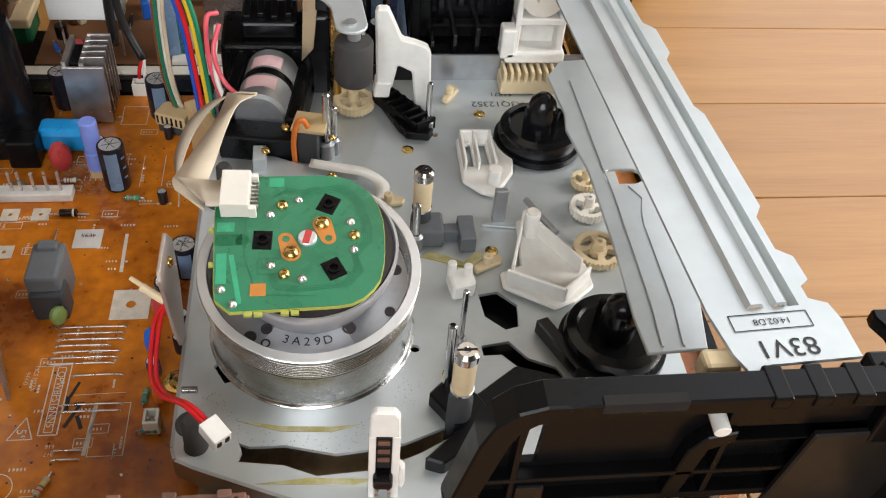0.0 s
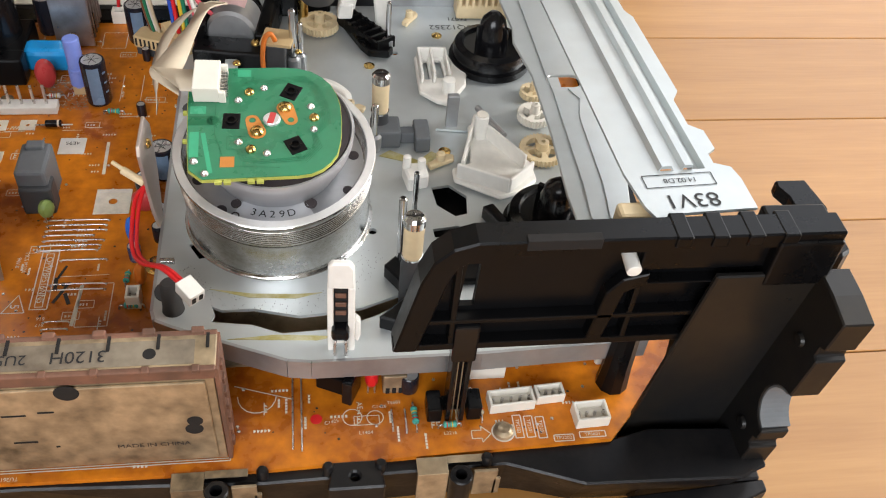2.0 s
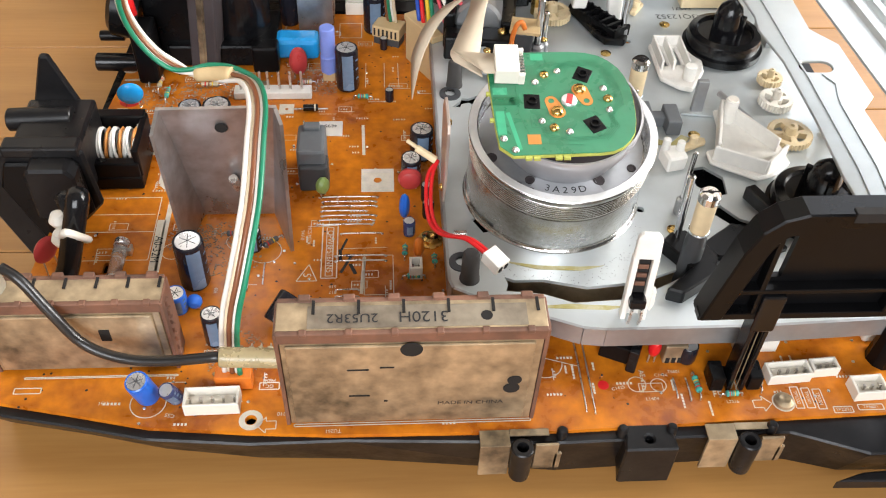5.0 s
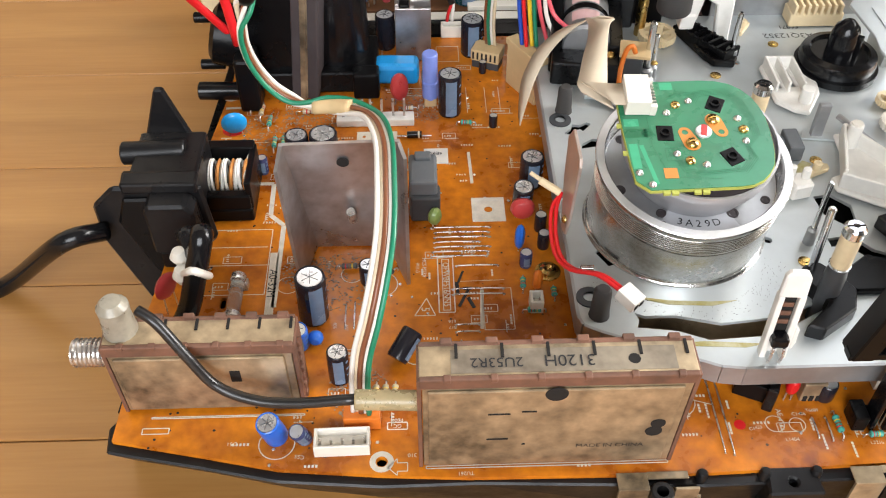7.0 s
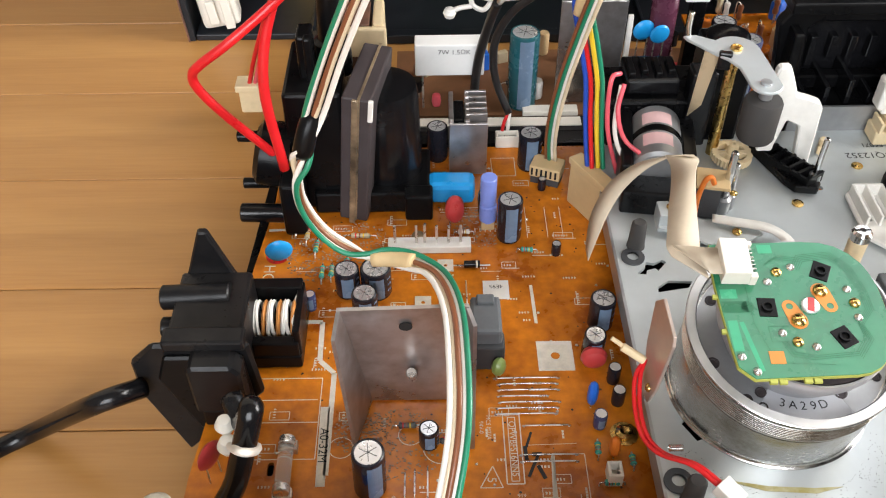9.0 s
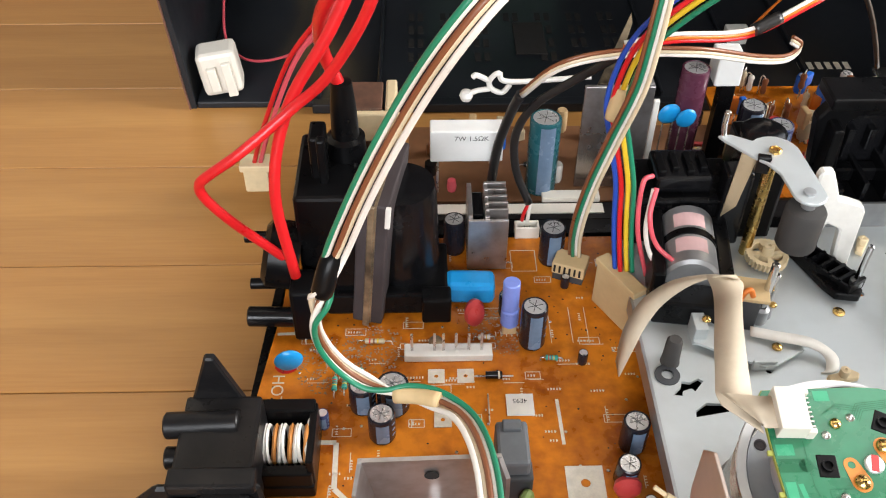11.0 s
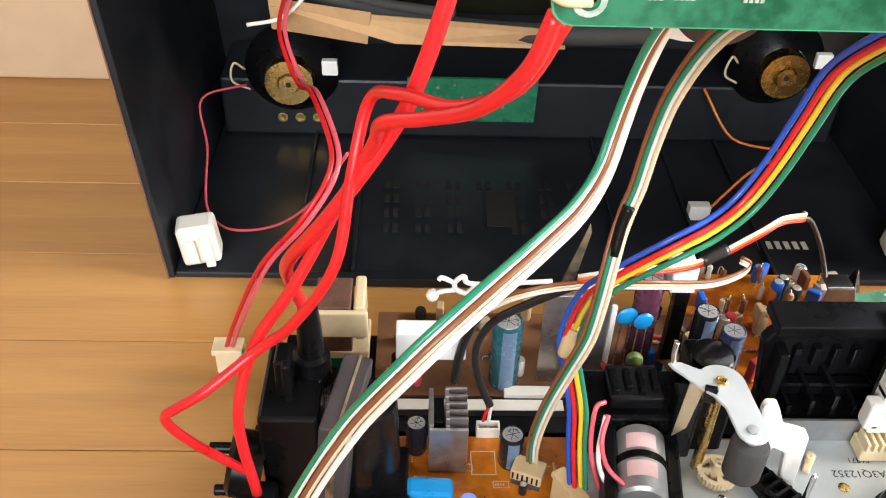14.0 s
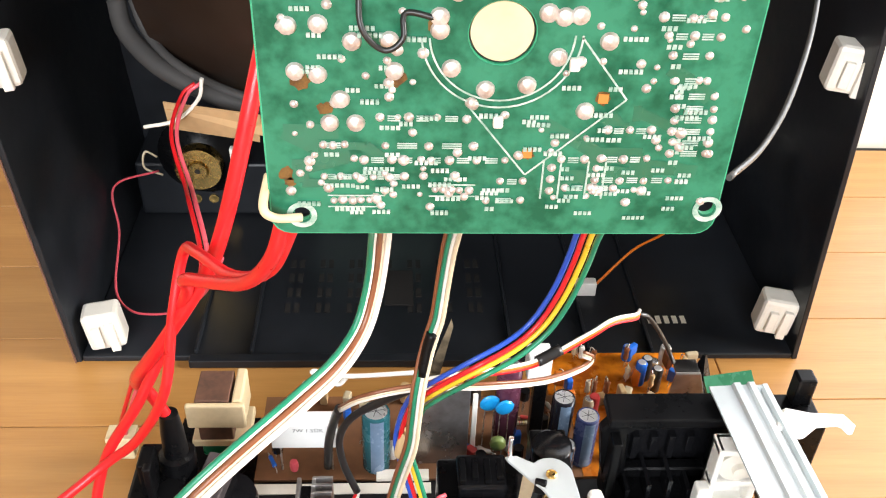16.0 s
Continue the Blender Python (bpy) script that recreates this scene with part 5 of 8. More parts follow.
bm = upright([(.0326, .0370), (.0385, .0640), (.0415, .0718), (.0460, .0762), (.0520, .0783), (.1480, .0786), (.1480, .0735), (.0560, .0730), (.0510, .0718), (.0475, .0690), (.0455, .0640), (.0390, .0370)], SY - .0040, SY + .0040, .0005)
part("top_rim", bm, BLACK, side)
for x0, x1, z0, z1 in ((.0360, .1450, .0468, .0484), (.0326, .1500, .0360, .0385), (.0950, .1450, .0600, .0606)):
    part("rib", box(x0, x1, SY - .0028, SY + .0012, z0, z1, .0003), BLACK, side)
for x in (.0475, .0960):
    part("rib", box(x, x + .0016, SY - .0026, SY + .0012, .0375, .0735 if x < .09 else .060, .0003), BLACK, side)
part("hook_rib", upright([(.0862, .0380), (.0908, .0380), (.0935, .0570), (.0990, .0600), (.0990, .0640), (.0920, .0620), (.0885, .0570)], SY - .0028, SY + .0012), BLACK, side)
part("slot", box(.0640, .0830, SY - .0042, SY - .0015, .0755, .0788, .0002), DARKHOLE, side)
bm = bmesh.new()
for i in range(8):
    if i != 3:
        box(.1000 + .0024 * i, .1016 + .0024 * i, SY - .0030 + .004, SY + .0008, .0570, .0590, bm=bm)
part("raised_marks", bm, BLACK_GLOSS, side)
bm = box(.0960, .1480, SY - .0015, SY + .0060, .0640, .0730, .0006)
for k in range(4):
    part("rim_tab", box(.1020 + .0095 * k, .1065 + .0095 * k, SY - .0046, SY + .0050, .0750, .0787, .0005), BLACK, side)
box(.1300, .1480, SY - .0050, SY + .0100, .0600, .0760, .0008, bm)
part("end_block", bm, BLACK, side)
bm = prism([(.1400, -.0395), (.1505, -.0385), (.1576, -.0385), (.1571, -.0525), (.1540, -.0545), (.1397, -.0530)], .0560, .0652, .0008)
part("screw_ear", bm, BLACK, side)
screw_head(side, .1505, -.0477, .0654, .0030, material("rusty_steel", (.45, .36, .28), .35, .9, vary=.3, scale=200))
bm = prism([(.1470, -.0245), (.1475, -.0215), (.1570, -.0215), (.1590, -.0330), (.1590, -.0345), (.1490, -.0345), (.1490, -.0290)], .0590, .0635, .0006)
box(.1480, .1590, -.0375, -.0335, .0560, .0625, .0006, bm)
part("latch", bm, BLACK, side, "square black latch tab")
leg = thing("black_support_leg", "black slotted plastic leg clipped between plate and board", "leg", (.0520, -.0580, 0))
bm = box(-.0028, -.0014, -.0030, .0030, .000, .0440, .0004)
box(.0014, .0028, -.0030, .0030, .000, .0440, .0004, bm)
box(-.0035, .0035, -.0038, .0030, .0300, .0450, .0007, bm)
box(-.0026, .0026, .0010, .0030, .0010, .0440, .0003, bm)
part("stem", bm, BLACK_GLOSS, leg)
for s in (-1, 1):
    part("foot", box(s * .0060 - .0022, s * .0060 + .0022, -.0030, .0045, .0001, .0065, .0006), BLACK, leg)
part("foot_bar", box(-.0065, .0065, .0010, .0045, .0001, .0035, .0005), BLACK, leg)
for s in (-.0007, .0007):
    part("lead", rod((s, -.0020, .000), (s, -.0010, .0300), .0002, 6), STEEL_DIRTY, leg)
leg2 = thing("black_board_post", "stout black plastic post between deck and board", "post", (.1040, -.0495, 0))
part("post", lathe([(0, .0001), (.0052, .0001), (.0045, .010), (.0040, .0255), (0, .0255)], 10), BLACK, leg2)
wp = thing("white_slide_pin", "white plastic slide pin through the side plate", "pin", (.0925, SY - .002, .0665))
part("pin", rod((0, .004, .001), (0, -.0062, .0000), .0020, 16), WHITE_PURE, wp)
part("slide", box(-.0020, .0068, .0060, .0120, .0010, .0078, .0012), CREAM, wp, "yellowed slide block")

TP = pose(.1128, 0, 0, 0, 0, 3.6)
top = thing("cassette_top_plate", "long pale steel top plate with pressed ribs", "steel plate")
top.matrix_world = TP


def strip_profile(prof, y0, y1, t=.0010):
    """A sheet with a cross-section in x-z, run along y."""
    bm = bmesh.new()
    rows = []
    for y in (y0, y1):
        rows.append([bm.verts.new((x, y, z)) for x, z in prof] + [bm.verts.new((x, y, z - t)) for x, z in reversed(prof)])
    n = len(rows[0])
    for i in range(n):
        bm.faces.new((rows[0][i], rows[0][(i + 1) % n], rows[1][(i + 1) % n], rows[1][i]))
    bm.faces.new(rows[0]), bm.faces.new(rows[1][::-1])
    bmesh.ops.recalc_face_normals(bm, faces=bm.faces[:])
    return bm


TZ = .0762
prof = [(-.0205, TZ), (-.0108, TZ), (-.0100, TZ + .0016), (-.0072, TZ + .0016), (-.0062, TZ), (-.0042, TZ), (-.0034, TZ + .0016), (-.0010, TZ + .0016), (.0000, TZ - .0022), (.0024, TZ - .0022), (.0030, TZ), (.0042, TZ)]
part("sheet", strip_profile(prof, -.0350, .168), STEEL, top)
part("end_sheet", prism([(-.0205, -.0350), (-.0190, -.0480), (-.0168, -.0540), (-.0120, -.0545), (-.0115, -.0515), (.0112, -.0515), (.0115, -.0400), (.0105, -.0350)], TZ - .0010, TZ), STEEL, top, "flat steel end with printed marks")
part("end_hook", box(-.0160, -.0122, -.0572, -.0542, TZ - .0045, TZ), STEEL, top)
lip = prism([(.0042, -.0350), (.0042, .168), (.0052, .168), (.0052, .092), (.0085, .088), (.0085, .074), (.0060, .070), (.0060, .045), (.0078, .041), (.0080, .000), (.0052, -.004), (.0052, -.0160), (.0088, -.0190), (.0090, -.0270), (.0062, -.0290), (.0062, -.0330), (.0105, -.0350)], TZ - .0010, TZ)
part("outer_lip", lip, STEEL, top)
part("outer_flange", box(.0044, .0052, -.0330, .165, TZ - .0080, TZ - .0012), STEEL, top)
letters("83V1", .0074, INK, top, (-.0055, -.0470, TZ + .0002), 180)
letters("14.02.D8", .0026, INK, top, (-.0060, -.0392, TZ + .0002), 180)
bm = bmesh.new()
for x0, y0, x1, y1 in ((-.0162, -.0416, .0036, -.0416), (-.0162, -.0368, .0036, -.0368), (-.0162, -.0416, -.0162, -.0368), (.0036, -.0416, .0036, -.0368)):
    trace(bm, [(x0, y0), (x1, y1)], .0003, TZ + .0002)
part("printed_frame", bm, INK, top)
part("hanger", box(-.0160, .0040, .1665, .1680, .0400, TZ - .0005), STEEL, top)
ins = thing("inner_steel_plate", "pale steel inner plate pressed with fine ridges", "steel plate")
inner_out = [(.0940, .1180), (.0875, .1080), (.0893, .0855), (.0880, .0760), (.0912, .0547), (.0915, .0200), (.0905, -.0091), (.0912, -.0225), (.1085, -.0215), (.1118, -.0025), (.1109, .0253), (.1172, .0328), (.1163, .0655), (.1084, .0760), (.1087, .0961), (.1110, .1200)]
IZ = .0440
part("sheet", prism(inner_out, IZ - .0012, IZ, .0003, holes=[rounded(.0960, .1085, .0475, .0545, .0033)]), STEEL, ins)
bm = bmesh.new()
for pts in ([(.0955, .1050), (.0965, .0560), (.0972, .0440), (.0970, -.0050), (.0960, -.0205)], [(.1030, .0460), (.1060, .0400), (.1040, .0320), (.1035, .0280), (.1035, -.0050), (.1020, -.0205)]):
    for a, b in zip(pts, pts[1:]):
        d = Vector((b[0] - a[0], b[1] - a[1]))
        n = Vector((-d.y, d.x)).normalized() * .0003
        prism([(a[0] - n.x, a[1] - n.y), (b[0] - n.x, b[1] - n.y), (b[0] + n.x, b[1] + n.y), (a[0] + n.x, a[1] + n.y)], IZ - .0001, IZ + .0004, bm=bm)
    part("ridge", bm, STEEL, ins)
    bm = bmesh.new()
part("post", box(.1050, .1085, .1000, .1170, DZ, IZ - .0012), STEEL, ins)
part("post", box(.1130, .1160, .0400, .0500, DZ, IZ - .0012), STEEL, ins)
# big black foot at the corner
ft = thing("corner_foot", "large black moulded corner foot of the chassis", "foot")
part("back_wall", upright([(.1055, -.0130), (.1164, .0625), (.1490, .0625), (.1390, -.0130)], -.0625, -.0605, .0005), FOOT_BLACK, ft)
bite = [(-.0790 + .0085 * math.cos(radians(a)), .0212 + .0088 * math.sin(radians(a))) for a in range(90, -91, -15)]
slab = [(-.0606, -.0120), (-.0606, .0625), (-.0700, .0620), (-.0790, .0605), (-.0790, .0500), (-.0772, .0492), (-.0772, .0462), (-.0790, .0455)] + bite + [(-.0790, .0085), (-.0775, .0080), (-.0775, .0052), (-.0790, .0046), (-.0790, -.0050), (-.0745, -.0120)]
bm = prism(slab, 0, .0088, .0004, m=Matrix(((0, 0, 1, 0), (1, 0, 0, 0), (0, 1, 0, 0), (0, 0, 0, 1))))
for v_ in bm.verts:
    v_.co.x += .1378 + .126 * v_.co.z
part("side_slab", bm, FOOT_BLACK, ft)
# grey insert paints the light on the notch's concave black inside
lining = [(-.0790 + .0084 * math.cos(radians(a)), .0212 + .0087 * math.sin(radians(a))) for a in range(80, -81, -10)]
bm = prism(lining + [(y * .94 - .0048, .0212 + (z - .0212) * .93) for y, z in reversed(lining)], .0003, .0092, m=Matrix(((0, 0, 1, 0), (1, 0, 0, 0), (0, 1, 0, 0), (0, 0, 0, 1))))
for v_ in bm.verts:
    v_.co.x += .1378 + .126 * v_.co.z
part("lit_notch_face", bm, GREYPLASTIC, ft, "grey insert for the lit inside of a round notch")
part("foot_base", prism([(.1040, -.0700), (.1130, -.0600), (.1480, -.0600), (.1470, -.0800), (.1080, -.0800)], -.0230, -.0122, .0006), BLACK_DUSTY, ft)
for y, z in ((-.0700, .0440), (-.0710, .0060)):
    part("boss", lathe([(.0022, 0), (.0018, .0010), (0, .0012)], 16, m=pose(.1378 + .126 * z, y, z, 0, -90, 0)), FOOT_BLACK, ft)

# rear cassette housing
rc = thing("cassette_rear_housing", "black moulded rear end of the cassette housing", "housing")
bm = upright([(.0400, .0300), (.0360, .0600), (.0400, .0660), (.0480, .0690), (.1050, .0690), (.1050, .0300)], .1560, .1620, .0008, holes=[[(.0500, .0360), (.0480, .0580), (.0520, .0610), (.0860, .0610), (.0860, .0360)]])
box(.0380, .1050, .1520, .1680, .0660, .0710, .0008, bm)
box(.0400, .0440, .1480, .1620, .0200, .0600, .0008, bm)
part("shell", bm, BLACK, rc)
part("inner_panel", box(.0460, .0900, .1640, .1660, .0200, .0640), BLACK_GLOSS, rc)
for k in range(4):
    part("catch", box(.0520 + .008 * k, .0550 + .008 * k, .1600, .1650, .0380 + .004 * (k % 2), .0520, .0005), BLACK_GLOSS, rc)
part("inner_floor", box(.0440, .1050, .1424, .1640, .0150, .0290), BLACK, rc)
for k in range(5):
    part("catch", box(.0480 + .009 * k, .0500 + .009 * k, .1450, .1640, .0290, .0350 + .003 * (k % 3), .0004), BLACK_GLOSS, rc)
bm = box(.1120, .1290, .1500, .1700, .0300, .0680, .0010)
box(.1180, .1260, .1620, .1700, .0680, .0830, .0010, bm)
part("end_block", bm, BLACK, rc)
wg = thing("white_cam_gear", "white plastic cam bracket over a yellowed rack beside the steel plate", "cam", (.0905, .1400, 0))
bm = box(-.0110, -.0085, -.0040, .0060, .0320, .0700, .0008)
box(.0060, .0090, -.0040, .0060, .0320, .0700, .0008, bm)
box(-.0110, .0090, .0030, .0060, .0300, .0700, .0008, bm)
box(-.0140, .0100, -.0060, .0040, .0320, .0370, .0010, bm)
box(-.0110, .0090, -.0042, .0040, .0480, .0510, .0006, bm)
box(-.0110, .0090, -.0042, .0060, .0670, .0700, .0006, bm)
box(-.0160, -.0100, -.0060, .0010, .0340, .0470, .0010, bm)
part("bracket", bm, WHITE_PURE, wg)
part("cam_disc", lathe([(.0075, .0), (.0080, .0008), (.0080, .0050), (.0030, .0055), (.0028, .0080), (0, .0080)], 30, m=pose(-.0010, .0020, .0590, 90, 0, 0)), WHITE, wg)
rk = box(-.0150, .0080, -.0100, .0000, .0200, .0265, .0008)
for k in range(8):
    part("rack_tooth", box(-.0145 + .0028 * k, -.0132 + .0028 * k, -.0110, -.0020, .0262, .0310, .0003), CREAM, wg)
part("rack", rk, CREAM, wg, "yellowed nylon rack")
wg2 = thing("white_link_arm", "white plastic link arm at the rear corner", "lever", (.1110, .1480, .0690))
part("arm", prism([(-.008, -.004), (.004, -.006), (.012, .000), (.022, .001), (.024, -.004), (.027, -.003), (.024, .004), (.010, .005), (.000, .008)], 0, .0060, .0010), WHITE_PURE, wg2)

# ---- shielded tuner boxes ----


def tuner(name_label, x0, x1, y0, y1, h, lean=0.0):
    tn = thing("tuner_box", name_label, "tuner", ((x0 + x1) / 2, y0, 0), rx=lean, group="tuner boxes")
    w, d = (x1 - x0) / 2, y1 - y0
    part("front_cover", box(-w + .0008, w - .0008, 0, .0008, .0015, h - .0022, .0003), STEEL_DIRTY, tn, "brown-stained tinplate cover")
    part("back_cover", box(-w + .0008, w - .0008, d - .0008, d, .0015, h - .0022, .0003), STEEL_DIRTY, tn)
    part("top_cover", box(-w, w, .0006, d - .0006, h - .0012, h, .0003), STEEL_DIRTY, tn)
    for s in (-1, 1):
        part("end_cover", box(s * w - .0006, s * w + .0006, 0, d, .0005, h - .0005, .0002), TIN_BROWN, tn)
    bm = box(-w, w, -.0004, .0012, h - .0040, h + .0003, .0004)
    box(-w, w, d - .0012, d + .0004, h - .0040, h + .0003, .0004, bm)
    part("rim", bm, TIN_BROWN, tn, "rust-brown folded rim")
    bm = box(-w + .0022, w - .0030, -.0009, -.0001, .0030, h - .0048, .0004)
    part("pressed_panel", bm, STEEL_DIRTY, tn)
    n = 6
    for i in range(n):
        x = -w + (i + .6) * 2 * w / n
        part("rim_tab", box(x - .0016, x + .0016, d - .0010, d + .0009, h - .0006, h + .0012, .0003), TIN_BROWN, tn)
        part("rim_notch", box(x + .0022, x + .0030, d * .55, d - .0008, h + .0001, h + .0005), DARKHOLE, tn)
        part("rim_tab", box(x - .0010, x + .0010, -.0008, .0012, h - .0008, h + .0008, .0003), TIN_BROWN, tn)
    for i in range(7):
        z = .004 + i * (h - .008) / 6
        part("side_tab", box(w + .0004, w + .0013, d * .25, d * .45, z - .0012, z + .0012, .0002), TIN_BROWN, tn)
    return tn


def flat_disc(parent, x, y, z, r, mat, name="hole"):
    return part(name, lathe([(r, 0), (r * .96, .00025), (0, .00025)], 24, m=pose(x, y, z, 90, 0, 0)), mat, parent)


t1 = tuner("large tarnished tinplate tuner box at the board's front edge", -.0860, -.0133, -.0695, -.0578, .0460, 3.0)
flat_disc(t1, -.0003, -.0009, .0395, .0031, DARKHOLE)
flat_disc(t1, .0290, -.0009, .0235, .0021, DARKHOLE), flat_disc(t1, .0284, -.0009, .0195, .0024, DARKHOLE)
part("top_hole", lathe([(.0017, 0), (.0016, .0002), (0, .0002)], 18, m=Matrix.Translation((.0200, .0052, .0460))), DARKHOLE, t1)
part("stamp_strip", box(-.0280, .0310, .0018, .0092, .0460, .04612), material("dull_label", (.34, .29, .22), .5, .5, vary=.3, scale=60, second=(.16, .13, .10)), t1)
letters("3120H", .0050, INK, t1, (.0030, .0052, .0463), 180)
letters("2U53R2", .0042, INK, t1, (-.0160, .0050, .0463), 180)
letters("MADE IN CHINA", .0026, INK, t1, (.0170, -.0011, .0125), 0, 90)
for x, z, l in ((-.0180, .030, .006), (-.0090, .031, .004), (-.0180, .017, .006), (-.008, .014, .001)):
    part("pressed_slit", box(x, x + l, -.0011, -.0008, z, z + .0005), DARKHOLE, t1)
t2 = tuner("smaller tarnished tinplate modulator box with an aerial socket", -.1755, -.1215, -.0475, -.0370, .0330, 2.0)
part("window", box(.0075, .0105, -.0012, -.0009, .0170, .0220), DARKHOLE, t2)
sock = part("aerial_socket", lathe([(.0040, 0), (.0040, .0110), (.0036, .0112), (.0012, .0112), (0, .010)], 24, m=pose(-.0270, .0055, .0240, 0, -90, 0)), SOLDER, t2, "threaded metal aerial socket")
for i in range(8):
    part("thread_ridge", lathe([(.0040, 0), (.0044, .0005), (.0040, .0010)], 24, m=pose(-.0275 - .0013 * i, .0055, .0240, 0, -90, 0)), SOLDER, sock)
cab = thing("coaxial_cable", "black coaxial cable looping between the two tuner boxes", "cable")
part("lead", tube([(-0.1630, -0.0450, 0.0449), (-0.1576, -0.0480, 0.0425), (-0.1510, -0.0520, 0.0337), (-0.1438, -0.0550, 0.0231), (-0.1329, -0.0580, 0.0197), (-0.1201, -0.0600, 0.0206), (-0.1034, -0.0620, 0.0247)], .0016, 12), PAINT["black"], cab)
part("plug", rod((-0.1042, -0.0620, 0.0244), (-0.0857, -0.0620, 0.0232), .0030, 16), material("clear_sleeve", (.55, .45, .25), .25, vary=.3, scale=150, trans=.3), cab, "clear yellowed plug sleeve")
part("elbow_plug", lathe([(0, 0), (.0046, 0), (.0050, .002), (.0044, .009), (.0046, .0120), (.0030, .0140), (0, .0145)], 16, m=Matrix.Translation((-0.1709, -0.0420, 0.0314))), material("grey_clear_sleeve", (.42, .38, .30), .3, vary=.3, scale=150, trans=.3), cab, "cloudy angled plug")

# ---- heatsink bracket over the regulator ----
hs = thing("folded_heatsink", "folded dull aluminium heatsink bracket on the board", "heatsink")
bm = bmesh.new()


def sheet(quad, t, bm):
    a, b, c, d = [Vector(p) for p in quad]
    n = (b - a).cross(d - a).normalized() * t
    vs = [bm.verts.new(p) for p in (a, b, c, d, a + n, b + n, c + n, d + n)]
    for f in ((0, 1, 2, 3), (7, 6, 5, 4), (0, 4, 5, 1), (1, 5, 6, 2), (2, 6, 7, 3), (3, 7, 4, 0)):
        bm.faces.new([vs[i] for i in f])
    bmesh.ops.recalc_face_normals(bm, faces=bm.faces[:])


sheet([(-.1225, .0230, .0010), (-.0960, .0230, .0010), (-.0908, .0150, .0550), (-.1285, .0140, .0550)], .0012, bm)
part("back_plate", bm, HEATSINK, hs)
bm = bmesh.new()
sheet([(-.1225, .0230, .0010), (-.1285, .0140, .0550), (-.1300, .0060, .0500), (-.1272, .0046, .0010)], .0012, bm)
part("side_wing", bm, HEATSINK, hs)
bm = bmesh.new()
sheet([(-.0960, .0230, .0010), (-.0908, .0150, .0550), (-.0885, .0100, .0510), (-.0886, .0024, .0010)], -.0012, bm)
part("side_wing", bm, HEATSINK, hs)
part("hole", lathe([(.0020, 0), (.0020, .0004), (0, .0004)], 18, m=Matrix.Translation((-0.1091, 0.0140, 0.0468)) @ Matrix.Rotation(radians(98), 4, "X")), DARKHOLE, hs)
part("stud", rod((-0.1080, 0.0195, 0.0158), (-0.1081, 0.0145, 0.0244), .0016, 14), SOLDER, hs)
part("wing_hole", lathe([(.0016, 0), (.0016, .0004), (0, .0004)], 14, m=Matrix.Translation((-.1283, .0095, .0426)) @ Matrix.Rotation(radians(-84), 4, "Y")), DARKHOLE, hs)

# ---- capacitors ----


def capacitor(x, y, r, h, label, sleeve=CAP_SLEEVE, stripe=True, rx=0.0, ry=0.0, rz=0.0, z=0.0, group="electrolytic capacitors"):
    c = thing("capacitor", label, "capacitor", (x, y, z), rz, rx, ry, group)
    part("sleeve", lathe([(0, .0003), (r * .93, .0003), (r, .0012), (r, h - .0010), (r * .96, h - .0003), (r * .86, h), (r * .82, h - .0004)], 36), sleeve, c)
    top_ = part("can_top", lathe([(r * .84, h - .0005), (r * .80, h - .0002), (0, h - .0002)], 30), CAP_TOP, c)
    if r > .003:
        for a in (0, 60, 120):
            part("vent_score", box(-r * .6, r * .6, -.00012, .00012, h - .00025, h - .00012, m=Matrix.Rotation(radians(a + 15), 4, "Z")), DARKGREY, top_)
    if stripe:
        bm = bmesh.new()
        a = [radians(-112 + 8 * i) for i in range(8)]
        va = [bm.verts.new(((r + .00006) * math.cos(t), (r + .00006) * math.sin(t), .0015)) for t in a]
        vb = [bm.verts.new(((r + .00006) * math.cos(t), (r + .00006) * math.sin(t), h - .0016)) for t in a]
        for i in range(7):
            bm.faces.new((va[i], va[i + 1], vb[i + 1], vb[i]))
        part("stripe", bm, CAP_STRIPE, c, "pale printed stripe")
        bm = bmesh.new()
        for k in range(3):
            zc = h * (.3 + .22 * k)
            t0 = radians(-40)
            vs = []
            for dt, dz in ((0, 0), (.35, 0), (.35, .0009), (0, .0009)):
                vs.append(bm.verts.new(((r + .00007) * math.cos(t0 + dt), (r + .00007) * math.sin(t0 + dt), zc + dz)))
            bm.faces.new(vs)
        part("printed_bars", bm, CAP_STRIPE, c)
    return c


capacitor(-.1210, -.0105, .0050, .0215, "tall black electrolytic capacitor with a pale stripe", rx=4, rz=20)
capacitor(-.1250, -.0225, .0034, .0090, "bright blue small electrolytic capacitor", PAINT["bluecap"], rx=5)
capacitor(-.1112, -.0365, .0034, .0140, "black electrolytic capacitor with white printed values")
capacitor(-.1290, -.0575, .0036, .0115, "bright blue electrolytic capacitor leaning outwards", PAINT["bluecap"], stripe=False, rx=12, ry=-8)
capacitor(-.1205, -.0585, .0025, .0085, "small dark blue electrolytic capacitor leaning over", CAP_BLUE, rx=14, ry=-16, rz=10)
capacitor(-.0935, -.0320, .0036, .0110, "black electrolytic capacitor lying on its side", rx=-10, ry=62, rz=42, z=.0030)
capacitor(-.1030, .0050, .0032, .0090, "black electrolytic capacitor under the heatsink")
capacitor(-.1325, .0720, .0046, .0125, "black electrolytic capacitor behind the heatsink")
capacitor(-.1220, .0720, .0056, .0130, "wide black electrolytic capacitor behind the heatsink")
capacitor(-.1255, .0600, .0046, .0125, "black electrolytic capacitor behind the heatsink")
capacitor(-.1455, .0640, .0020, .0080, "thin dark blue electrolytic capacitor", CAP_BLUE)
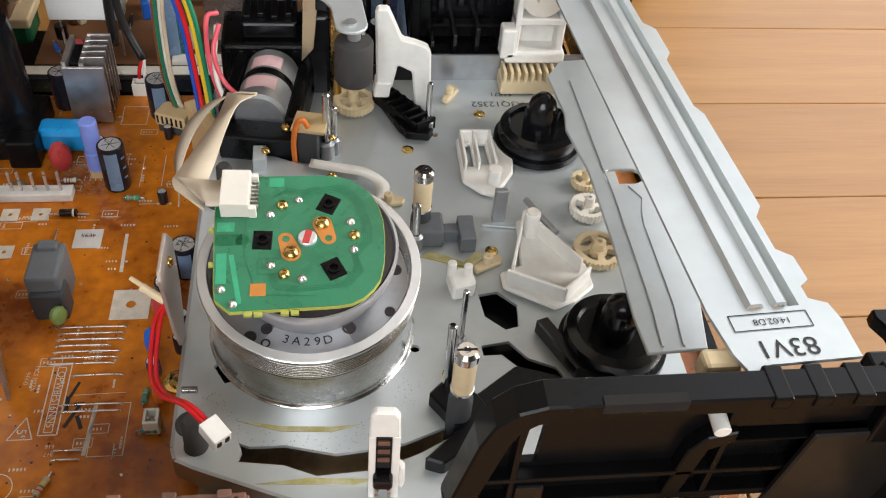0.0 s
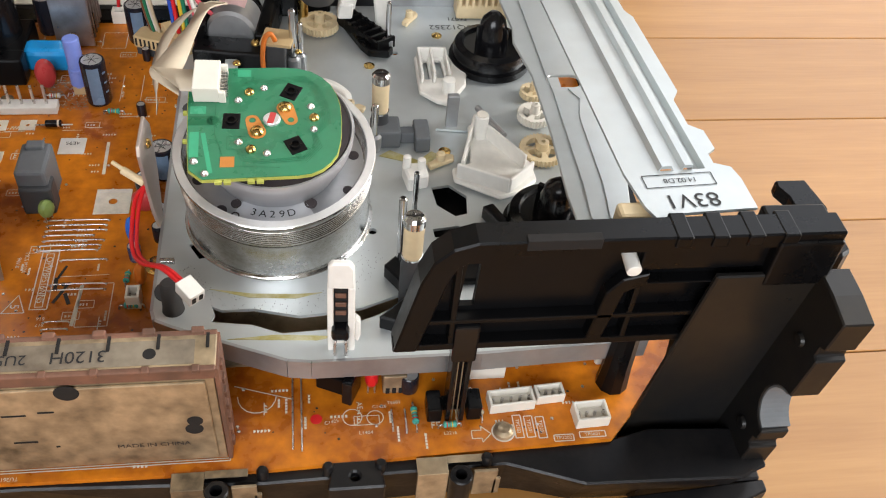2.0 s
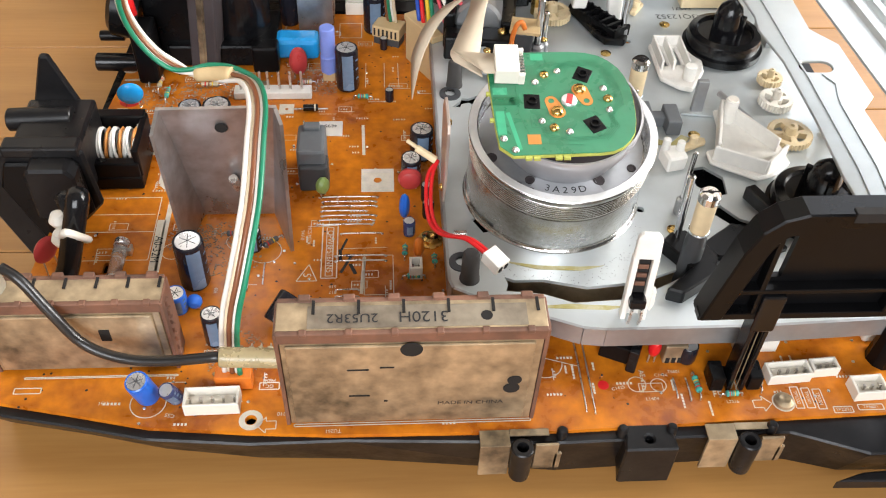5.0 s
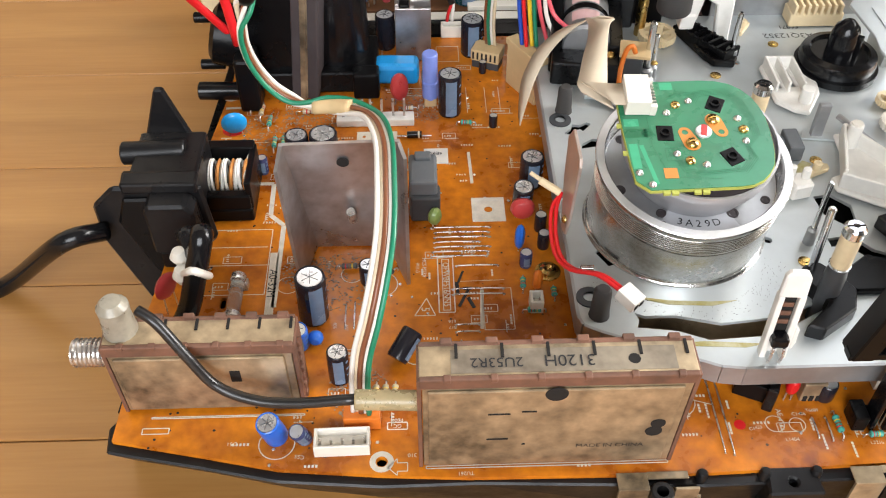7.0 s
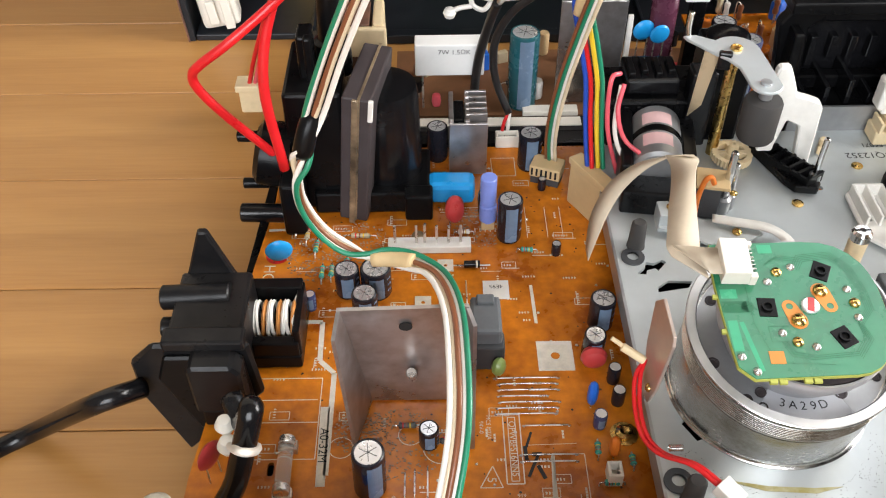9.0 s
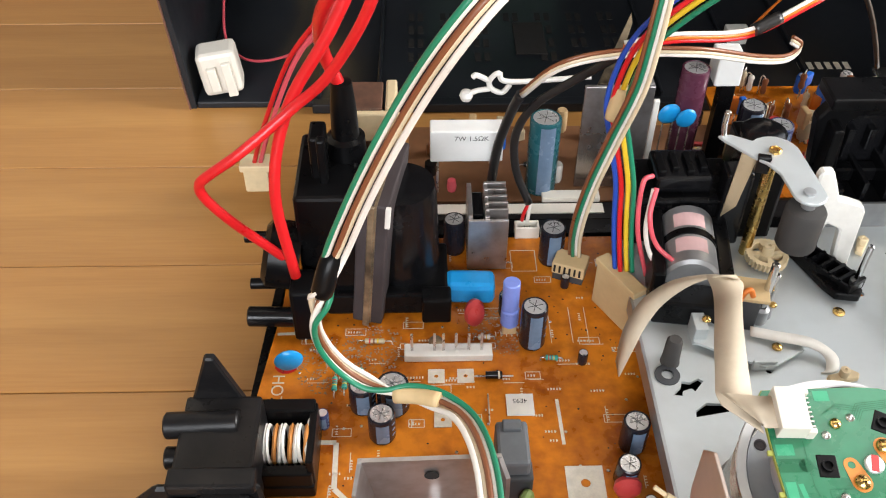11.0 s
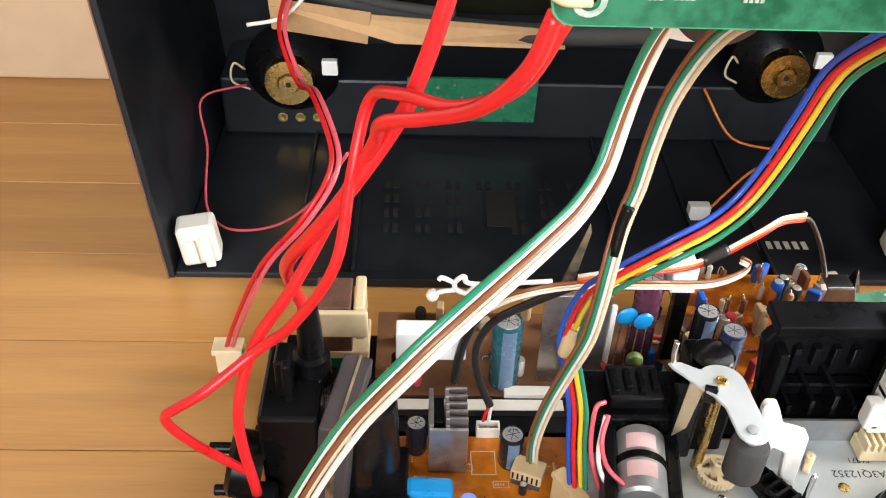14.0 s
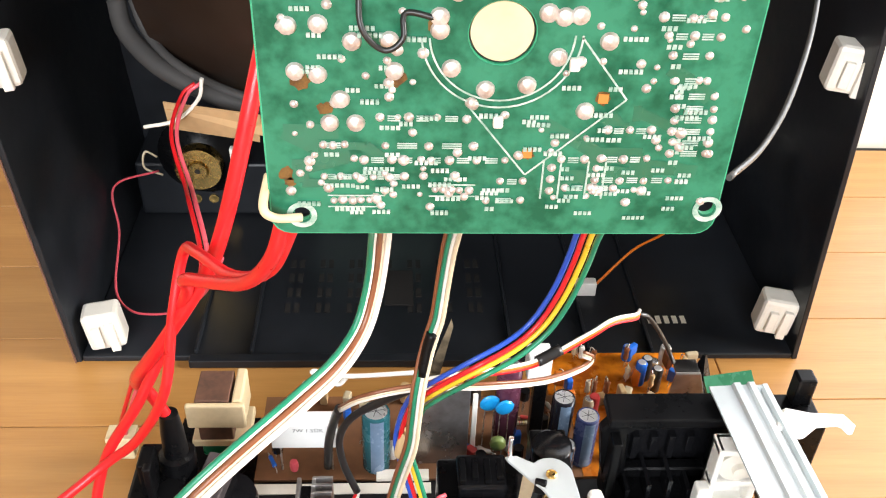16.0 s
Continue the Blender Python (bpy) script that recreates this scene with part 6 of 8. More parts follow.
capacitor(-.0715, .1005, .0048, .0200, "tall black electrolytic capacitor beside a lilac one")
capacitor(-.0989, .1510, .0044, .0170, "dark brown electrolytic capacitor by the ribbed heatsink", CAP_SLEEVE, stripe=False)
capacitor(-.0600, .1445, .0050, .0180, "black electrolytic capacitor near the rear edge")
capacitor(-.0800, .1150, .0030, .0110, "small black electrolytic capacitor")
capacitor(-.0540, .0905, .0018, .0060, "tiny black electrolytic capacitor", stripe=False)
capacitor(-.0560, .1290, .0017, .0060, "tiny black electrolytic capacitor", stripe=False)
capacitor(-.0420, .0545, .0045, .0140, "black electrolytic capacitor by the deck edge")
capacitor(-.0465, .0415, .0038, .0120, "black electrolytic capacitor by the deck edge", rx=8)
capacitor(-.0410, .0290, .0022, .0080, "small black electrolytic capacitor by the deck edge", stripe=False)
capacitor(-.0408, .0200, .0022, .0075, "small black electrolytic capacitor by the deck edge", stripe=False)
capacitor(-.0480, .0110, .0022, .0070, "small dark blue electrolytic capacitor by the deck edge", CAP_BLUE)
capacitor(.0395, -.0480, .0030, .0075, "small dark electrolytic capacitor under the deck edge", stripe=False)
capacitor(.0520, -.0380, .0030, .0075, "small dark electrolytic capacitor under the deck", stripe=False)
capacitor(-.0600, .1900, .0066, .0380, "large teal electrolytic capacitor with a pale stripe", CAP_TEAL)
capacitor(.0030, .2050, .0060, .0520, "tall maroon electrolytic capacitor on the rear board", CAP_PURPLE, stripe=False)
capacitor(.0290, .1990, .0055, .0370, "black electrolytic capacitor with a silver top on the rear board")
capacitor(.0400, .1920, .0055, .0320, "dark blue electrolytic capacitor on the rear board", CAP_BLUE)
capacitor(.0300, .1850, .0045, .0200, "black electrolytic capacitor on the rear board")


def disc_cap(x, y, z, r, label, col, rz=0.0, thick=.0016, tall=1.0):
    c = thing("ceramic_capacitor", label, "capacitor", (x, y, 0), rz, group="film and ceramic capacitors")
    pts = [(0, -thick), (r * .5, -thick * .95), (r * .85, -thick * .6), (r, 0), (r * .85, thick * .6), (r * .5, thick * .95), (0, thick)]
    part("body", lathe(pts, 28, m=Matrix.Translation((0, 0, z)) @ Matrix.Diagonal((1, 1, tall, 1)) @ Matrix.Rotation(radians(90), 4, "X")), PAINT[col], c)
    for s in (-1, 1):
        part("lead", rod((s * r * .5, 0, 0), (s * r * .45, 0, z - r * tall * .6), .0003, 6), SOLDER, c)
    return c


disc_cap(-.1595, .0885, .0058, .0052, "sky-blue ceramic disc capacitor beside red ink", "skyblue", 12)
disc_cap(-.1195, -.0225, .0035, .0026, "small blue tantalum bead capacitor", "bluecap", 0, .0022)
disc_cap(-.0925, .1090, .0075, .0040, "dull red dipped film capacitor", "redcap", 20, .0030, 1.7)
disc_cap(-.0470, .0355, .0050, .0046, "dull red dipped film capacitor", "redcap", 0, .0030)
disc_cap(-.0495, .0195, .0060, .0026, "deep blue flat dipped capacitor standing upright", "bluecap", 75, .0018, 2.2)
disc_cap(-.0450, .0000, .0045, .0026, "orange dipped capacitor standing upright", "orange", 80, .0018, 1.7)
disc_cap(0.0279, -0.0488, .0075, .0021, "bright red tantalum capacitor under the deck edge", "red", 0, .0018, 2.0)
disc_cap(-.0795, .0315, .0055, .0030, "olive green dipped capacitor", "lime", 60, .0022, 1.2)
disc_cap(-.0080, .1830, .0080, .0050, "blue ceramic disc capacitor on the rear board", "skyblue", 10)
disc_cap(-.0060, .2000, .0320, .0050, "blue ceramic disc capacitor on the rear board", "skyblue", 10)
disc_cap(.0010, .1980, .0310, .0046, "blue ceramic disc capacitor on the rear board", "skyblue", 10)
disc_cap(-.0020, .1900, .0150, .0040, "olive dipped capacitor on the rear board", "lime", 0, .003)
disc_cap(-.1560, -.0230, .0065, .0055, "milky white disc varistor behind the modulator box", "white", 20)
disc_cap(-.1760, -.0220, .0065, .0055, "milky white disc varistor at the board edge", "white", -10)
disc_cap(-.1690, -.0060, .0120, .0050, "red dipped varistor behind the mains lead", "redcap", 60)
fc = thing("film_capacitor", "sky-blue boxed film capacitor lying across the board", "capacitor", (-.0935, .1240, 0), rz=-2)
part("body", box(-.0095, .0095, -.0050, .0050, .0010, .0110, .0022), PAINT["skyblue"], fc)
fl2 = thing("film_capacitor", "tall lilac dipped film capacitor standing upright", "capacitor", (-.0795, .1075, 0))
bm = rod((0, 0, .0030), (0, 0, .0250), .0032, 20)
rod((0, -.0006, .0040), (0, -.0006, .0120), .0034, 20, bm)
part("body", bm, PAINT["lilac"], fl2)
part("foot", box(-.0026, .0026, -.0030, .0010, .0001, .0050, .0004), PAINT["tan"], fl2)


def resistor(x0, y0, x1, y1, label, col="resistor", r=.0010, z=.0016, bands=("red", "brown", "yellow")):
    c = thing("resistor", label, "resistor", ((x0 + x1) / 2, (y0 + y1) / 2, 0), math.degrees(math.atan2(y1 - y0, x1 - x0)), group="small resistors")
    l = math.hypot(x1 - x0, y1 - y0) / 2
    b = l * .55
    part("body", lathe([(0, -b), (r * .9, -b), (r * 1.12, -b * .8), (r * .9, -b * .55), (r * .9, b * .55), (r * 1.12, b * .8), (r * .9, b), (0, b)], 14, m=pose(0, 0, z, 0, 90, 0)), PAINT[col], c)
    for k, col2 in enumerate(bands):
        zc = (-.5 + .42 * k) * b
        part("band", lathe([(r * .93, zc - b * .08), (r * 1.0, zc), (r * .93, zc + b * .08)], 14, m=pose(0, 0, z, 0, 90, 0)), PAINT[col2], c)
    for s in (-1, 1):
        part("lead", tube([(s * b, 0, z), (s * l * .92, 0, z), (s * l, 0, -.0002)], .00028, 6, steps=3), SOLDER, c)
    return c


for a in ((.0405, -.0640, .0400, -.0540, "teal"), (.0470, -.0630, .0540, -.0628, "teal"), (-.0500, -.0020, -.0495, .0050, "teal"), (-.0510, -.0110, -.0430, -.0108, "teal"), (-.0395, -.0060, -.0395, .0000, "teal"),
          (-.1545, .1120, -.1550, .1010, "resistor"), (-.1500, .1080, -.1505, .0970, "resistor"), (-.1460, .1000, -.1465, .0900, "teal"), (-.1430, .0860, -.1430, .0760, "teal"), (-.1395, .0860, -.1395, .0770, "teal"), (-.1360, .1010, -.1230, .1005, "resistor"), (-.1340, .0900, -.1340, .0800, "teal"),
          (-.0930, .1020, -.0850, .1022, "white"), (-.0690, .0920, -.0610, .0915, "teal"), (-.1010, .0030, -.0930, .0100, "grey"), (-.1150, .0110, -.1050, .0112, "grey"), (.0605, -.0620, .0600, -.0520, "resistor"),
          (-.1000, -.0470, -.0995, -.0390, "resistor"), (-.0970, -.0470, -.0965, -.0390, "resistor"), (-.0940, -.0470, -.0935, -.0390, "resistor"), (-.0760, -.0330, -.0720, -.0230, "resistor"),
          (.0090, .2150, .0180, .2155, "resistor"), (.0150, .1900, .0152, .2000, "teal"), (.0600, .2000, .0700, .2010, "resistor"), (.0560, .2100, .0660, .2110, "redcap"), (.0720, .1950, .0730, .2050, "resistor"), (.0520, .1900, .0600, .1920, "orange"), (.0640, .2200, .0740, .2190, "resistor")):
    resistor(*a[:4], {"teal": "small blue-green axial inductor with colour bands", "resistor": "small beige resistor with colour bands"}.get(a[4], "small axial part with colour bands"), a[4])
dd = thing("diode", "black glass diode lying on the board", "diode", (-.0865, .0841, 0))
part("body", rod((-.0030, 0, .0016), (.0030, 0, .0016), .0014, 14), BLACK_GLOSS, dd)
part("band", rod((.0014, 0, .0016), (.0022, 0, .0016), .00145, 14), SILK, dd)
part("lead", rod((-.0070, 0, .0010), (.0070, 0, .0010), .0003, 6), SOLDER, dd)


# ---- connectors ----
def header(x0, x1, y0, y1, h, pins, label, mat=WHITE, rz=0.0, pin_h=None, group="board connectors"):
    c = thing("connector", label, "connector", ((x0 + x1) / 2, (y0 + y1) / 2, 0), rz, group=group)
    w, d = (x1 - x0) / 2, (y1 - y0) / 2
    part("housing", prism([(-w, -d), (w, -d), (w, d), (-w, d)], .0001, h, .0002, holes=[[(-w + .0009, -d + .0008), (w - .0009, -d + .0008), (w - .0009, d - .0008), (-w + .0009, d - .0008)]]), mat, c)
    part("floor_block", box(-w + .0008, w - .0008, -d + .0007, d - .0007, .0002, h * .35), mat, c)
    for i in range(pins):
        x = -w + (i + .5) * 2 * w / pins
        part("pin", box(x - .00035, x + .00035, -.00035, .00035, 0, pin_h or h * .8), SOLDER, c)
    return c


header(-.1175, -.1010, -.0650, -.0580, .0052, 5, "white five-pin connector at the board's front edge", rz=1)
header(.0630, .0772, -.0588, -.0528, .0044, 5, "white five-pin connector near the front edge", rz=4)
header(.0780, .0870, -.0565, -.0515, .0040, 4, "white four-pin connector near the front edge", rz=4)
header(.0885, .0990, -.0660, -.0590, .0046, 4, "white four-pin connector at the board corner", rz=3)
header(.0560, .0700, -.0460, -.0380, .0130, 4, "cream connector under the deck edge", WHITE)
header(-.0735, -.0635, .1570, .1620, .0060, 4, "white four-pin connector at the rear edge")
header(-.0485, -.0440, -.0115, -.0060, .0060, 2, "small white two-pin connector by the deck", WHITE)
p5 = thing("pin_header", "white power header with tall bare pins", "connector", (-.1025, .0946, 0))
part("base", box(-.0160, .0160, -.0030, .0030, .0001, .0035, .0004), WHITE_PURE, p5)
for x in (-.0132, -.0050, -.0018, .0028, .0074, .0120):
    part("pin", box(x - .0005, x + .0005, -.0005, .0005, .0030, .0120, .0002), SOLDER, p5)
oc = thing("cable_connector", "orange plug with a row of wires at the front edge", "connector", (-.1035, -.0535, 0))
part("housing", box(-.0056, .0056, -.0025, .0025, .0001, .0060, .0004), PAINT["orange"], oc)
tc = thing("cable_connector", "tan six-way plug on the board", "connector", (-.0535, .1350, 0), rz=-22)
part("housing", box(-.0065, .0065, -.0045, .0045, .0040, .0095, .0005), TAN, tc)
for i in range(6):
    part("slot", box(-.0056 + .0020 * i, -.0048 + .0020 * i, -.0047, -.0030, .0050, .0085), DARKHOLE, tc)
part("header", box(-.0060, .0060, -.0035, .0035, .0001, .0040), DARKGREY, tc)
tc2 = thing("upright_connector", "tall tan plastic connector beside the deck", "connector", (-.0390, .1140, 0), rz=-60)
part("housing", box(-.0105, .0105, -.0026, .0026, .0001, .0220, .0006), TAN, tc2)
part("lip", box(-.0112, .0112, -.0030, .0030, .0195, .0225, .0004), TAN, tc2)

# ---- larger board parts ----
gx = thing("transformer_block", "dark grey plastic pulse transformer block", "transformer", (-.0835, .0440, 0))
part("body", box(-.0052, .0052, -.0080, .0085, .0001, .0180, .0012), GREYPLASTIC, gx)
part("cover", box(-.0048, .0062, -.0098, -.0020, .0001, .0120, .0010), DARKGREY, gx)
part("top_tab", box(-.0030, .0030, .0040, .0080, .0175, .0195, .0005), GREYPLASTIC, gx)
lf = thing("line_filter", "mains filter choke wound with copper and white thread", "choke", (-.1570, .0500, 0))
part("bobbin", box(-.0110, .0110, -.0135, .0125, .0001, .0060, .0008), BLACK, lf)
for s in (-1, 1):
    part("cheek", box(s * .0100 - .0012, s * .0100 + .0012, -.0120, .0110, .0050, .0175, .0006), BLACK, lf)
part("core_bar", box(-.0105, .0105, .0070, .0120, .0050, .0185, .0006), BLACK, lf)
part("core_bar", box(-.0105, .0105, -.0130, -.0090, .0050, .0120, .0006), BLACK, lf)
for i in range(11):
    x = -.0085 + i * .00165
    part("winding", lathe([(.0060, -.0007), (.0068, 0), (.0060, .0007)], 24, m=Matrix.Translation((x, -.0010, .0115)) @ Matrix.Rotation(radians(90 + (4 if i % 3 else -5)), 4, "Y")), (WHITE_PURE if i % 3 != 1 else COPPER), lf)
part("end_wrap", box(.0080, .0098, -.0075, .0055, .0040, .0170, .0012), WHITE_PURE, lf)
fz = thing("fuse", "glass fuse in metal clips on the board", "fuse", (-.1475, -.0050, 0), rz=90)
part("glass", rod((-.0080, 0, .0045), (.0080, 0, .0045), .0024, 18), material("glass_tube", (.8, .82, .8), .08, vary=.05, scale=60, trans=.9, bump=0), fz)
for s in (-1, 1):
    part("end_cap", rod((s * .0072, 0, .0045), (s * .0100, 0, .0045), .0027, 18), SOLDER, fz)
    part("clip", box(s * .0085 - .0018, s * .0085 + .0018, -.0030, .0030, .0001, .0030, .0003), SOLDER, fz)
sc1 = thing("board_screw", "steel cross-head screw holding the board", "screw", (.0664, -.0656, .0002))
part("head", lathe([(.0032, 0), (.0030, .0010), (.0018, .0018), (.0006, .0014), (0, .0012)], 20), STEEL_DIRTY, sc1)
sc2 = thing("board_screw", "brass-coloured screw on a washer by the deck", "screw", (-.0405, .0074, .0002))
part("washer", lathe([(.0045, 0), (.0045, .0005), (.0028, .0006)], 22), BRASS, sc2)
part("head", lathe([(.0030, .0005), (.0028, .0016), (.0016, .0022), (.0005, .0018), (0, .0016)], 20), BRASS, sc2)
sc3 = thing("board_screw", "dark screw by the white power header", "screw", (-.1070, .1010, .0002))
part("head", lathe([(.0026, 0), (.0024, .0012), (.0012, .0016), (0, .0014)], 18), STEEL_DIRTY, sc3)
sn = thing("photo_sensor", "black optical sensor block under the deck edge", "sensor", (.0185, -.0455, 0), rz=-25)
part("body", box(-.0065, .0040, -.0035, .0035, .0001, .0075, .0005), BLACK, sn)
part("tower", box(.0030, .0062, -.0062, .0020, .0001, .0105, .0005), BLACK_GLOSS, sn)
tcn = thing("tuning_can", "small square metal tuning coil can", "coil can", (.0350, -.0460, 0))
part("can", box(-.0036, .0036, -.0036, .0036, .0001, .0085, .0005), STEEL_DIRTY, tcn)
part("core", lathe([(.0026, .0080), (.0026, .0086), (.0018, .0087), (0, .0078)], 18), DARKHOLE, tcn)
for k in range(3):
    part("slot", box(-.0028 + .0020 * k, -.0016 + .0020 * k, -.0039, -.0035, .0005, .0028), DARKHOLE, tcn)
bx = thing("white_box_part", "small worn white part at the board corner", "component", (.1040, -.0380, 0))
part("body", box(-.0040, .0040, -.0050, .0050, .0001, .0080, .0010), WHITE, bx)

# ---- power lead clamp ----
ac = thing("mains_lead_clamp", "black plastic clamp block for the power lead", "lead clamp")
bm = upright([(-.1865, .0190), (-.1775, .0455), (-.1745, .0455), (-.1660, .0190), (-.1650, -.0100), (-.1850, -.0220)], .0560, .0590, .0006)
part("pointed_wing", bm, BLACK_DUSTY, ac)
bm = upright([(-.1960, .0240), (-.1880, .0320), (-.1580, .0320), (-.1560, .0080), (-.1860, -.0240), (-.1960, .0080)], .0200, .0225, .0010)
part("front_wing", bm, BLACK_DUSTY, ac)
part("neck", box(-.1860, -.1620, .0220, .0570, .0040, .0270, .0012), BLACK_DUSTY, ac)
part("front_block", prism([(-.1765, .0085), (-.1765, .0290), (-.1745, .0305), (-.1625, .0305), (-.1600, .0270), (-.1600, .0085)], -.0205, -.0120, .0010, m=Matrix(((1, 0, 0, 0), (0, 0, -1, 0), (0, 1, 0, 0), (0, 0, 0, 1)))), BLACK_DUSTY, ac)
part("raised_border", upright([(-.1880, .0180), (-.1845, .0285), (-.1600, .0285), (-.1590, .0060), (-.1780, -.0110)], .0180, .0201, .0008), BLACK, ac)
part("top_rib", box(-.1845, -.1590, .0190, .0260, .0300, .0345, .0010), BLACK_DUSTY, ac)
part("front_boss", box(-.1750, -.1650, .0125, .0195, .0010, .0090, .0008), BLACK, ac)
part("roller_bar", rod((-.1910, .0470, .0250), (-.1680, .0470, .0260), .0042, 20), BLACK_DUSTY, ac)
part("roller_bar", rod((-.1910, .0400, .0180), (-.1730, .0400, .0180), .0036, 20), BLACK_DUSTY, ac)
pl2 = thing("power_lead", "black power lead running off across the floor", "power lead")
part("outer_lead", tube([(-0.1931, 0.0180, 0.0147), (-0.2057, 0.0100, 0.0169), (-0.2418, 0.0269, -0.0215), (-0.2648, 0.0130, -0.0225), (-0.2975, -0.0076, -0.0225)], .0034, 14), BLACK_GLOSS, pl2)
part("inner_lead", tube([(-.1620, .0060, .0250), (-.1575, -.0020, .0230), (-0.1527, -0.0060, 0.0360), (-0.1564, -0.0120, 0.0226), (-0.1601, -0.0160, 0.0111), (-.1660, -.0200, .0020)], .0036, 14), BLACK_GLOSS, pl2)
part("flat_lead", tube([(-0.1326, -0.0120, -0.0349), (-0.1289, -0.0140, -0.0543), (-.1620, -.0210, .0020)], .0022, 10), CREAM, pl2)
zt = thing("beaded_cable_tie", "white beaded cable tie round the power lead", "cable tie")
bm = lathe([(0, -.0032), (.0020, -.0026), (.0032, 0), (.0020, .0026), (0, .0032)], 20, None, Matrix.Translation((-0.1632, -0.0020, 0.0219)))
lathe([(0, -.0034), (.0022, -.0028), (.0034, 0), (.0022, .0028), (0, .0034)], 20, bm, Matrix.Translation((-0.1624, -0.0060, 0.0172)))
tube([(-0.1624, -0.0060, 0.0172), (-0.1549, -0.0180, 0.0316), (-0.1524, -0.0140, 0.0255), (-0.1540, -0.0060, 0.0164), (-0.1586, -0.0040, 0.0151)], .0013, 8, bm)
part("tie", bm, WHITE, zt)

# ---- flyback transformer ----
fb = thing("flyback_transformer", "large black flyback transformer with a ferrite core", "transformer")
part("coil_case", lathe([(0, .004), (.0135, .004), (.0140, .010), (.0130, .046), (.0122, .050), (.0060, .0510), (0, .0510)], 44, m=Matrix.Translation((-.1190, .1330, 0))), BLACK_GLOSS, fb)
part("base", box(-.1480, -.1020, .1150, .1440, .0005, .0110, .0012), BLACK, fb)
part("mount_ear", box(-.1120, -.1010, .1100, .1180, .0005, .0130, .0010), BLACK, fb)
m = Matrix.Translation((-.1280, .1140, .030)) @ Matrix.Rotation(radians(5), 4, "Y") @ Matrix.Rotation(radians(-10), 4, "Z")
part("ferrite_core", box(-.0072, .0040, -.0040, .0340, -.0290, .0290, .0008, m=m), MAGNET, fb, "dark grey ferrite core")
part("core_clip", box(-.0032, -.0008, -.0052, -.0039, -.0300, .0290, .0005, m=m), STEEL_DIRTY, fb, "steel core clip")
part("core_gap", box(-.0012, -.0002, -.0044, .0342, -.0285, .0294, m=m), STEEL_DIRTY, fb)
part("white_tag", box(.0028, .0046, -.0046, -.0030, .0200, .0290, .0003, m=m), WHITE_PURE, fb)
part("bleeder_case", box(-.1560, -.1340, .1180, .1560, .0010, .0560, .0015), BLACK, fb)
part("hv_fin", box(-.1500, -.1445, .1290, .1400, .0550, .0730, .0010), BLACK, fb)
part("hv_fin", box(-.1470, -.1440, .1260, .1300, .0500, .0740, .0008), BLACK, fb)
part("hv_tower", lathe([(0, .050), (.0075, .050), (.0070, .0630), (.0050, .0640), (.0046, .0760), (.0036, .0860), (0, .0870)], 26, m=Matrix.Translation((-.1385, .1440, 0))), BLACK, fb, "rubber-booted high voltage outlet")
part("focus_block", lathe([(0, 0), (.0130, 0), (.0130, .0110), (.0100, .0130), (0, .0130)], 12, m=pose(-.1570, .1230, .0240, 0, -78, 0)), BLACK, fb)
for y, z in ((.1240, .0330), (.1200, .0130)):
    part("adjuster", rod((-.1660, y, z), (-.1760, y, z), .0022, 12), BLACK, fb)
part("side_stub", rod((-.1500, .1070, .0080), (-.1760, .1080, .0080), .0038, 20), BLACK_GLOSS, fb)
part("side_lug", box(-.1590, -.1500, .1020, .1150, .0005, .0260, .0015), BLACK, fb)

# ribbed heatsink
rh = thing("ribbed_heatsink", "ribbed aluminium heatsink reflecting a blue capacitor", "heatsink", (-.0862, .1400, 0))
part("face", box(-.0078, .0078, -.0012, .0000, .0005, .0265, .0003), HEATSINK, rh)
part("spine", box(-.0078, -.0060, .0000, .0200, .0005, .0280, .0003), HEATSINK, rh)
for k in range(5):
    part("fin", box(-.0010, .0078, .0030 + .0040 * k, .0042 + .0040 * k, .0020, .0285, .0002), HEATSINK, rh)
part("web", box(-.0012, .0004, .0000, .0200, .0020, .0280), HEATSINK, rh)
part("package", box(-.0060, -.0016, .0040, .0180, .0020, .0250, .0006), BLACK_GLOSS, rh, "black transistor package")

# ---- rear board parts ----
tf = thing("mains_transformer", "small laminated transformer with a cream bobbin on its coil", "transformer", (-.1330, .2060, 0))
part("core", box(-.0110, .0050, -.0104, .0100, .0120, .0390, .0006), TIN_BROWN, tf)
part("bobbin", box(-.0150, .0125, -.0110, .0115, .0085, .0130, .0008), CREAM, tf)
part("bobbin_wall", box(.0062, .0110, -.0104, .0115, .0200, .0392, .0010), CREAM, tf)
part("bobbin_wall", box(-.0150, .0125, -.0135, -.0105, .0240, .0385, .0010), CREAM, tf)
part("winding", box(-.0115, .0115, -.0090, .0095, -.0010, .0095, .0020), GREEN_DARK, tf)
ce = thing("cement_resistor", "white ceramic power resistor with printed marks", "resistor", (-.0930, .1880, 0))
part("body", box(-.0152, .0152, -.0045, .0045, .0200, .0355, .0006), CERAMIC, ce)
letters("7W 1.5ΩK", .0032, INK, ce, (.0020, -.00465, .0320), 0, 90)
for x in (-.0120, .0120):
    part("lead", rod((x, 0, .0000), (x, 0, .0200), .0005, 6), SOLDER, ce)
h2 = thing("sheet_heatsink", "upright dark grey sheet heatsink on the rear board", "heatsink")
part("sheet", box(-.0450, -.0165, .1905, .1925, .0000, .0520, .0004), HEATSINK, h2)
part("wing", box(-.0185, -.0165, .1925, .2050, .0000, .0520, .0004), HEATSINK, h2)
wsp = thing("white_spacer", "white plastic spacer strip standing by the heatsink", "spacer", (-.0135, .1960, 0))
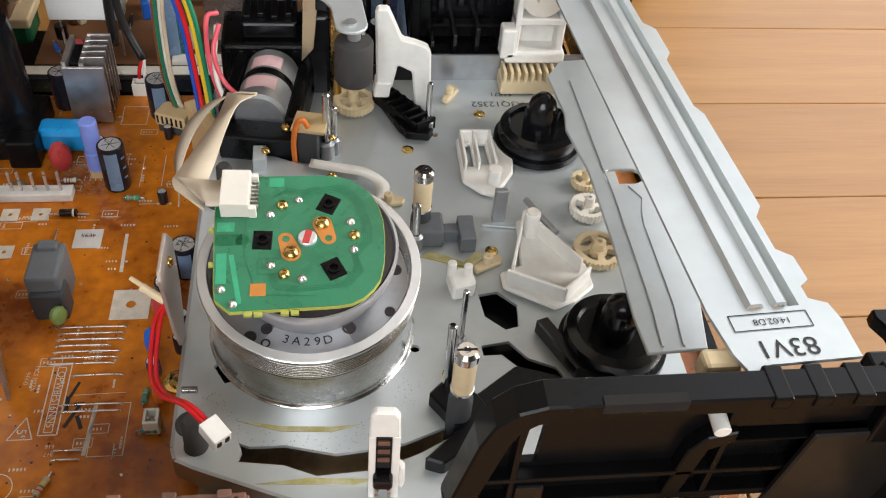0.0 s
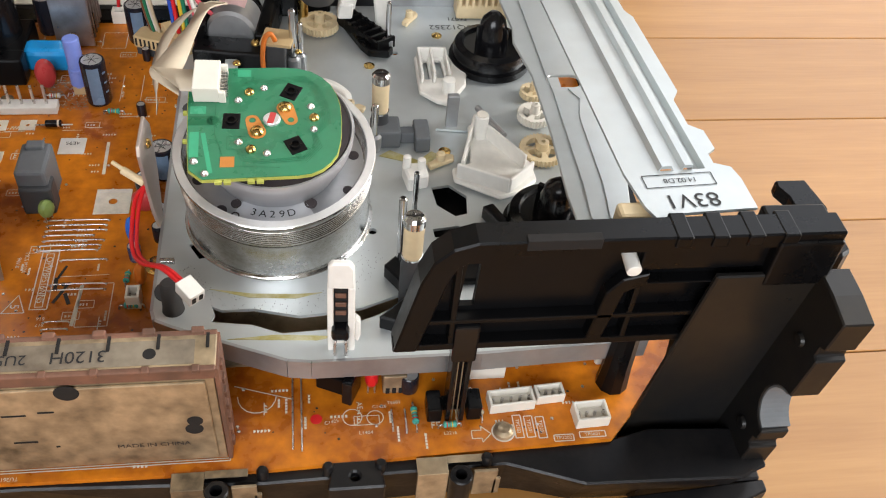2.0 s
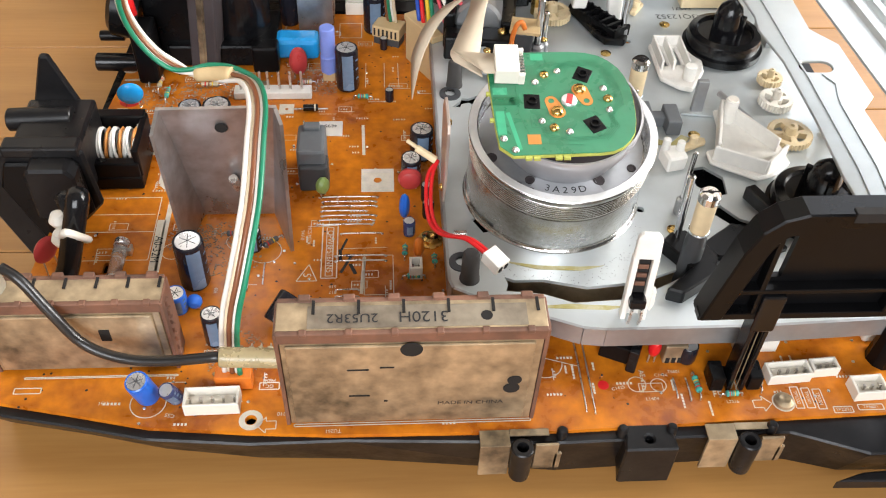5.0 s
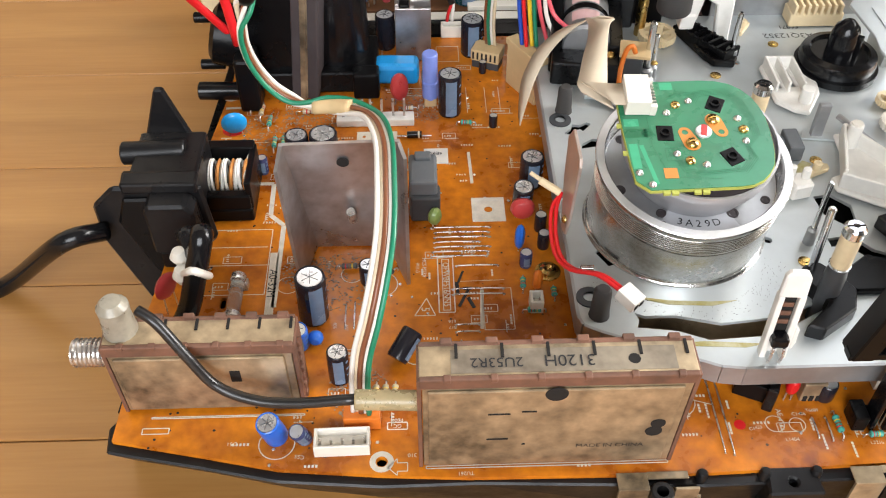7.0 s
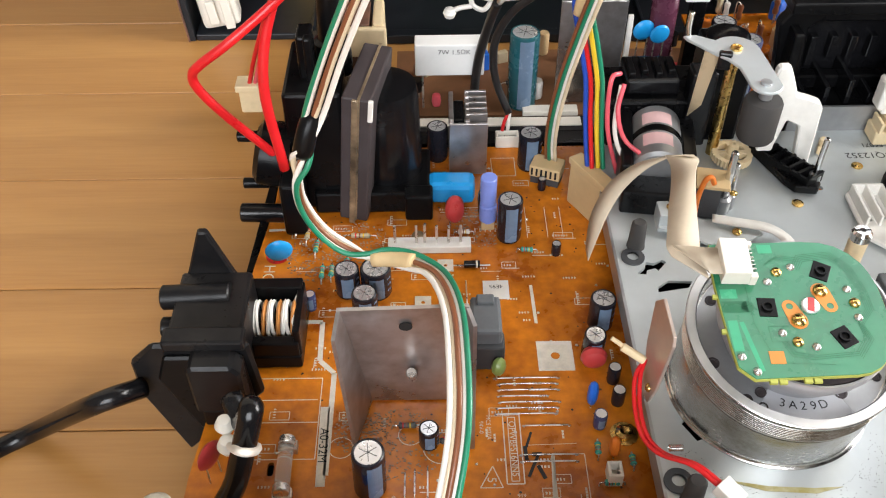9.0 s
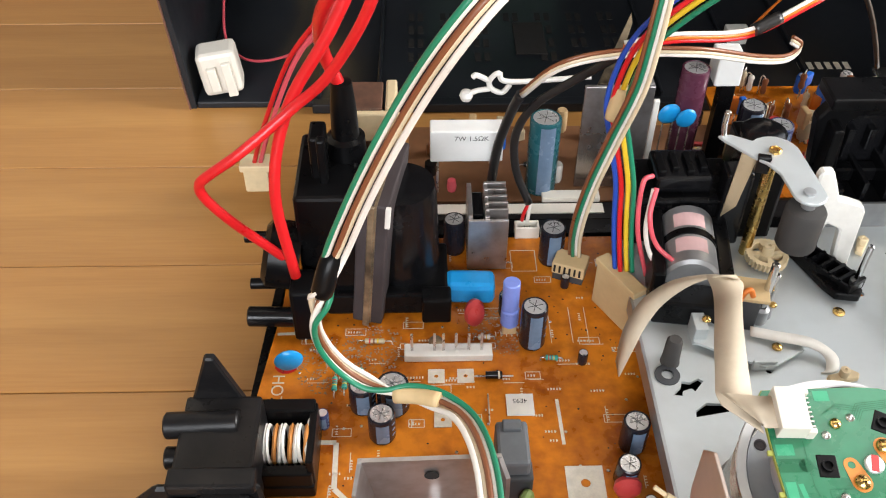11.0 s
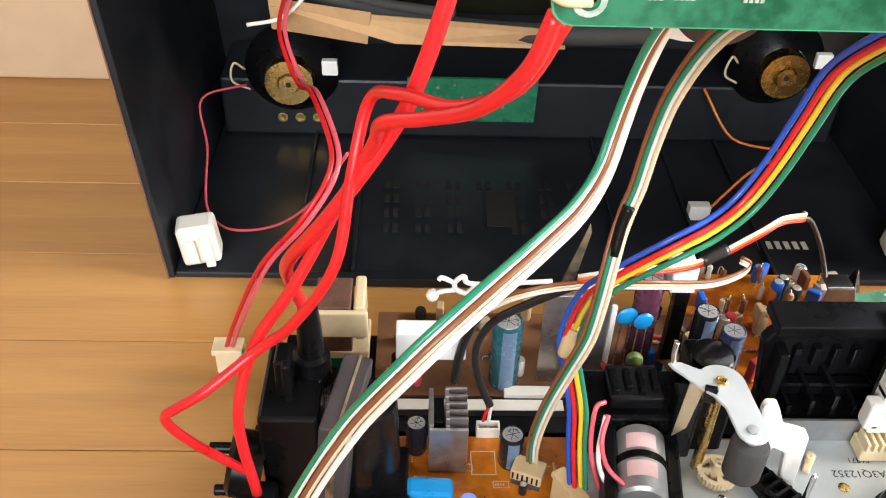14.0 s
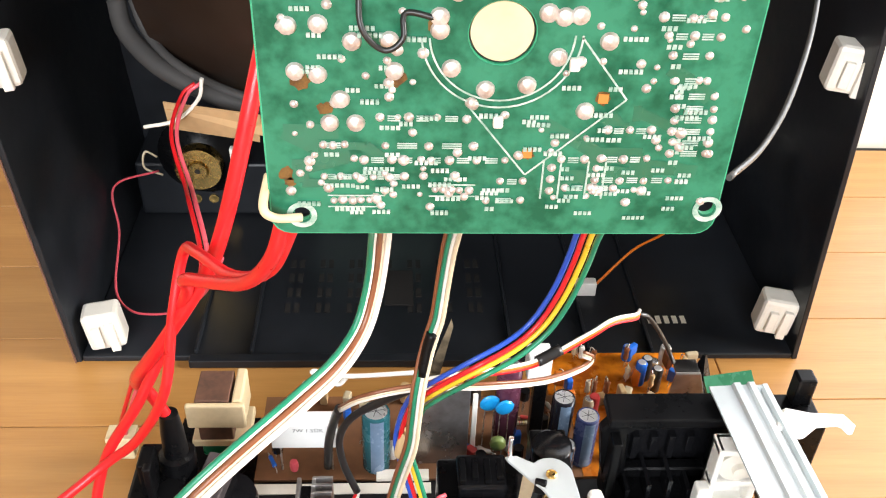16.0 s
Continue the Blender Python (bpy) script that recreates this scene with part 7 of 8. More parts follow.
part("strip", box(-.0012, .0012, -.0010, .0010, 0, .0420, .0004), WHITE_PURE, wsp)
wbk = thing("white_block_part", "white ceramic block with a dark base on the rear board", "component", (.0165, .2080, 0))
part("block", box(-.0055, .0055, -.0060, .0060, .0440, .0580, .0008), CERAMIC, wbk)
part("stand", box(-.0012, .0052, -.0030, .0030, .0000, .0440, .0005), BLACK, wbk)
bt = thing("bent_metal_tab", "bent tarnished metal strip standing behind the resistor", "metal strip")
part("strip", prism([(-.0030, 0), (.0030, 0), (.0012, .0300), (-.0008, .0340)], -.0003, .0003, m=Matrix.Translation((-.0330, .2120, .0380)) @ Matrix.Rotation(radians(82), 4, "X") @ Matrix.Rotation(radians(-15), 4, "Z")), STEEL_DIRTY, bt)
part("foot", box(-.0345, -.0315, .2110, .2130, .0, .0400), STEEL_DIRTY, bt)
bp = thing("bent_heatsink_plate", "bent aluminium plate heatsink behind the cassette housing", "heatsink", (.0900, .2080, 0))
bm = upright([(-.0110, .0050), (-.0060, .0430), (.0060, .0430), (.0170, .0050)], -.0006, .0006, .0002)
part("plate", bm, HEATSINK, bp)
part("edge", box(-.0060, .0060, .0006, .0100, .0418, .0430, .0003), ALU, bp)
gbd = thing("small_green_board", "small green circuit board at the rear corner", "circuit board", (.1150, .2120, .0280), rz=10, rx=35)
part("laminate", box(-.0130, .0130, -.0080, .0080, -.0008, .0008), GREEN, gbd)
for k in range(6):
    part("solder_joint", lathe([(.0015, 0), (.0006, .0012), (0, .0013)], 10, m=Matrix.Translation((-.010 + .004 * k, -.003 + .004 * (k % 2), .0008))), SOLDER, gbd)
bsp = thing("black_spike_post", "pointed black plastic post at the rear", "post", (.1010, .2200, 0))
part("post", lathe([(0, 0), (.0060, 0), (.0055, .030), (.0010, .0440), (0, .0440)], 4), BLACK, bsp)
rng2 = random.Random(8)
for k in range(16):
    x, y = rng2.uniform(.042, .108), rng2.uniform(.186, .232)
    col = rng2.choice(["orange", "tan", "black", "resistor", "redcap", "white", "brown"])
    p = thing("small_component", "small %s part crowded on the rear board" % {"resistor": "beige", "redcap": "red"}.get(col, col), "component", (x, y, 0), rng2.uniform(0, 90), group="rear board parts")
    h = rng2.uniform(.006, .016)
    part("body", lathe([(0, .0001), (.0026, .0001), (.0029, .001), (.0029, h - .001), (.0024, h), (0, h)], 14) if k % 2 else box(-.0030, .0030, -.0022, .0022, .0001, h, .0008), PAINT[col], p)
rng4 = random.Random(17)
for k in range(34):
    x, y = rng4.uniform(.034, .111), rng4.uniform(.222, .265)
    col = rng4.choice(["orange", "tan", "white", "resistor", "redcap", "brown", "black", "cream", "bluecap"])
    p = thing("small_component", "small %s part crowded on the rear corner of the board" % {"resistor": "beige", "redcap": "red", "bluecap": "blue"}.get(col, col), "component", (x, y, .0003), rng4.uniform(0, 180), group="rear board parts")
    h = rng4.uniform(.009, .016)
    if k % 3 == 0:
        part("body", lathe([(0, h - .008), (.0012, h - .008), (.0016, h - .0066), (.0012, h - .004), (.0016, h - .0012), (.0012, h), (0, h)], 12), PAINT[col], p)
        part("lead", tube([(.0024, 0, 0), (.0024, 0, h), (.0012, 0, h + .0012), (0, 0, h)], .0003, 6), SOLDER, p)
        part("lead", rod((0, 0, 0), (0, 0, h - .008), .0003, 6), SOLDER, p)
    elif k % 3 == 1:
        part("body", lathe([(0, .0001), (.0027, .0001), (.0030, .001), (.0030, h - .001), (.0025, h), (0, h)], 16), PAINT[col], p)
        part("can_top", lathe([(.0022, h), (.0020, h + .0002), (0, h + .0002)], 14), CAP_TOP, p)
    else:
        part("body", box(-.0034, .0034, -.0016, .0016, h * .4, h, .0007), PAINT[col], p)
        for q in (-.0020, .0020):
            part("lead", rod((q, 0, 0), (q, 0, h * .42), .0003, 6), SOLDER, p)
for x, y, h in ((-.0100, .1880, .0100), (.0080, .1880, .0140), (.0150, .2250, .0150), (-.1080, .1960, .0100)):
    p = thing("transistor", "small black transistor on the rear board", "transistor", (x, y, 0), rng2.uniform(0, 60), group="transistors")
    part("body", lathe([(0, h - .006), (.0026, h - .006), (.0026, h), (0, h)], 10), BLACK_GLOSS, p)
    for s in (-.001, .001):
        part("lead", rod((s, 0, 0), (s, 0, h - .006), .0003, 6), SOLDER, p)
rng3 = random.Random(31)
for k in range(34):
    x, y = rng3.uniform(-.112, .036), rng3.uniform(.186, .233)
    col = rng3.choice(["black", "black", "tan", "resistor", "brown", "white", "bluecap", "cream", "redcap"])
    p = thing("small_component", "small dusty %s part on the brown rear board" % {"resistor": "beige", "redcap": "red", "bluecap": "blue"}.get(col, col), "component", (x, y, 0), rng3.uniform(0, 180), group="rear board parts")
    h = rng3.uniform(.004, .013)
    if k % 3 == 0:
        part("body", lathe([(0, -.0035), (.0009, -.0035), (.0012, -.0028), (.0010, 0), (.0012, .0028), (.0009, .0035), (0, .0035)], 12, m=Matrix.Translation((0, 0, .0020)) @ Matrix.Rotation(radians(90), 4, "X")), PAINT[col], p)
        part("lead", tube([(0, -.0060, 0), (0, -.0055, .0020), (0, 0, .0020), (0, .0055, .0020), (0, .0060, 0)], .0003, 6), SOLDER, p)
    elif k % 3 == 1:
        part("body", lathe([(0, .0001), (.0024, .0001), (.0027, .001), (.0027, h - .001), (.0022, h), (0, h)], 14), PAINT[col], p)
    else:
        part("body", box(-.0028, .0028, -.0018, .0018, .0001, h, .0006), PAINT[col], p)
rp = thing("pink_resistor", "upright pink resistor by the rear joint", "resistor", (-.0990, .1850, 0))
part("body", lathe([(0, .003), (.0018, .0035), (.0022, .006), (.0018, .0090), (0, .0100)], 16), PAINT["pink"], rp)
cl = thing("white_cable_clip", "white plastic looped cable clip across the rear board", "cable clip")
part("clip", tube([(-0.0405, 0.2050, 0.0476), (-0.0743, 0.2050, 0.0454), (-0.0792, 0.2050, 0.0497), (-0.0830, 0.2050, 0.0460), (-0.0819, 0.2050, 0.0420), (-0.0775, 0.2050, 0.0402), (-0.0741, 0.2060, 0.0435)], .0012, 8), WHITE_PURE, cl)
part("beads", tube([(-0.0830, 0.2050, 0.0460), (-0.0885, 0.2050, 0.0488), (-0.0901, 0.2050, 0.0477)], .0012, 8), WHITE_PURE, cl)
part("end_bead", lathe([(0, -.0030), (.0022, -.002), (.0030, 0), (.0022, .002), (0, .0030)], 16, m=Matrix.Translation((-0.0926, 0.2050, 0.0388))), WHITE_PURE, cl)
part("stem", tube([(-0.0828, 0.2050, 0.0420), (-0.0882, 0.2050, 0.0411), (-0.0926, 0.2050, 0.0388)], .0012, 8), WHITE_PURE, cl)

# ---- television cabinet ----
CB = FLOOR_Z
case = thing("television_cabinet", "empty black plastic television cabinet seen from behind", "television")
part("bottom", box(-.232, .1865, .2905, .520, CB, CB + .0040, .0008), CASE, case)
for lean, x in ((-3.8, -.2340), (-2.9, .1885)):
    bm = prism([(-.0016, 0), (.0016, 0), (.0016, .226), (-.0016, .226)], 0, .40, .0004, m=Matrix.Translation((x, .2900, CB)) @ Matrix.Rotation(radians(lean), 4, "Y"))
    part("side_wall", bm, CASE, case)
part("left_edge", prism([(-.0022, -.0008), (-.0014, -.0008), (-.0014, .010), (-.0022, .010)], 0, .40, m=Matrix.Translation((-.2340, .2900, CB)) @ Matrix.Rotation(radians(-3.8), 4, "Y")), TIN_BROWN, case, "worn brownish rear edge")
part("front_panel", box(-.262, .166, .4900, .5200, CB + .0041, .37), CASE, case)
part("top", box(-.262, .168, .2900, .5200, .374, .380), CASE, case)
part("bottom_step", box(-.228, .180, .4350, .4890, CB + .0041, .0200, .0020), CASE, case)
part("rear_lip", box(-.1700, .1200, .2840, .2904, CB + .0005, CB + .0060, .0006), CASE, case)
bm = bmesh.new()
vents = part("vent_slot", box(-.0016, .0016, -.0042, .0042, 0, .0004), DARKHOLE, case)
first = True
for gx_ in range(7):
    for gy in range(4):
        for k in range(2):
            x, y = -.118 + gx_ * .0190 + k * .0055, .3330 + gy * .0150
            if gx_ == 3 and gy < 3:
                continue
            if first:
                vents.location = (x, y, CB + .0041)
                first = False
            else:
                o = new("vent_slot", vents.data)
                o.parent = case
                o.location = (x, y, CB + .0041)
for x in (-.1680, -.1360, .0160, .0620, .1000):
    part("floor_rib", box(x, x + .0020, .2920, .4350, CB + .0041, CB + .0075, .0005), CASE, case)
part("recess", box(-.0580, -.0400, .3350, .3700, CB + .0042, CB + .0052, .0004), DARKHOLE, case)
for x, y, z, s in ((-.2190, .3020, -.0080, 1), (-.2430, .3100, .1540, 1), (.1760, .3060, -.0020, -1), (.1760, .3100, .1560, -1)):
    bm = box(-.0105, .0105, -.0080, .0080, -.0120, .0130, .0026)
    box(-.0060, -.0010, -.0110, -.0080, -.0080, .0060, .0006, bm)
    box(.0020, .0070, -.0110, -.0080, -.0120, .0080, .0006, bm)
    p = part("corner_block", bm, WHITE, case, "cream moulded corner block")
    p.matrix_basis = pose(x, y, z, 0, s * -6, s * 8)
bm = bmesh.new()
for k in range(6):
    box(.1000 + .0052 * k, .1030 + .0052 * k, .3180, .3250, CB + .0041, CB + .0044, bm=bm)
part("pale_marks", bm, SILK, case)
for k in range(3):
    part("brass_insert", lathe([(.0034, 0), (.0034, .0010), (.0016, .0012), (0, .0004)], 14, m=pose(-.1890 + .0115 * k, .4349, -.0080, 90, 0, 0)), BRASS, case)
gs = thing("control_board", "narrow dusty green control board low inside the cabinet", "circuit board", (-.0650, .4300, .0090), rx=8)
part("laminate", box(-.0420, .0420, -.0010, .0010, -.0160, .0180), GREEN, gs)
for k in range(18):
    part("solder_joint", lathe([(.0014, 0), (.0006, .0010), (0, .0011)], 8, m=pose(rng2.uniform(-.038, .038), -.0010, rng2.uniform(-.012, .014), 90, 0, 0)), SOLDER, gs)
part("printed_bars", box(-.0060, .0080, -.0014, -.0011, -.0120, -.0090), SILK, gs)
for x, z in ((-.1800, .0290), (.1280, .0400)):
    sp2 = thing("loudspeaker", "small loudspeaker with a brass-coloured magnet in the cabinet", "loudspeaker", (x, .4340, z), group="loudspeakers")
    part("frame", lathe([(.030, 0), (.030, .002), (.022, .010), (.016, .014)], 30, m=pose(0, 0, 0, 90, 0, 0)), BLACK, sp2)
    part("magnet", lathe([(0, .022), (.0150, .022), (.0155, .014), (.0155, .012)], 30, m=pose(0, 0, 0, 90, 0, 0)), BRASS, sp2, "dull brass-coloured magnet")
    part("magnet_step", lathe([(0, .024), (.0060, .024), (.0075, .0215), (.0075, .021)], 24, m=pose(0, 0, 0, 90, 0, 0)), BRASS, sp2)
    part("hole", lathe([(.0018, .0241), (0, .0241)], 14, m=pose(0, 0, 0, 90, 0, 0)), DARKHOLE, sp2)
    part("terminal", box(.0200, .0300, -.0150, -.0100, .0020, .0120, .0008), WHITE_PURE, sp2)
    part("lead_loop", tube([(-.028, -.012, .004), (-.034, -.016, .010), (-.036, -.016, -.002), (-.026, -.012, -.010)], .0008, 6), PAINT["cream"], sp2)

# ---- picture tube and its neck board ----
tube_ = thing("picture_tube", "dark coated picture tube with a tan card strip in the cabinet", "picture tube", (-.0230, 0, .2150))
prof = [(0, .120), (.0135, .120), (.0140, .240), (.0300, .262), (.0700, .310), (.1200, .350), (.1650, .385), (.1800, .430), (.1800, .485), (0, .486)]
tmp = bmesh.new()
lathe(prof, 64, tmp)
for v_ in tmp.verts:
    r = math.hypot(v_.co.x, v_.co.y)
    if r > .03:
        a = math.atan2(v_.co.y, v_.co.x)
        k = (abs(math.cos(a)) ** 4 + abs(math.sin(a)) ** 4) ** -.25
        t_ = min(1, (r - .03) / .12)
        f = 1 + (k - 1) * t_
        v_.co.x *= f * 1.06
        v_.co.y *= f * (1 - .24 * t_)
tmp.transform(Matrix.Rotation(radians(-90), 4, "X"))
part("glass_bulb", tmp, CRT_GLASS, tube_)
part("yoke", lathe([(.0300, .195), (.0340, .200), (.0380, .225), (.0520, .262), (.0500, .270), (.0280, .262)], 40, m=Matrix.Rotation(radians(-90), 4, "X")), BLACK, tube_)
for k in range(3):
    part("magnet_ring", lathe([(.0150, .140 + .008 * k), (.0220, .140 + .008 * k), (.0220, .144 + .008 * k), (.0150, .144 + .008 * k)], 30, m=Matrix.Rotation(radians(-90), 4, "X")), WHITE, tube_)
card = thing("card_strip", "tan card strip along the tube's lower edge", "card strip")
bm = bmesh.new()
sheet([(-0.1768, 0.3450, 0.1136), (-0.1246, 0.3400, 0.1089), (-0.1269, 0.3450, 0.0895), (-0.1769, 0.3500, 0.0948)], .0010, bm)
sheet([(-0.1753, 0.3450, 0.1092), (-0.0259, 0.3350, 0.1040), (-0.0242, 0.3380, 0.0922), (-0.1121, 0.3400, 0.0925)], .0010, bm)
part("strip", bm, CARD, card)
dg = thing("degaussing_coil", "black taped coil cable hanging under the tube", "cable")
part("coil", tube([(-0.2087, 0.4000, 0.1489), (-0.2028, 0.3900, 0.1331), (-0.1773, 0.3700, 0.1187), (-0.1337, 0.3600, 0.1033), (-0.0815, 0.3500, 0.0979), (-0.0247, 0.3400, 0.0995), (0.0190, 0.3400, 0.1011)], .0055, 12), RUBBER, dg)
part("coil", tube([(-0.1992, 0.4000, 0.1491), (-0.1911, 0.3900, 0.1332), (-0.1706, 0.3700, 0.1222), (-0.1332, 0.3600, 0.1086), (-0.0814, 0.3500, 0.1046)], .0030, 10), RUBBER, dg)

NY = .0570
nb = thing("neck_board", "green circuit board on the tube neck, solder side out", "circuit board", (.0012, -.0035, .0032))
nbo = rounded(-.0778, .0170, .2342, .3250, .0040)
part("laminate", upright(nbo, NY, NY + .0016, 0, holes=[circle(-.0318, .2800, .0066, 28), circle(-.0715, .2390, .0018, 14), circle(.0148, .2408, .0018, 14)]), NECK_GREEN, nb)
part("laminate_edge", upright(rounded(-.0782, .0174, .2338, .3254, .0042), NY + .0003, NY + .0013, 0, holes=[circle(-.0318, .2800, .0064, 28), circle(-.0715, .2390, .0017, 14), circle(.0148, .2408, .0017, 14)]), GREEN_LIGHT, nb, "bright green cut edge")
part("neck_socket", lathe([(.0066, 0), (.0066, .010), (.0060, .0140), (0, .0140)], 28, m=pose(-.0318, NY + .0150, .2800, 90, 0, 0)), CREAM, nb, "cream tube socket in the round hole")
part("socket_body", lathe([(.0180, 0), (.0180, .012), (.0160, .014), (.0070, .014)], 30, m=pose(-.0318, NY + .0017, .2800, -90, 0, 0)), WHITE, nb)
rn = random.Random(5)


def blob_bm(n, x0, x1, z0, z1, r0, r1, avoid=.012):
    bm = bmesh.new()
    k = 0
    while k < n:
        x, z, r = rn.uniform(x0, x1), rn.uniform(z0, z1), rn.uniform(r0, r1)
        if math.hypot(x + .0318, z - .280) < avoid:
            continue
        lathe([(r, 0), (r * .85, r * .35), (r * .4, r * .7), (0, r * .78)], 10, bm, pose(x, NY, z, 90, 0, 0))
        k += 1
    return bm


for i in range(9):
    a = 2 * math.pi * i / 9 + .3
    part("solder_joint", lathe([(.0019, 0), (.0016, .0008), (.0006, .0014), (0, .0015)], 14, m=pose(-.0318 + .0118 * math.cos(a), NY, .2800 + .0118 * math.sin(a), 90, 0, 0)), SOLDER_DULL, nb)
for x, z in ((-.0437, .2832), (-.0235, .2842), (-.0176, .2838), (-.0115, .2788), (-.0521, .2722), (-.0667, .2713), (-.0709, .2719), (-.0144, .2640), (-.0625, .2661), (-.0648, .2609), (-.0597, .2609), (-.0662, .2815), (-.0719, .2811), (-.0600, .2781), (-.0530, .2784)):
    part("solder_joint", lathe([(.0019, 0), (.0016, .0008), (.0006, .0014), (0, .0015)], 14, m=pose(x, NY, z, 90, 0, 0)), SOLDER_DULL, nb)
for x, z in ((-.0111, .2668), (-.0251, .2542)):
    part("copper_pad", box(x - .0010, x + .0010, NY - .0003, NY - .0001, z - .0010, z + .0010), COPPER, nb)
part("white_lug", box(-.0326, -.0306, NY - .0016, NY, .2606, .2630, .0004), WHITE, nb)
part("white_lug", box(-.0187, -.0167, NY - .0016, NY, .2730, .2756, .0004), WHITE, nb)
# rows of joints with the white outlines of the parts on the other side
bm, bars = bmesh.new(), bmesh.new()
ROWS_NB = ((-.0550, .2621, 4, .0057, 0), (-.0662, .2559, 3, .0020, 0), (-.0540, .2559, 3, .0090, 0), (-.0584, .2525, 6, .0058, 0), (-.0665, .2485, 6, .0033, 0), (-.0645, .2426, 6, .0018, 1), (-.0435, .2453, 5, .0017, 1),
           (.0036, .2675, 2, .0074, 0), (.0036, .2648, 2, .0076, 0), (.0038, .2622, 2, .0076, 0), (.0040, .2596, 2, .0076, 0), (.0042, .2570, 2, .0076, 0), (.0043, .2545, 2, .0076, 0), (-.0021, .2837, 3, .0058, 0), (-.0005, .2800, 3, .0050, 0), (.0010, .2760, 2, .0070, 0), (.0026, .2708, 2, .0061, 0),
           (-.0093, .2597, 3, .0045, 0), (-.0098, .2530, 3, .0047, 0), (-.0180, .2528, 2, .0050, 0), (-.0165, .2460, 3, .0052, 0), (-.0104, .2480, 4, .0052, 0), (-.0300, .2475, 2, .0045, 0), (-.0330, .2428, 2, .0075, 0))
for j, (x0, z, n, dx, boxed) in enumerate(ROWS_NB):
    dy = NY - .00036 - .000003 * j
    for i in range(n):
        r = rn.uniform(.0008, .0011)
        lathe([(r, 0), (r * .85, r * .4), (r * .4, r * .8), (0, r * .9)], 10, bm, pose(x0 + i * dx + rn.uniform(-.0002, .0002), NY, z + rn.uniform(-.0002, .0002), 90, 0, 0))
        if i and not boxed:
            xm = x0 + (i - .5) * dx
            for k in range(3):
                box(xm - dx * .22, xm + dx * .22, dy, NY - .00030, z - .0006 + .0005 * k, z - .0003 + .0005 * k, bm=bars)
    for k in range(n):
        box(x0 + k * .0011, x0 + k * .0011 + .0008, dy, NY - .00030, z - .0026, z - .0016, bm=bars)
    if boxed:
        w = (n - 1) * dx
        for q in (-.0014, .0014):
            box(x0 - .0014, x0 + w + .0014, NY - .00042, NY - .00034, z + q - .00015, z + q + .00015, bm=bars)
for x in (-.0197, -.0104):
    for z in (.2508, .2480, .2452):
        lathe([(.0010, 0), (.0008, .0004), (.0003, .0009), (0, .0010)], 10, bm, pose(x, NY, z, 90, 0, 0))
    for q in (-.0018, .0018):
        box(x + q - .0002, x + q + .0002, NY - .00042, NY - .00034, .2434, .2526, bm=bars)
tagged(part("row_solder_joints", bm, SOLDER_DULL, nb), kind="stuff")
tagged(part("row_print", bars, SILK_DIM, nb), kind="stuff")
tagged(part("small_solder_joints", blob_bm(165, -.0740, .0150, .2400, .3200, .0006, .0013, .0150), SOLDER_DULL, nb), kind="stuff")
bm = bmesh.new()
for k in range(120):
    dy = NY - .00046 - .000004 * k
    x, z = rn.uniform(-.0730, .0100), rn.uniform(.2380, .3200)
    if math.hypot(x + .0318, z - .280) < .016:
        continue
    for i in range(rn.randint(3, 5)):
        box(x + .0010 * i, x + .0010 * i + .0007, dy, NY - .00034, z, z + .0009, bm=bm)
for r in (.0135, .0150):
    for i in range(28):
        a0, a1 = math.pi * (1.02 + .98 * i / 28), math.pi * (1.02 + .98 * (i + 1) / 28)
        vs = [bm.verts.new((-.0318 + q * math.cos(a), NY - .0004, .2800 + q * math.sin(a))) for q, a in ((r, a0), (r, a1), (r + .0004, a1), (r + .0004, a0))]
        bm.faces.new(vs)
for (xa, za), (xb, zb) in (((-.0379, .2654), (-.0252, .2493)), ((-.0252, .2493), (-.0065, .2667)), ((-.0065, .2667), (-.0167, .2796))):
    d = Vector((xb - xa, 0, zb - za)).normalized()
    n = Vector((-d.z, 0, d.x)) * .0002
    a, b = Vector((xa, NY - .0004, za)), Vector((xb, NY - .0004, zb))
    bm.faces.new([bm.verts.new(p) for p in (a - n, b - n, b + n, a + n)])
for cx, cz in ((-.0715, .2390), (.0148, .2408)):
    for i in range(18):
        a0, a1 = 2 * math.pi * i / 18, 2 * math.pi * (i + 1) / 18
        bm.faces.new([bm.verts.new((cx + q * math.cos(a), NY - .0004, cz + q * math.sin(a))) for q, a in ((.0020, a0), (.0020, a1), (.0032, a1), (.0032, a0))])
part("white_print", bm, SILK_DIM, nb)
for x, z, q in ((-.0741, .2492, .0020), (-.0735, .2470, .0013), (-.0700, .2700, .0022), (-.0655, .2640, .0018), (-.0251, .2542, .0017), (-.0111, .2668, .0017), (-.0520, .2705, .0024), (-.0440, .2815, .0022)):
    bm = bmesh.new()
    bm.faces.new([bm.verts.new((x + q * rn.uniform(.6, 1.1) * math.cos(-a * math.pi / 7), NY - .00008, z + q * rn.uniform(.6, 1.1) * math.sin(-a * math.pi / 7))) for a in range(14)])
    part("flux_stain", bm, FLUX, nb, "brown flux stain round a joint")
bm = bmesh.new()
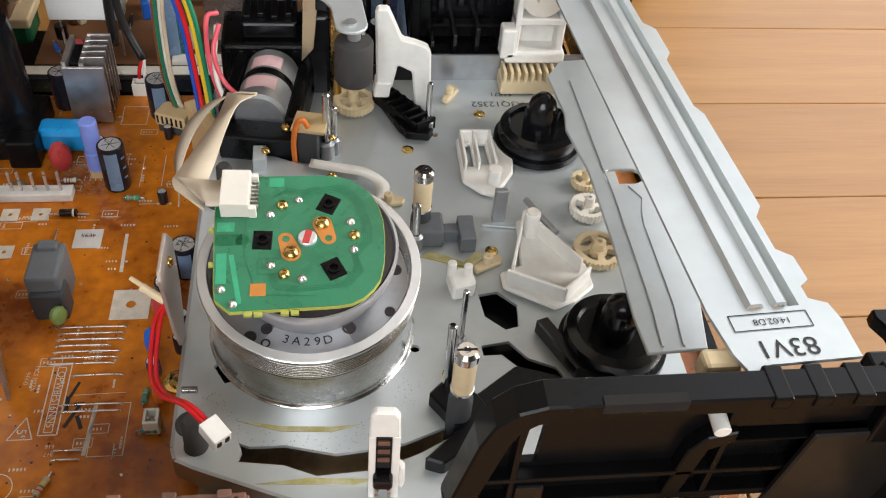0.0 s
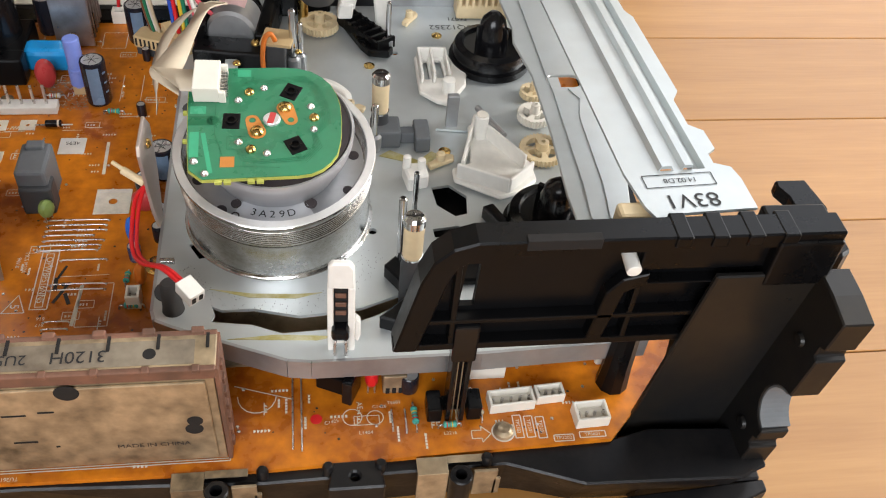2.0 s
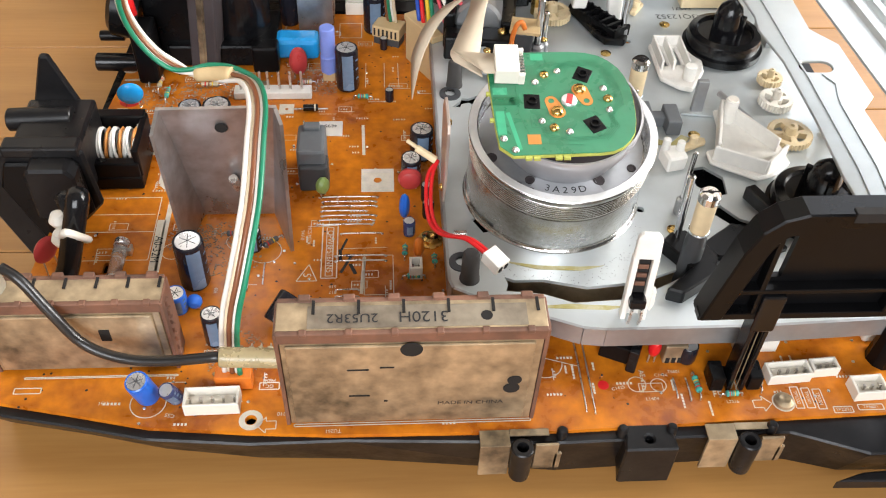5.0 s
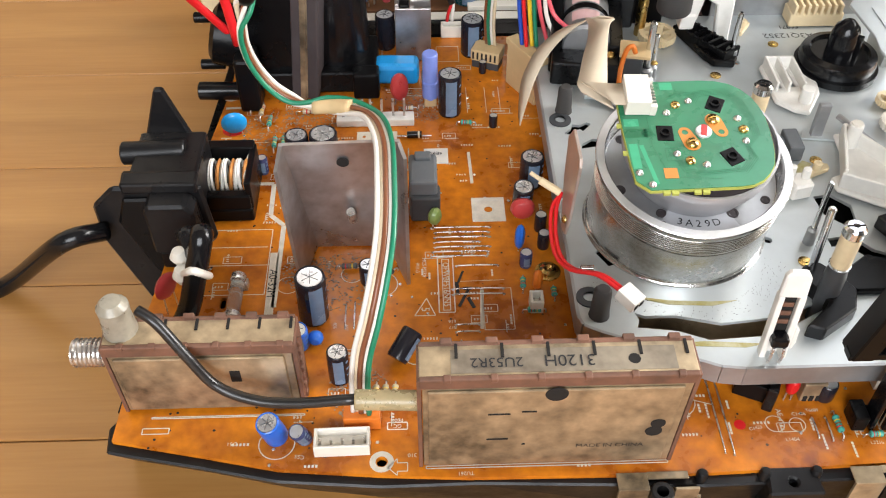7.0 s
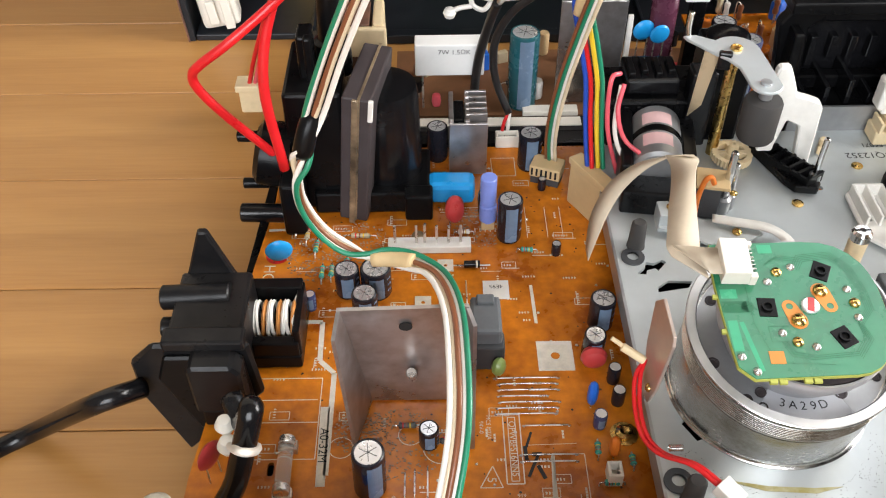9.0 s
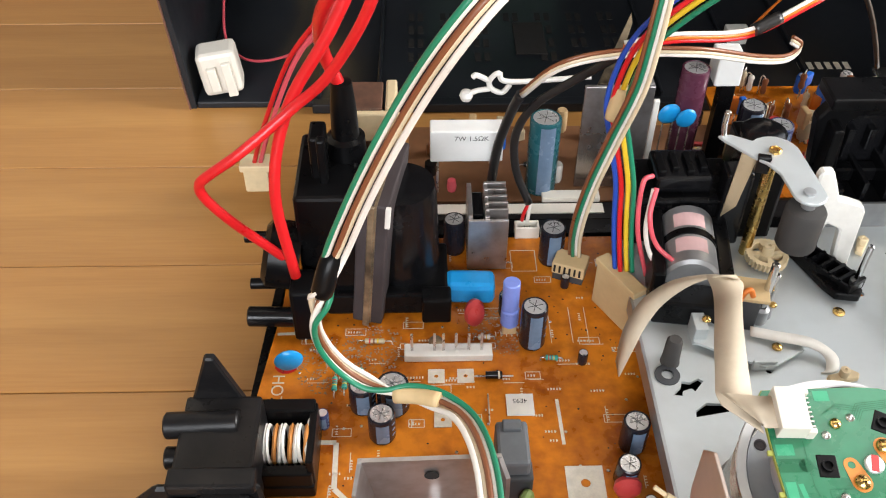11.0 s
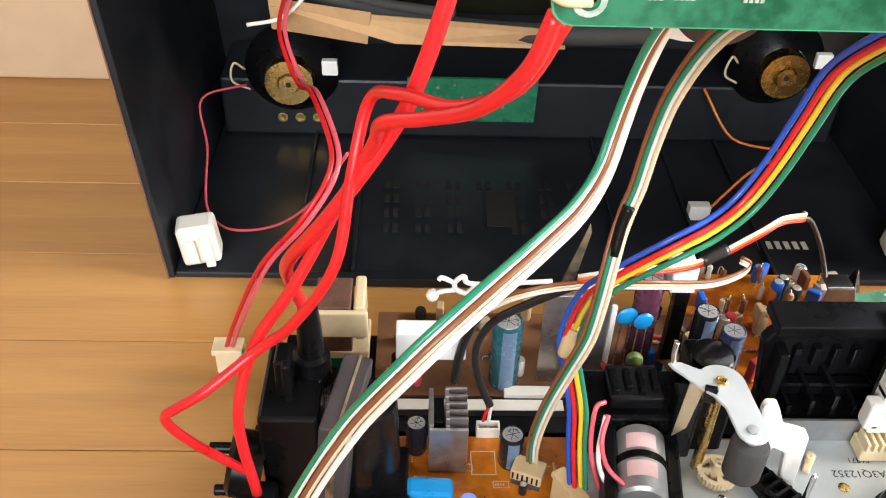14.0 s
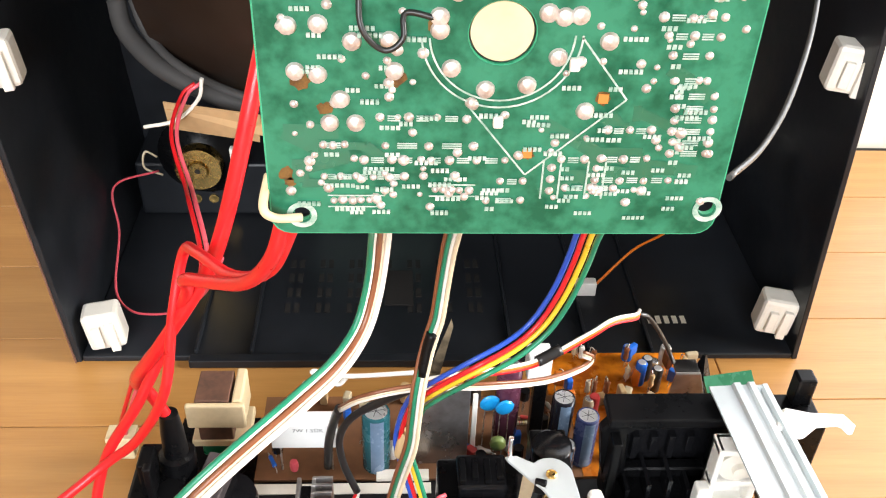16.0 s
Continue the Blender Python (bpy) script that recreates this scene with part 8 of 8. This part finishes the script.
for k in range(60):
    x, z = rn.uniform(-.064, .003), rn.uniform(.246, .312)
    pts_ = [(x, z), (x + rn.uniform(-.012, .012), z), (x + rn.uniform(-.012, .012), z + rn.uniform(-.01, .01))]
    if math.hypot(x + .0318, z - .280) < .030:
        continue
    for a, b in zip(pts_, pts_[1:]):
        d = Vector((b[0] - a[0], 0, b[1] - a[1]))
        if d.length < .001:
            continue
        n = Vector((-d.z, 0, d.x)).normalized() * rn.uniform(.0006, .0018)
        p, q = [Vector((max(-.074, min(.017, v_[0])), NY - .00003 - (2 * k + (a == pts_[0])) * 2e-6, max(.236, min(.322, v_[1])))) for v_ in (a, b)]
        bm.faces.new([bm.verts.new(v_) for v_ in (p - n, q - n, q + n, p + n)])
tagged(part("copper_trace_pattern", bm, GREEN_MID, nb), kind="stuff")
part("link_wire", tube([(-.0585, NY - .0005, .2890), (-.0580, NY - .003, .2820), (-.0540, NY - .0035, .2780), (-.0505, NY - .003, .2800), (-.0500, NY - .0005, .2840), (-.0440, NY - .0005, .2830)], .0006, 8), PAINT["black"], nb)
part("cable_tie", tube([(-.0785, NY + .004, .2460), (-.0790, NY - .003, .2425), (-.0765, NY - .003, .2400), (-.0715, NY - .0012, .2390)], .0010, 8), CREAM, nb, "cream cable tie through the corner hole")

# ---- wiring ----


def harness(name, label, pts, colors, r, spread=1.05, turns=()):
    """A bundle of insulated wires along one path; turns: first and last stop and angle by which it rolls over."""
    h = thing(name, label, "wire harness")
    line = smooth_line(pts, 5)
    n = len(colors)
    stops = list(range(0, len(line), 3)) + ([len(line) - 1] if (len(line) - 1) % 3 else [])
    rails, s = [[] for _ in colors], None
    for k, j in enumerate(stops):
        d = (line[min(j + 1, len(line) - 1)] - line[max(j - 1, 0)]).normalized()
        s = d.cross(Vector((0.25, 0.9, 0.35))).normalized() if s is None else (s - d * s.dot(d)).normalized()
        u = s.cross(d).normalized()
        a = sum(angle * max(0, min(1, (k - k0) / (k1 - k0))) for k0, k1, angle in turns)
        for i in range(n):
            w = (i - (n - 1) / 2) * 2 * r * spread * .8
            rails[i].append(line[j] + s * w * math.cos(a) + u * (w * math.sin(a) + r * .9 * ((i % 2) - .5)))
    for c, rail_ in zip(colors, rails):
        part("wire", tube(rail_, r, 8, steps=4), PAINT[c], h)
    return h


HA = [(-.1035, -.0535, .0060), (-0.1030, -0.0484, 0.0220), (-0.0985, -0.0425, 0.0400), (-0.0950, -0.0291, 0.0530), (-0.0944, -0.0137, 0.0600), (-0.0957, 0.0099, 0.0600), (-0.1012, 0.0272, 0.0560), (-0.1123, 0.0366, 0.0520), (-0.1229, 0.0403, 0.0500), (-0.1332, 0.0433, 0.0550), (-0.1395, 0.0431, 0.0680), (-0.1392, 0.0406, 0.0830), (-.1365, .0405, .0910), (-.1341, .0429, .0984), (-.1245, .0390, .1255), (-.1139, .0352, .1504), (-.1050, .0300, .1690), (-.0960, .0317, .1800), (-.0849, .0398, .1862), (-.0745, .0500, .1892), (-.0650, .0605, .1920), (-.0590, .0690, .1975), (-.0560, .0720, .2100), (-.0545, .0650, .2280), (-.0540, .0560, .2390)]
ha = harness("wire_harness", "loom of white, green and brown wires rising to the neck board", HA, ["green", "white", "brown", "cream", "white"], .00085, spread=.92, turns=((10, 14, math.pi), (18, 22, -1.5 * math.pi)))
part("tape_wrap", tube([(-0.1364, 0.0446, 0.0900), (-.1365, .0405, .0910), (-.1341, .0429, .0984), (-0.1315, 0.0469, 0.1000)], .0030, 12, steps=4), BLACK, ha, "black tape wrap")
part("tape_wrap", tube([(-0.1193, 0.0383, 0.0505), (-0.1123, 0.0366, 0.0520), (-0.1062, 0.0330, 0.0540)], .0026, 12, steps=4), TAN, ha, "tan tape wrap")
HB = [(-.0520, .1370, .0090), (-.0535, .1320, .0300), (-.0510, .1220, .0650), (-.0455, .1100, .1040), (-.0438, .1075, .1300), (-.0405, .1130, .1480), (-.0374, .1150, .1600), (-.0355, .1118, .1846), (-.0345, .0980, .2080), (-.0360, .0750, .2280), (-.0365, .0560, .2390)]
hb = harness("wire_harness", "thin loom of white, green and brown wires", HB, ["cream", "white", "green", "brown"], .00075)
part("tape_wrap", tube([(-.0420, .1100, .1390), (-.0405, .1130, .1480), (-.0390, .1140, .1540)], .0019, 10, steps=4), BLACK, hb, "black tape wrap")
HC = [(-.0380, .1150, .0225), (-0.0397, 0.1200, 0.0382), (-0.0421, 0.1220, 0.0630), (-.0480, .1244, .0880), (-.0445, .1240, .1080), (-.0393, .1150, .1251), (-.0241, .1090, .1430), (-.0061, .1180, .1490), (.0040, .1190, .1700), (.0058, .1080, .2000), (.0048, .0800, .2250), (.0035, .0560, .2390)]
hc = harness("wire_harness", "loom of blue, red, yellow and green wires to the neck board", HC, ["green", "yellow", "red", "blue"], .0009, spread=1.5)
part("tape_wrap", tube([(-.0485, .1240, .0840), (-.0480, .1244, .0880), (-.0465, .1260, .0945)], .0028, 12, steps=4), TAN, hc, "tan paper tape wrap")
bc = thing("sleeved_cable", "black-sleeved cable with thin coloured wires at the rear", "cable")
part("sleeve", tube([(-0.0824, 0.1800, 0.0113), (-0.0809, 0.1760, 0.0330), (-0.0773, 0.1700, 0.0534), (-.0744, .1639, .0670)], .0020, 10), PAINT["black"], bc)
part("sleeve", tube([(-0.0681, 0.1620, 0.0151), (-0.0740, 0.1660, 0.0297), (-0.0750, 0.1660, 0.0469), (-0.0688, 0.1640, 0.0620), (-0.0561, 0.1600, 0.0751), (-0.0412, 0.1530, 0.0908)], .0017, 10), PAINT["black"], bc)
part("plug_wire", tube([(-0.0706, 0.1610, 0.0066), (-0.0698, 0.1610, 0.0114), (-0.0681, 0.1620, 0.0151)], .0008, 8), PAINT["red"], bc)
part("plug_wire", tube([(-0.0683, 0.1610, 0.0066), (-0.0680, 0.1610, 0.0114), (-0.0677, 0.1620, 0.0151)], .0008, 8), PAINT["white"], bc)
for k, c in enumerate(["brown", "cream", "white"]):
    d = .0013 * k
    part("wire", tube([Vector(p) + Vector((0, 0, -d)) for p in ((-.0744, .1639, .0680), (-.0630, .1500, .0890), (-.0416, .1515, .0930), (-.0148, .1525, .0925), (.0120, .1680, .0800), (.0309, .1861, .0690), (.0364, .1889, .0722), (.0320, .1880, .0760))], .0008, 8), PAINT[c], bc)
for k, c in enumerate(["red", "orange", "white"]):
    d = .0014 * k
    part("wire", tube([Vector(p) + Vector((0, 0, d)) for p in ((-.0420, .1515, .0930), (-.0251, .1525, .0955), (.0047, .1645, .0900), (.0277, .1735, .0965), (.0400, .1810, .0985), (.0519, .1888, .0945), (.0564, .1985, .0885))], .0008, 8), PAINT[c], bc)
part("sleeve", tube([(.0070, .1655, .0920), (.0170, .1700, .0945)], .0024, 8), PAINT["black"], bc)
part("grey_lead", tube([(.0564, .1985, .0889), (0.0623, 0.2010, 0.0847), (0.0724, 0.2060, 0.0682), (0.0828, 0.2120, 0.0468)], .0011, 8), PAINT["black"], bc)
for k, (c, pts_) in enumerate((("pink", ((-0.0294, 0.1150, 0.0200), (-0.0349, 0.1180, 0.0402), (-0.0350, 0.1220, 0.0579), (-0.0311, 0.1250, 0.0590))), ("white", ((-0.0252, 0.1050, 0.0312), (-0.0306, 0.1100, 0.0343), (-0.0330, 0.1150, 0.0432), (-0.0314, 0.1200, 0.0571))), ("pink", ((-0.0219, 0.1040, 0.0357), (-0.0296, 0.1100, 0.0400), (-0.0327, 0.1140, 0.0496), (-0.0305, 0.1200, 0.0576))))):
    if k == 0:
        ml = thing("motor_leads", "pink and white leads soldered to the small motor", "wire lead")
    part("wire", tube(pts_, .0009, 8), PAINT[c], ml)
rl = thing("red_high_voltage_leads", "thick red high-voltage leads knotted above the flyback", "wire lead")
part("anode_lead", tube([(-.1385, .1440, .0830), (-.1435, .1420, .1000), (-.1400, .1240, .1240), (-.1260, .1090, .1510), (-.1090, .1060, .1790), (-.0995, .1050, .2000), (-.0880, .1100, .2400), (-.0730, .1400, .3000)], .0023, 12), PAINT["red"], rl)
part("focus_lead", tube([(-.1555, .1033, .0334), (-.1585, .1050, .0700), (-.1520, .1110, .0980), (-.1370, .1120, .1240), (-.1240, .1140, .1500), (-.1120, .1040, .1790), (-.1090, .0940, .1920), (-.0990, .0830, .2000), (-.0872, .0692, .2110), (-.0790, .0600, .2250), (-.0750, .0590, .2370)], .0019, 12), PAINT["red"], rl)
part("screen_lead", tube([(-.1600, .1150, .0300), (-.1640, .1120, .0380), (-.1740, .1060, .0560), (-.1805, .1030, .0690), (-.1812, .1020, .0755), (-.1770, .1000, .0810), (-.1660, .1010, .0890), (-.1500, .1080, .1000), (-.1370, .1060, .1140), (-.1230, .1000, .1420), (-.1180, .1060, .1680), (-.1130, .1120, .1880), (-.1050, .0980, .1980), (-.0920, .0780, .2060), (-.0800, .0640, .2190), (-.0725, .0590, .2370)], .0017, 12), PAINT["red"], rl)
pk = thing("yoke_leads", "pair of pink leads ending in a white plug above the floor", "wire lead")
for d in (-.0014, .0014):
    part("wire", tube([Vector(p) + Vector((d, 0, 0)) for p in ((-.1885, .2150, -.0060), (-0.1791, 0.2050, 0.0226), (-0.1628, 0.1950, 0.0626), (-0.1445, 0.1900, 0.0891), (-0.1338, 0.2000, 0.1036), (-0.1336, 0.2150, 0.1097), (-0.1445, 0.2500, 0.1133), (-0.1559, 0.2900, 0.0965), (-0.1669, 0.3200, 0.1078), (-0.1651, 0.3450, 0.1174), (-0.1580, 0.3500, 0.1229))], .0011, 8), PAINT["pink" if d > 0 else "red"], pk)
bm = box(-.0058, .0058, -.0045, .0045, -.0180, -.0040, .0008, m=Matrix.Translation((-.1885, .2150, .0)))
box(-.0072, .0072, -.0050, .0050, -.0060, -.0025, .0006, bm, Matrix.Translation((-.1885, .2150, .0)))
part("plug", bm, CREAM, pk, "cream two-pin plug")
part("tie", tube([(-0.1542, 0.3450, 0.1282), (-0.1575, 0.3450, 0.1160), (-0.1702, 0.3420, 0.1047), (-0.1877, 0.3400, 0.1013)], .0011, 8), WHITE, pk, "white cable tie with a long tail")
tp = thing("thin_pink_wire", "thin pink wire hanging in a loop inside the cabinet", "wire lead")
part("wire", tube([(-0.2078, 0.4200, 0.0234), (-0.2319, 0.4000, 0.0238), (-0.2276, 0.3800, 0.0025), (-0.2226, 0.3400, -0.0110), (-0.2119, 0.3250, -0.0159), (-0.1962, 0.3180, -0.0136), (-0.1735, 0.3000, 0.0050), (-0.1505, 0.2700, 0.0424), (-0.1296, 0.2300, 0.0956)], .0008, 8), PAINT["pink"], tp)
wpl = thing("white_speaker_plug", "small white plug with a brown wire lying in the cabinet", "plug", (.0701, .3480, -.0150))
part("plug", box(-.0065, .0065, -.0035, .0035, -.0070, .0030, .0008), WHITE_PURE, wpl)
ow = thing("brown_speaker_wire", "brown wire hanging from the far loudspeaker", "wire lead")
part("wire", tube([(.0765, .3480, -.0150), (0.1017, 0.3650, -0.0003), (0.1301, 0.3900, -0.0012), (0.1039, 0.4100, -0.0036), (0.0850, 0.4300, 0.0214)], .0009, 8), PAINT["orange"], ow)
gw = thing("grey_ground_wire", "thin grey earth wire hanging beside the neck board", "wire lead")
part("wire", tube([(0.0241, 0.0650, 0.2445), (0.0391, 0.0850, 0.2409), (0.0546, 0.1100, 0.2420), (0.0743, 0.1500, 0.2459), (0.0844, 0.1800, 0.2525), (0.0947, 0.2400, 0.2607)], .0008, 8), PAINT["grey"], gw)
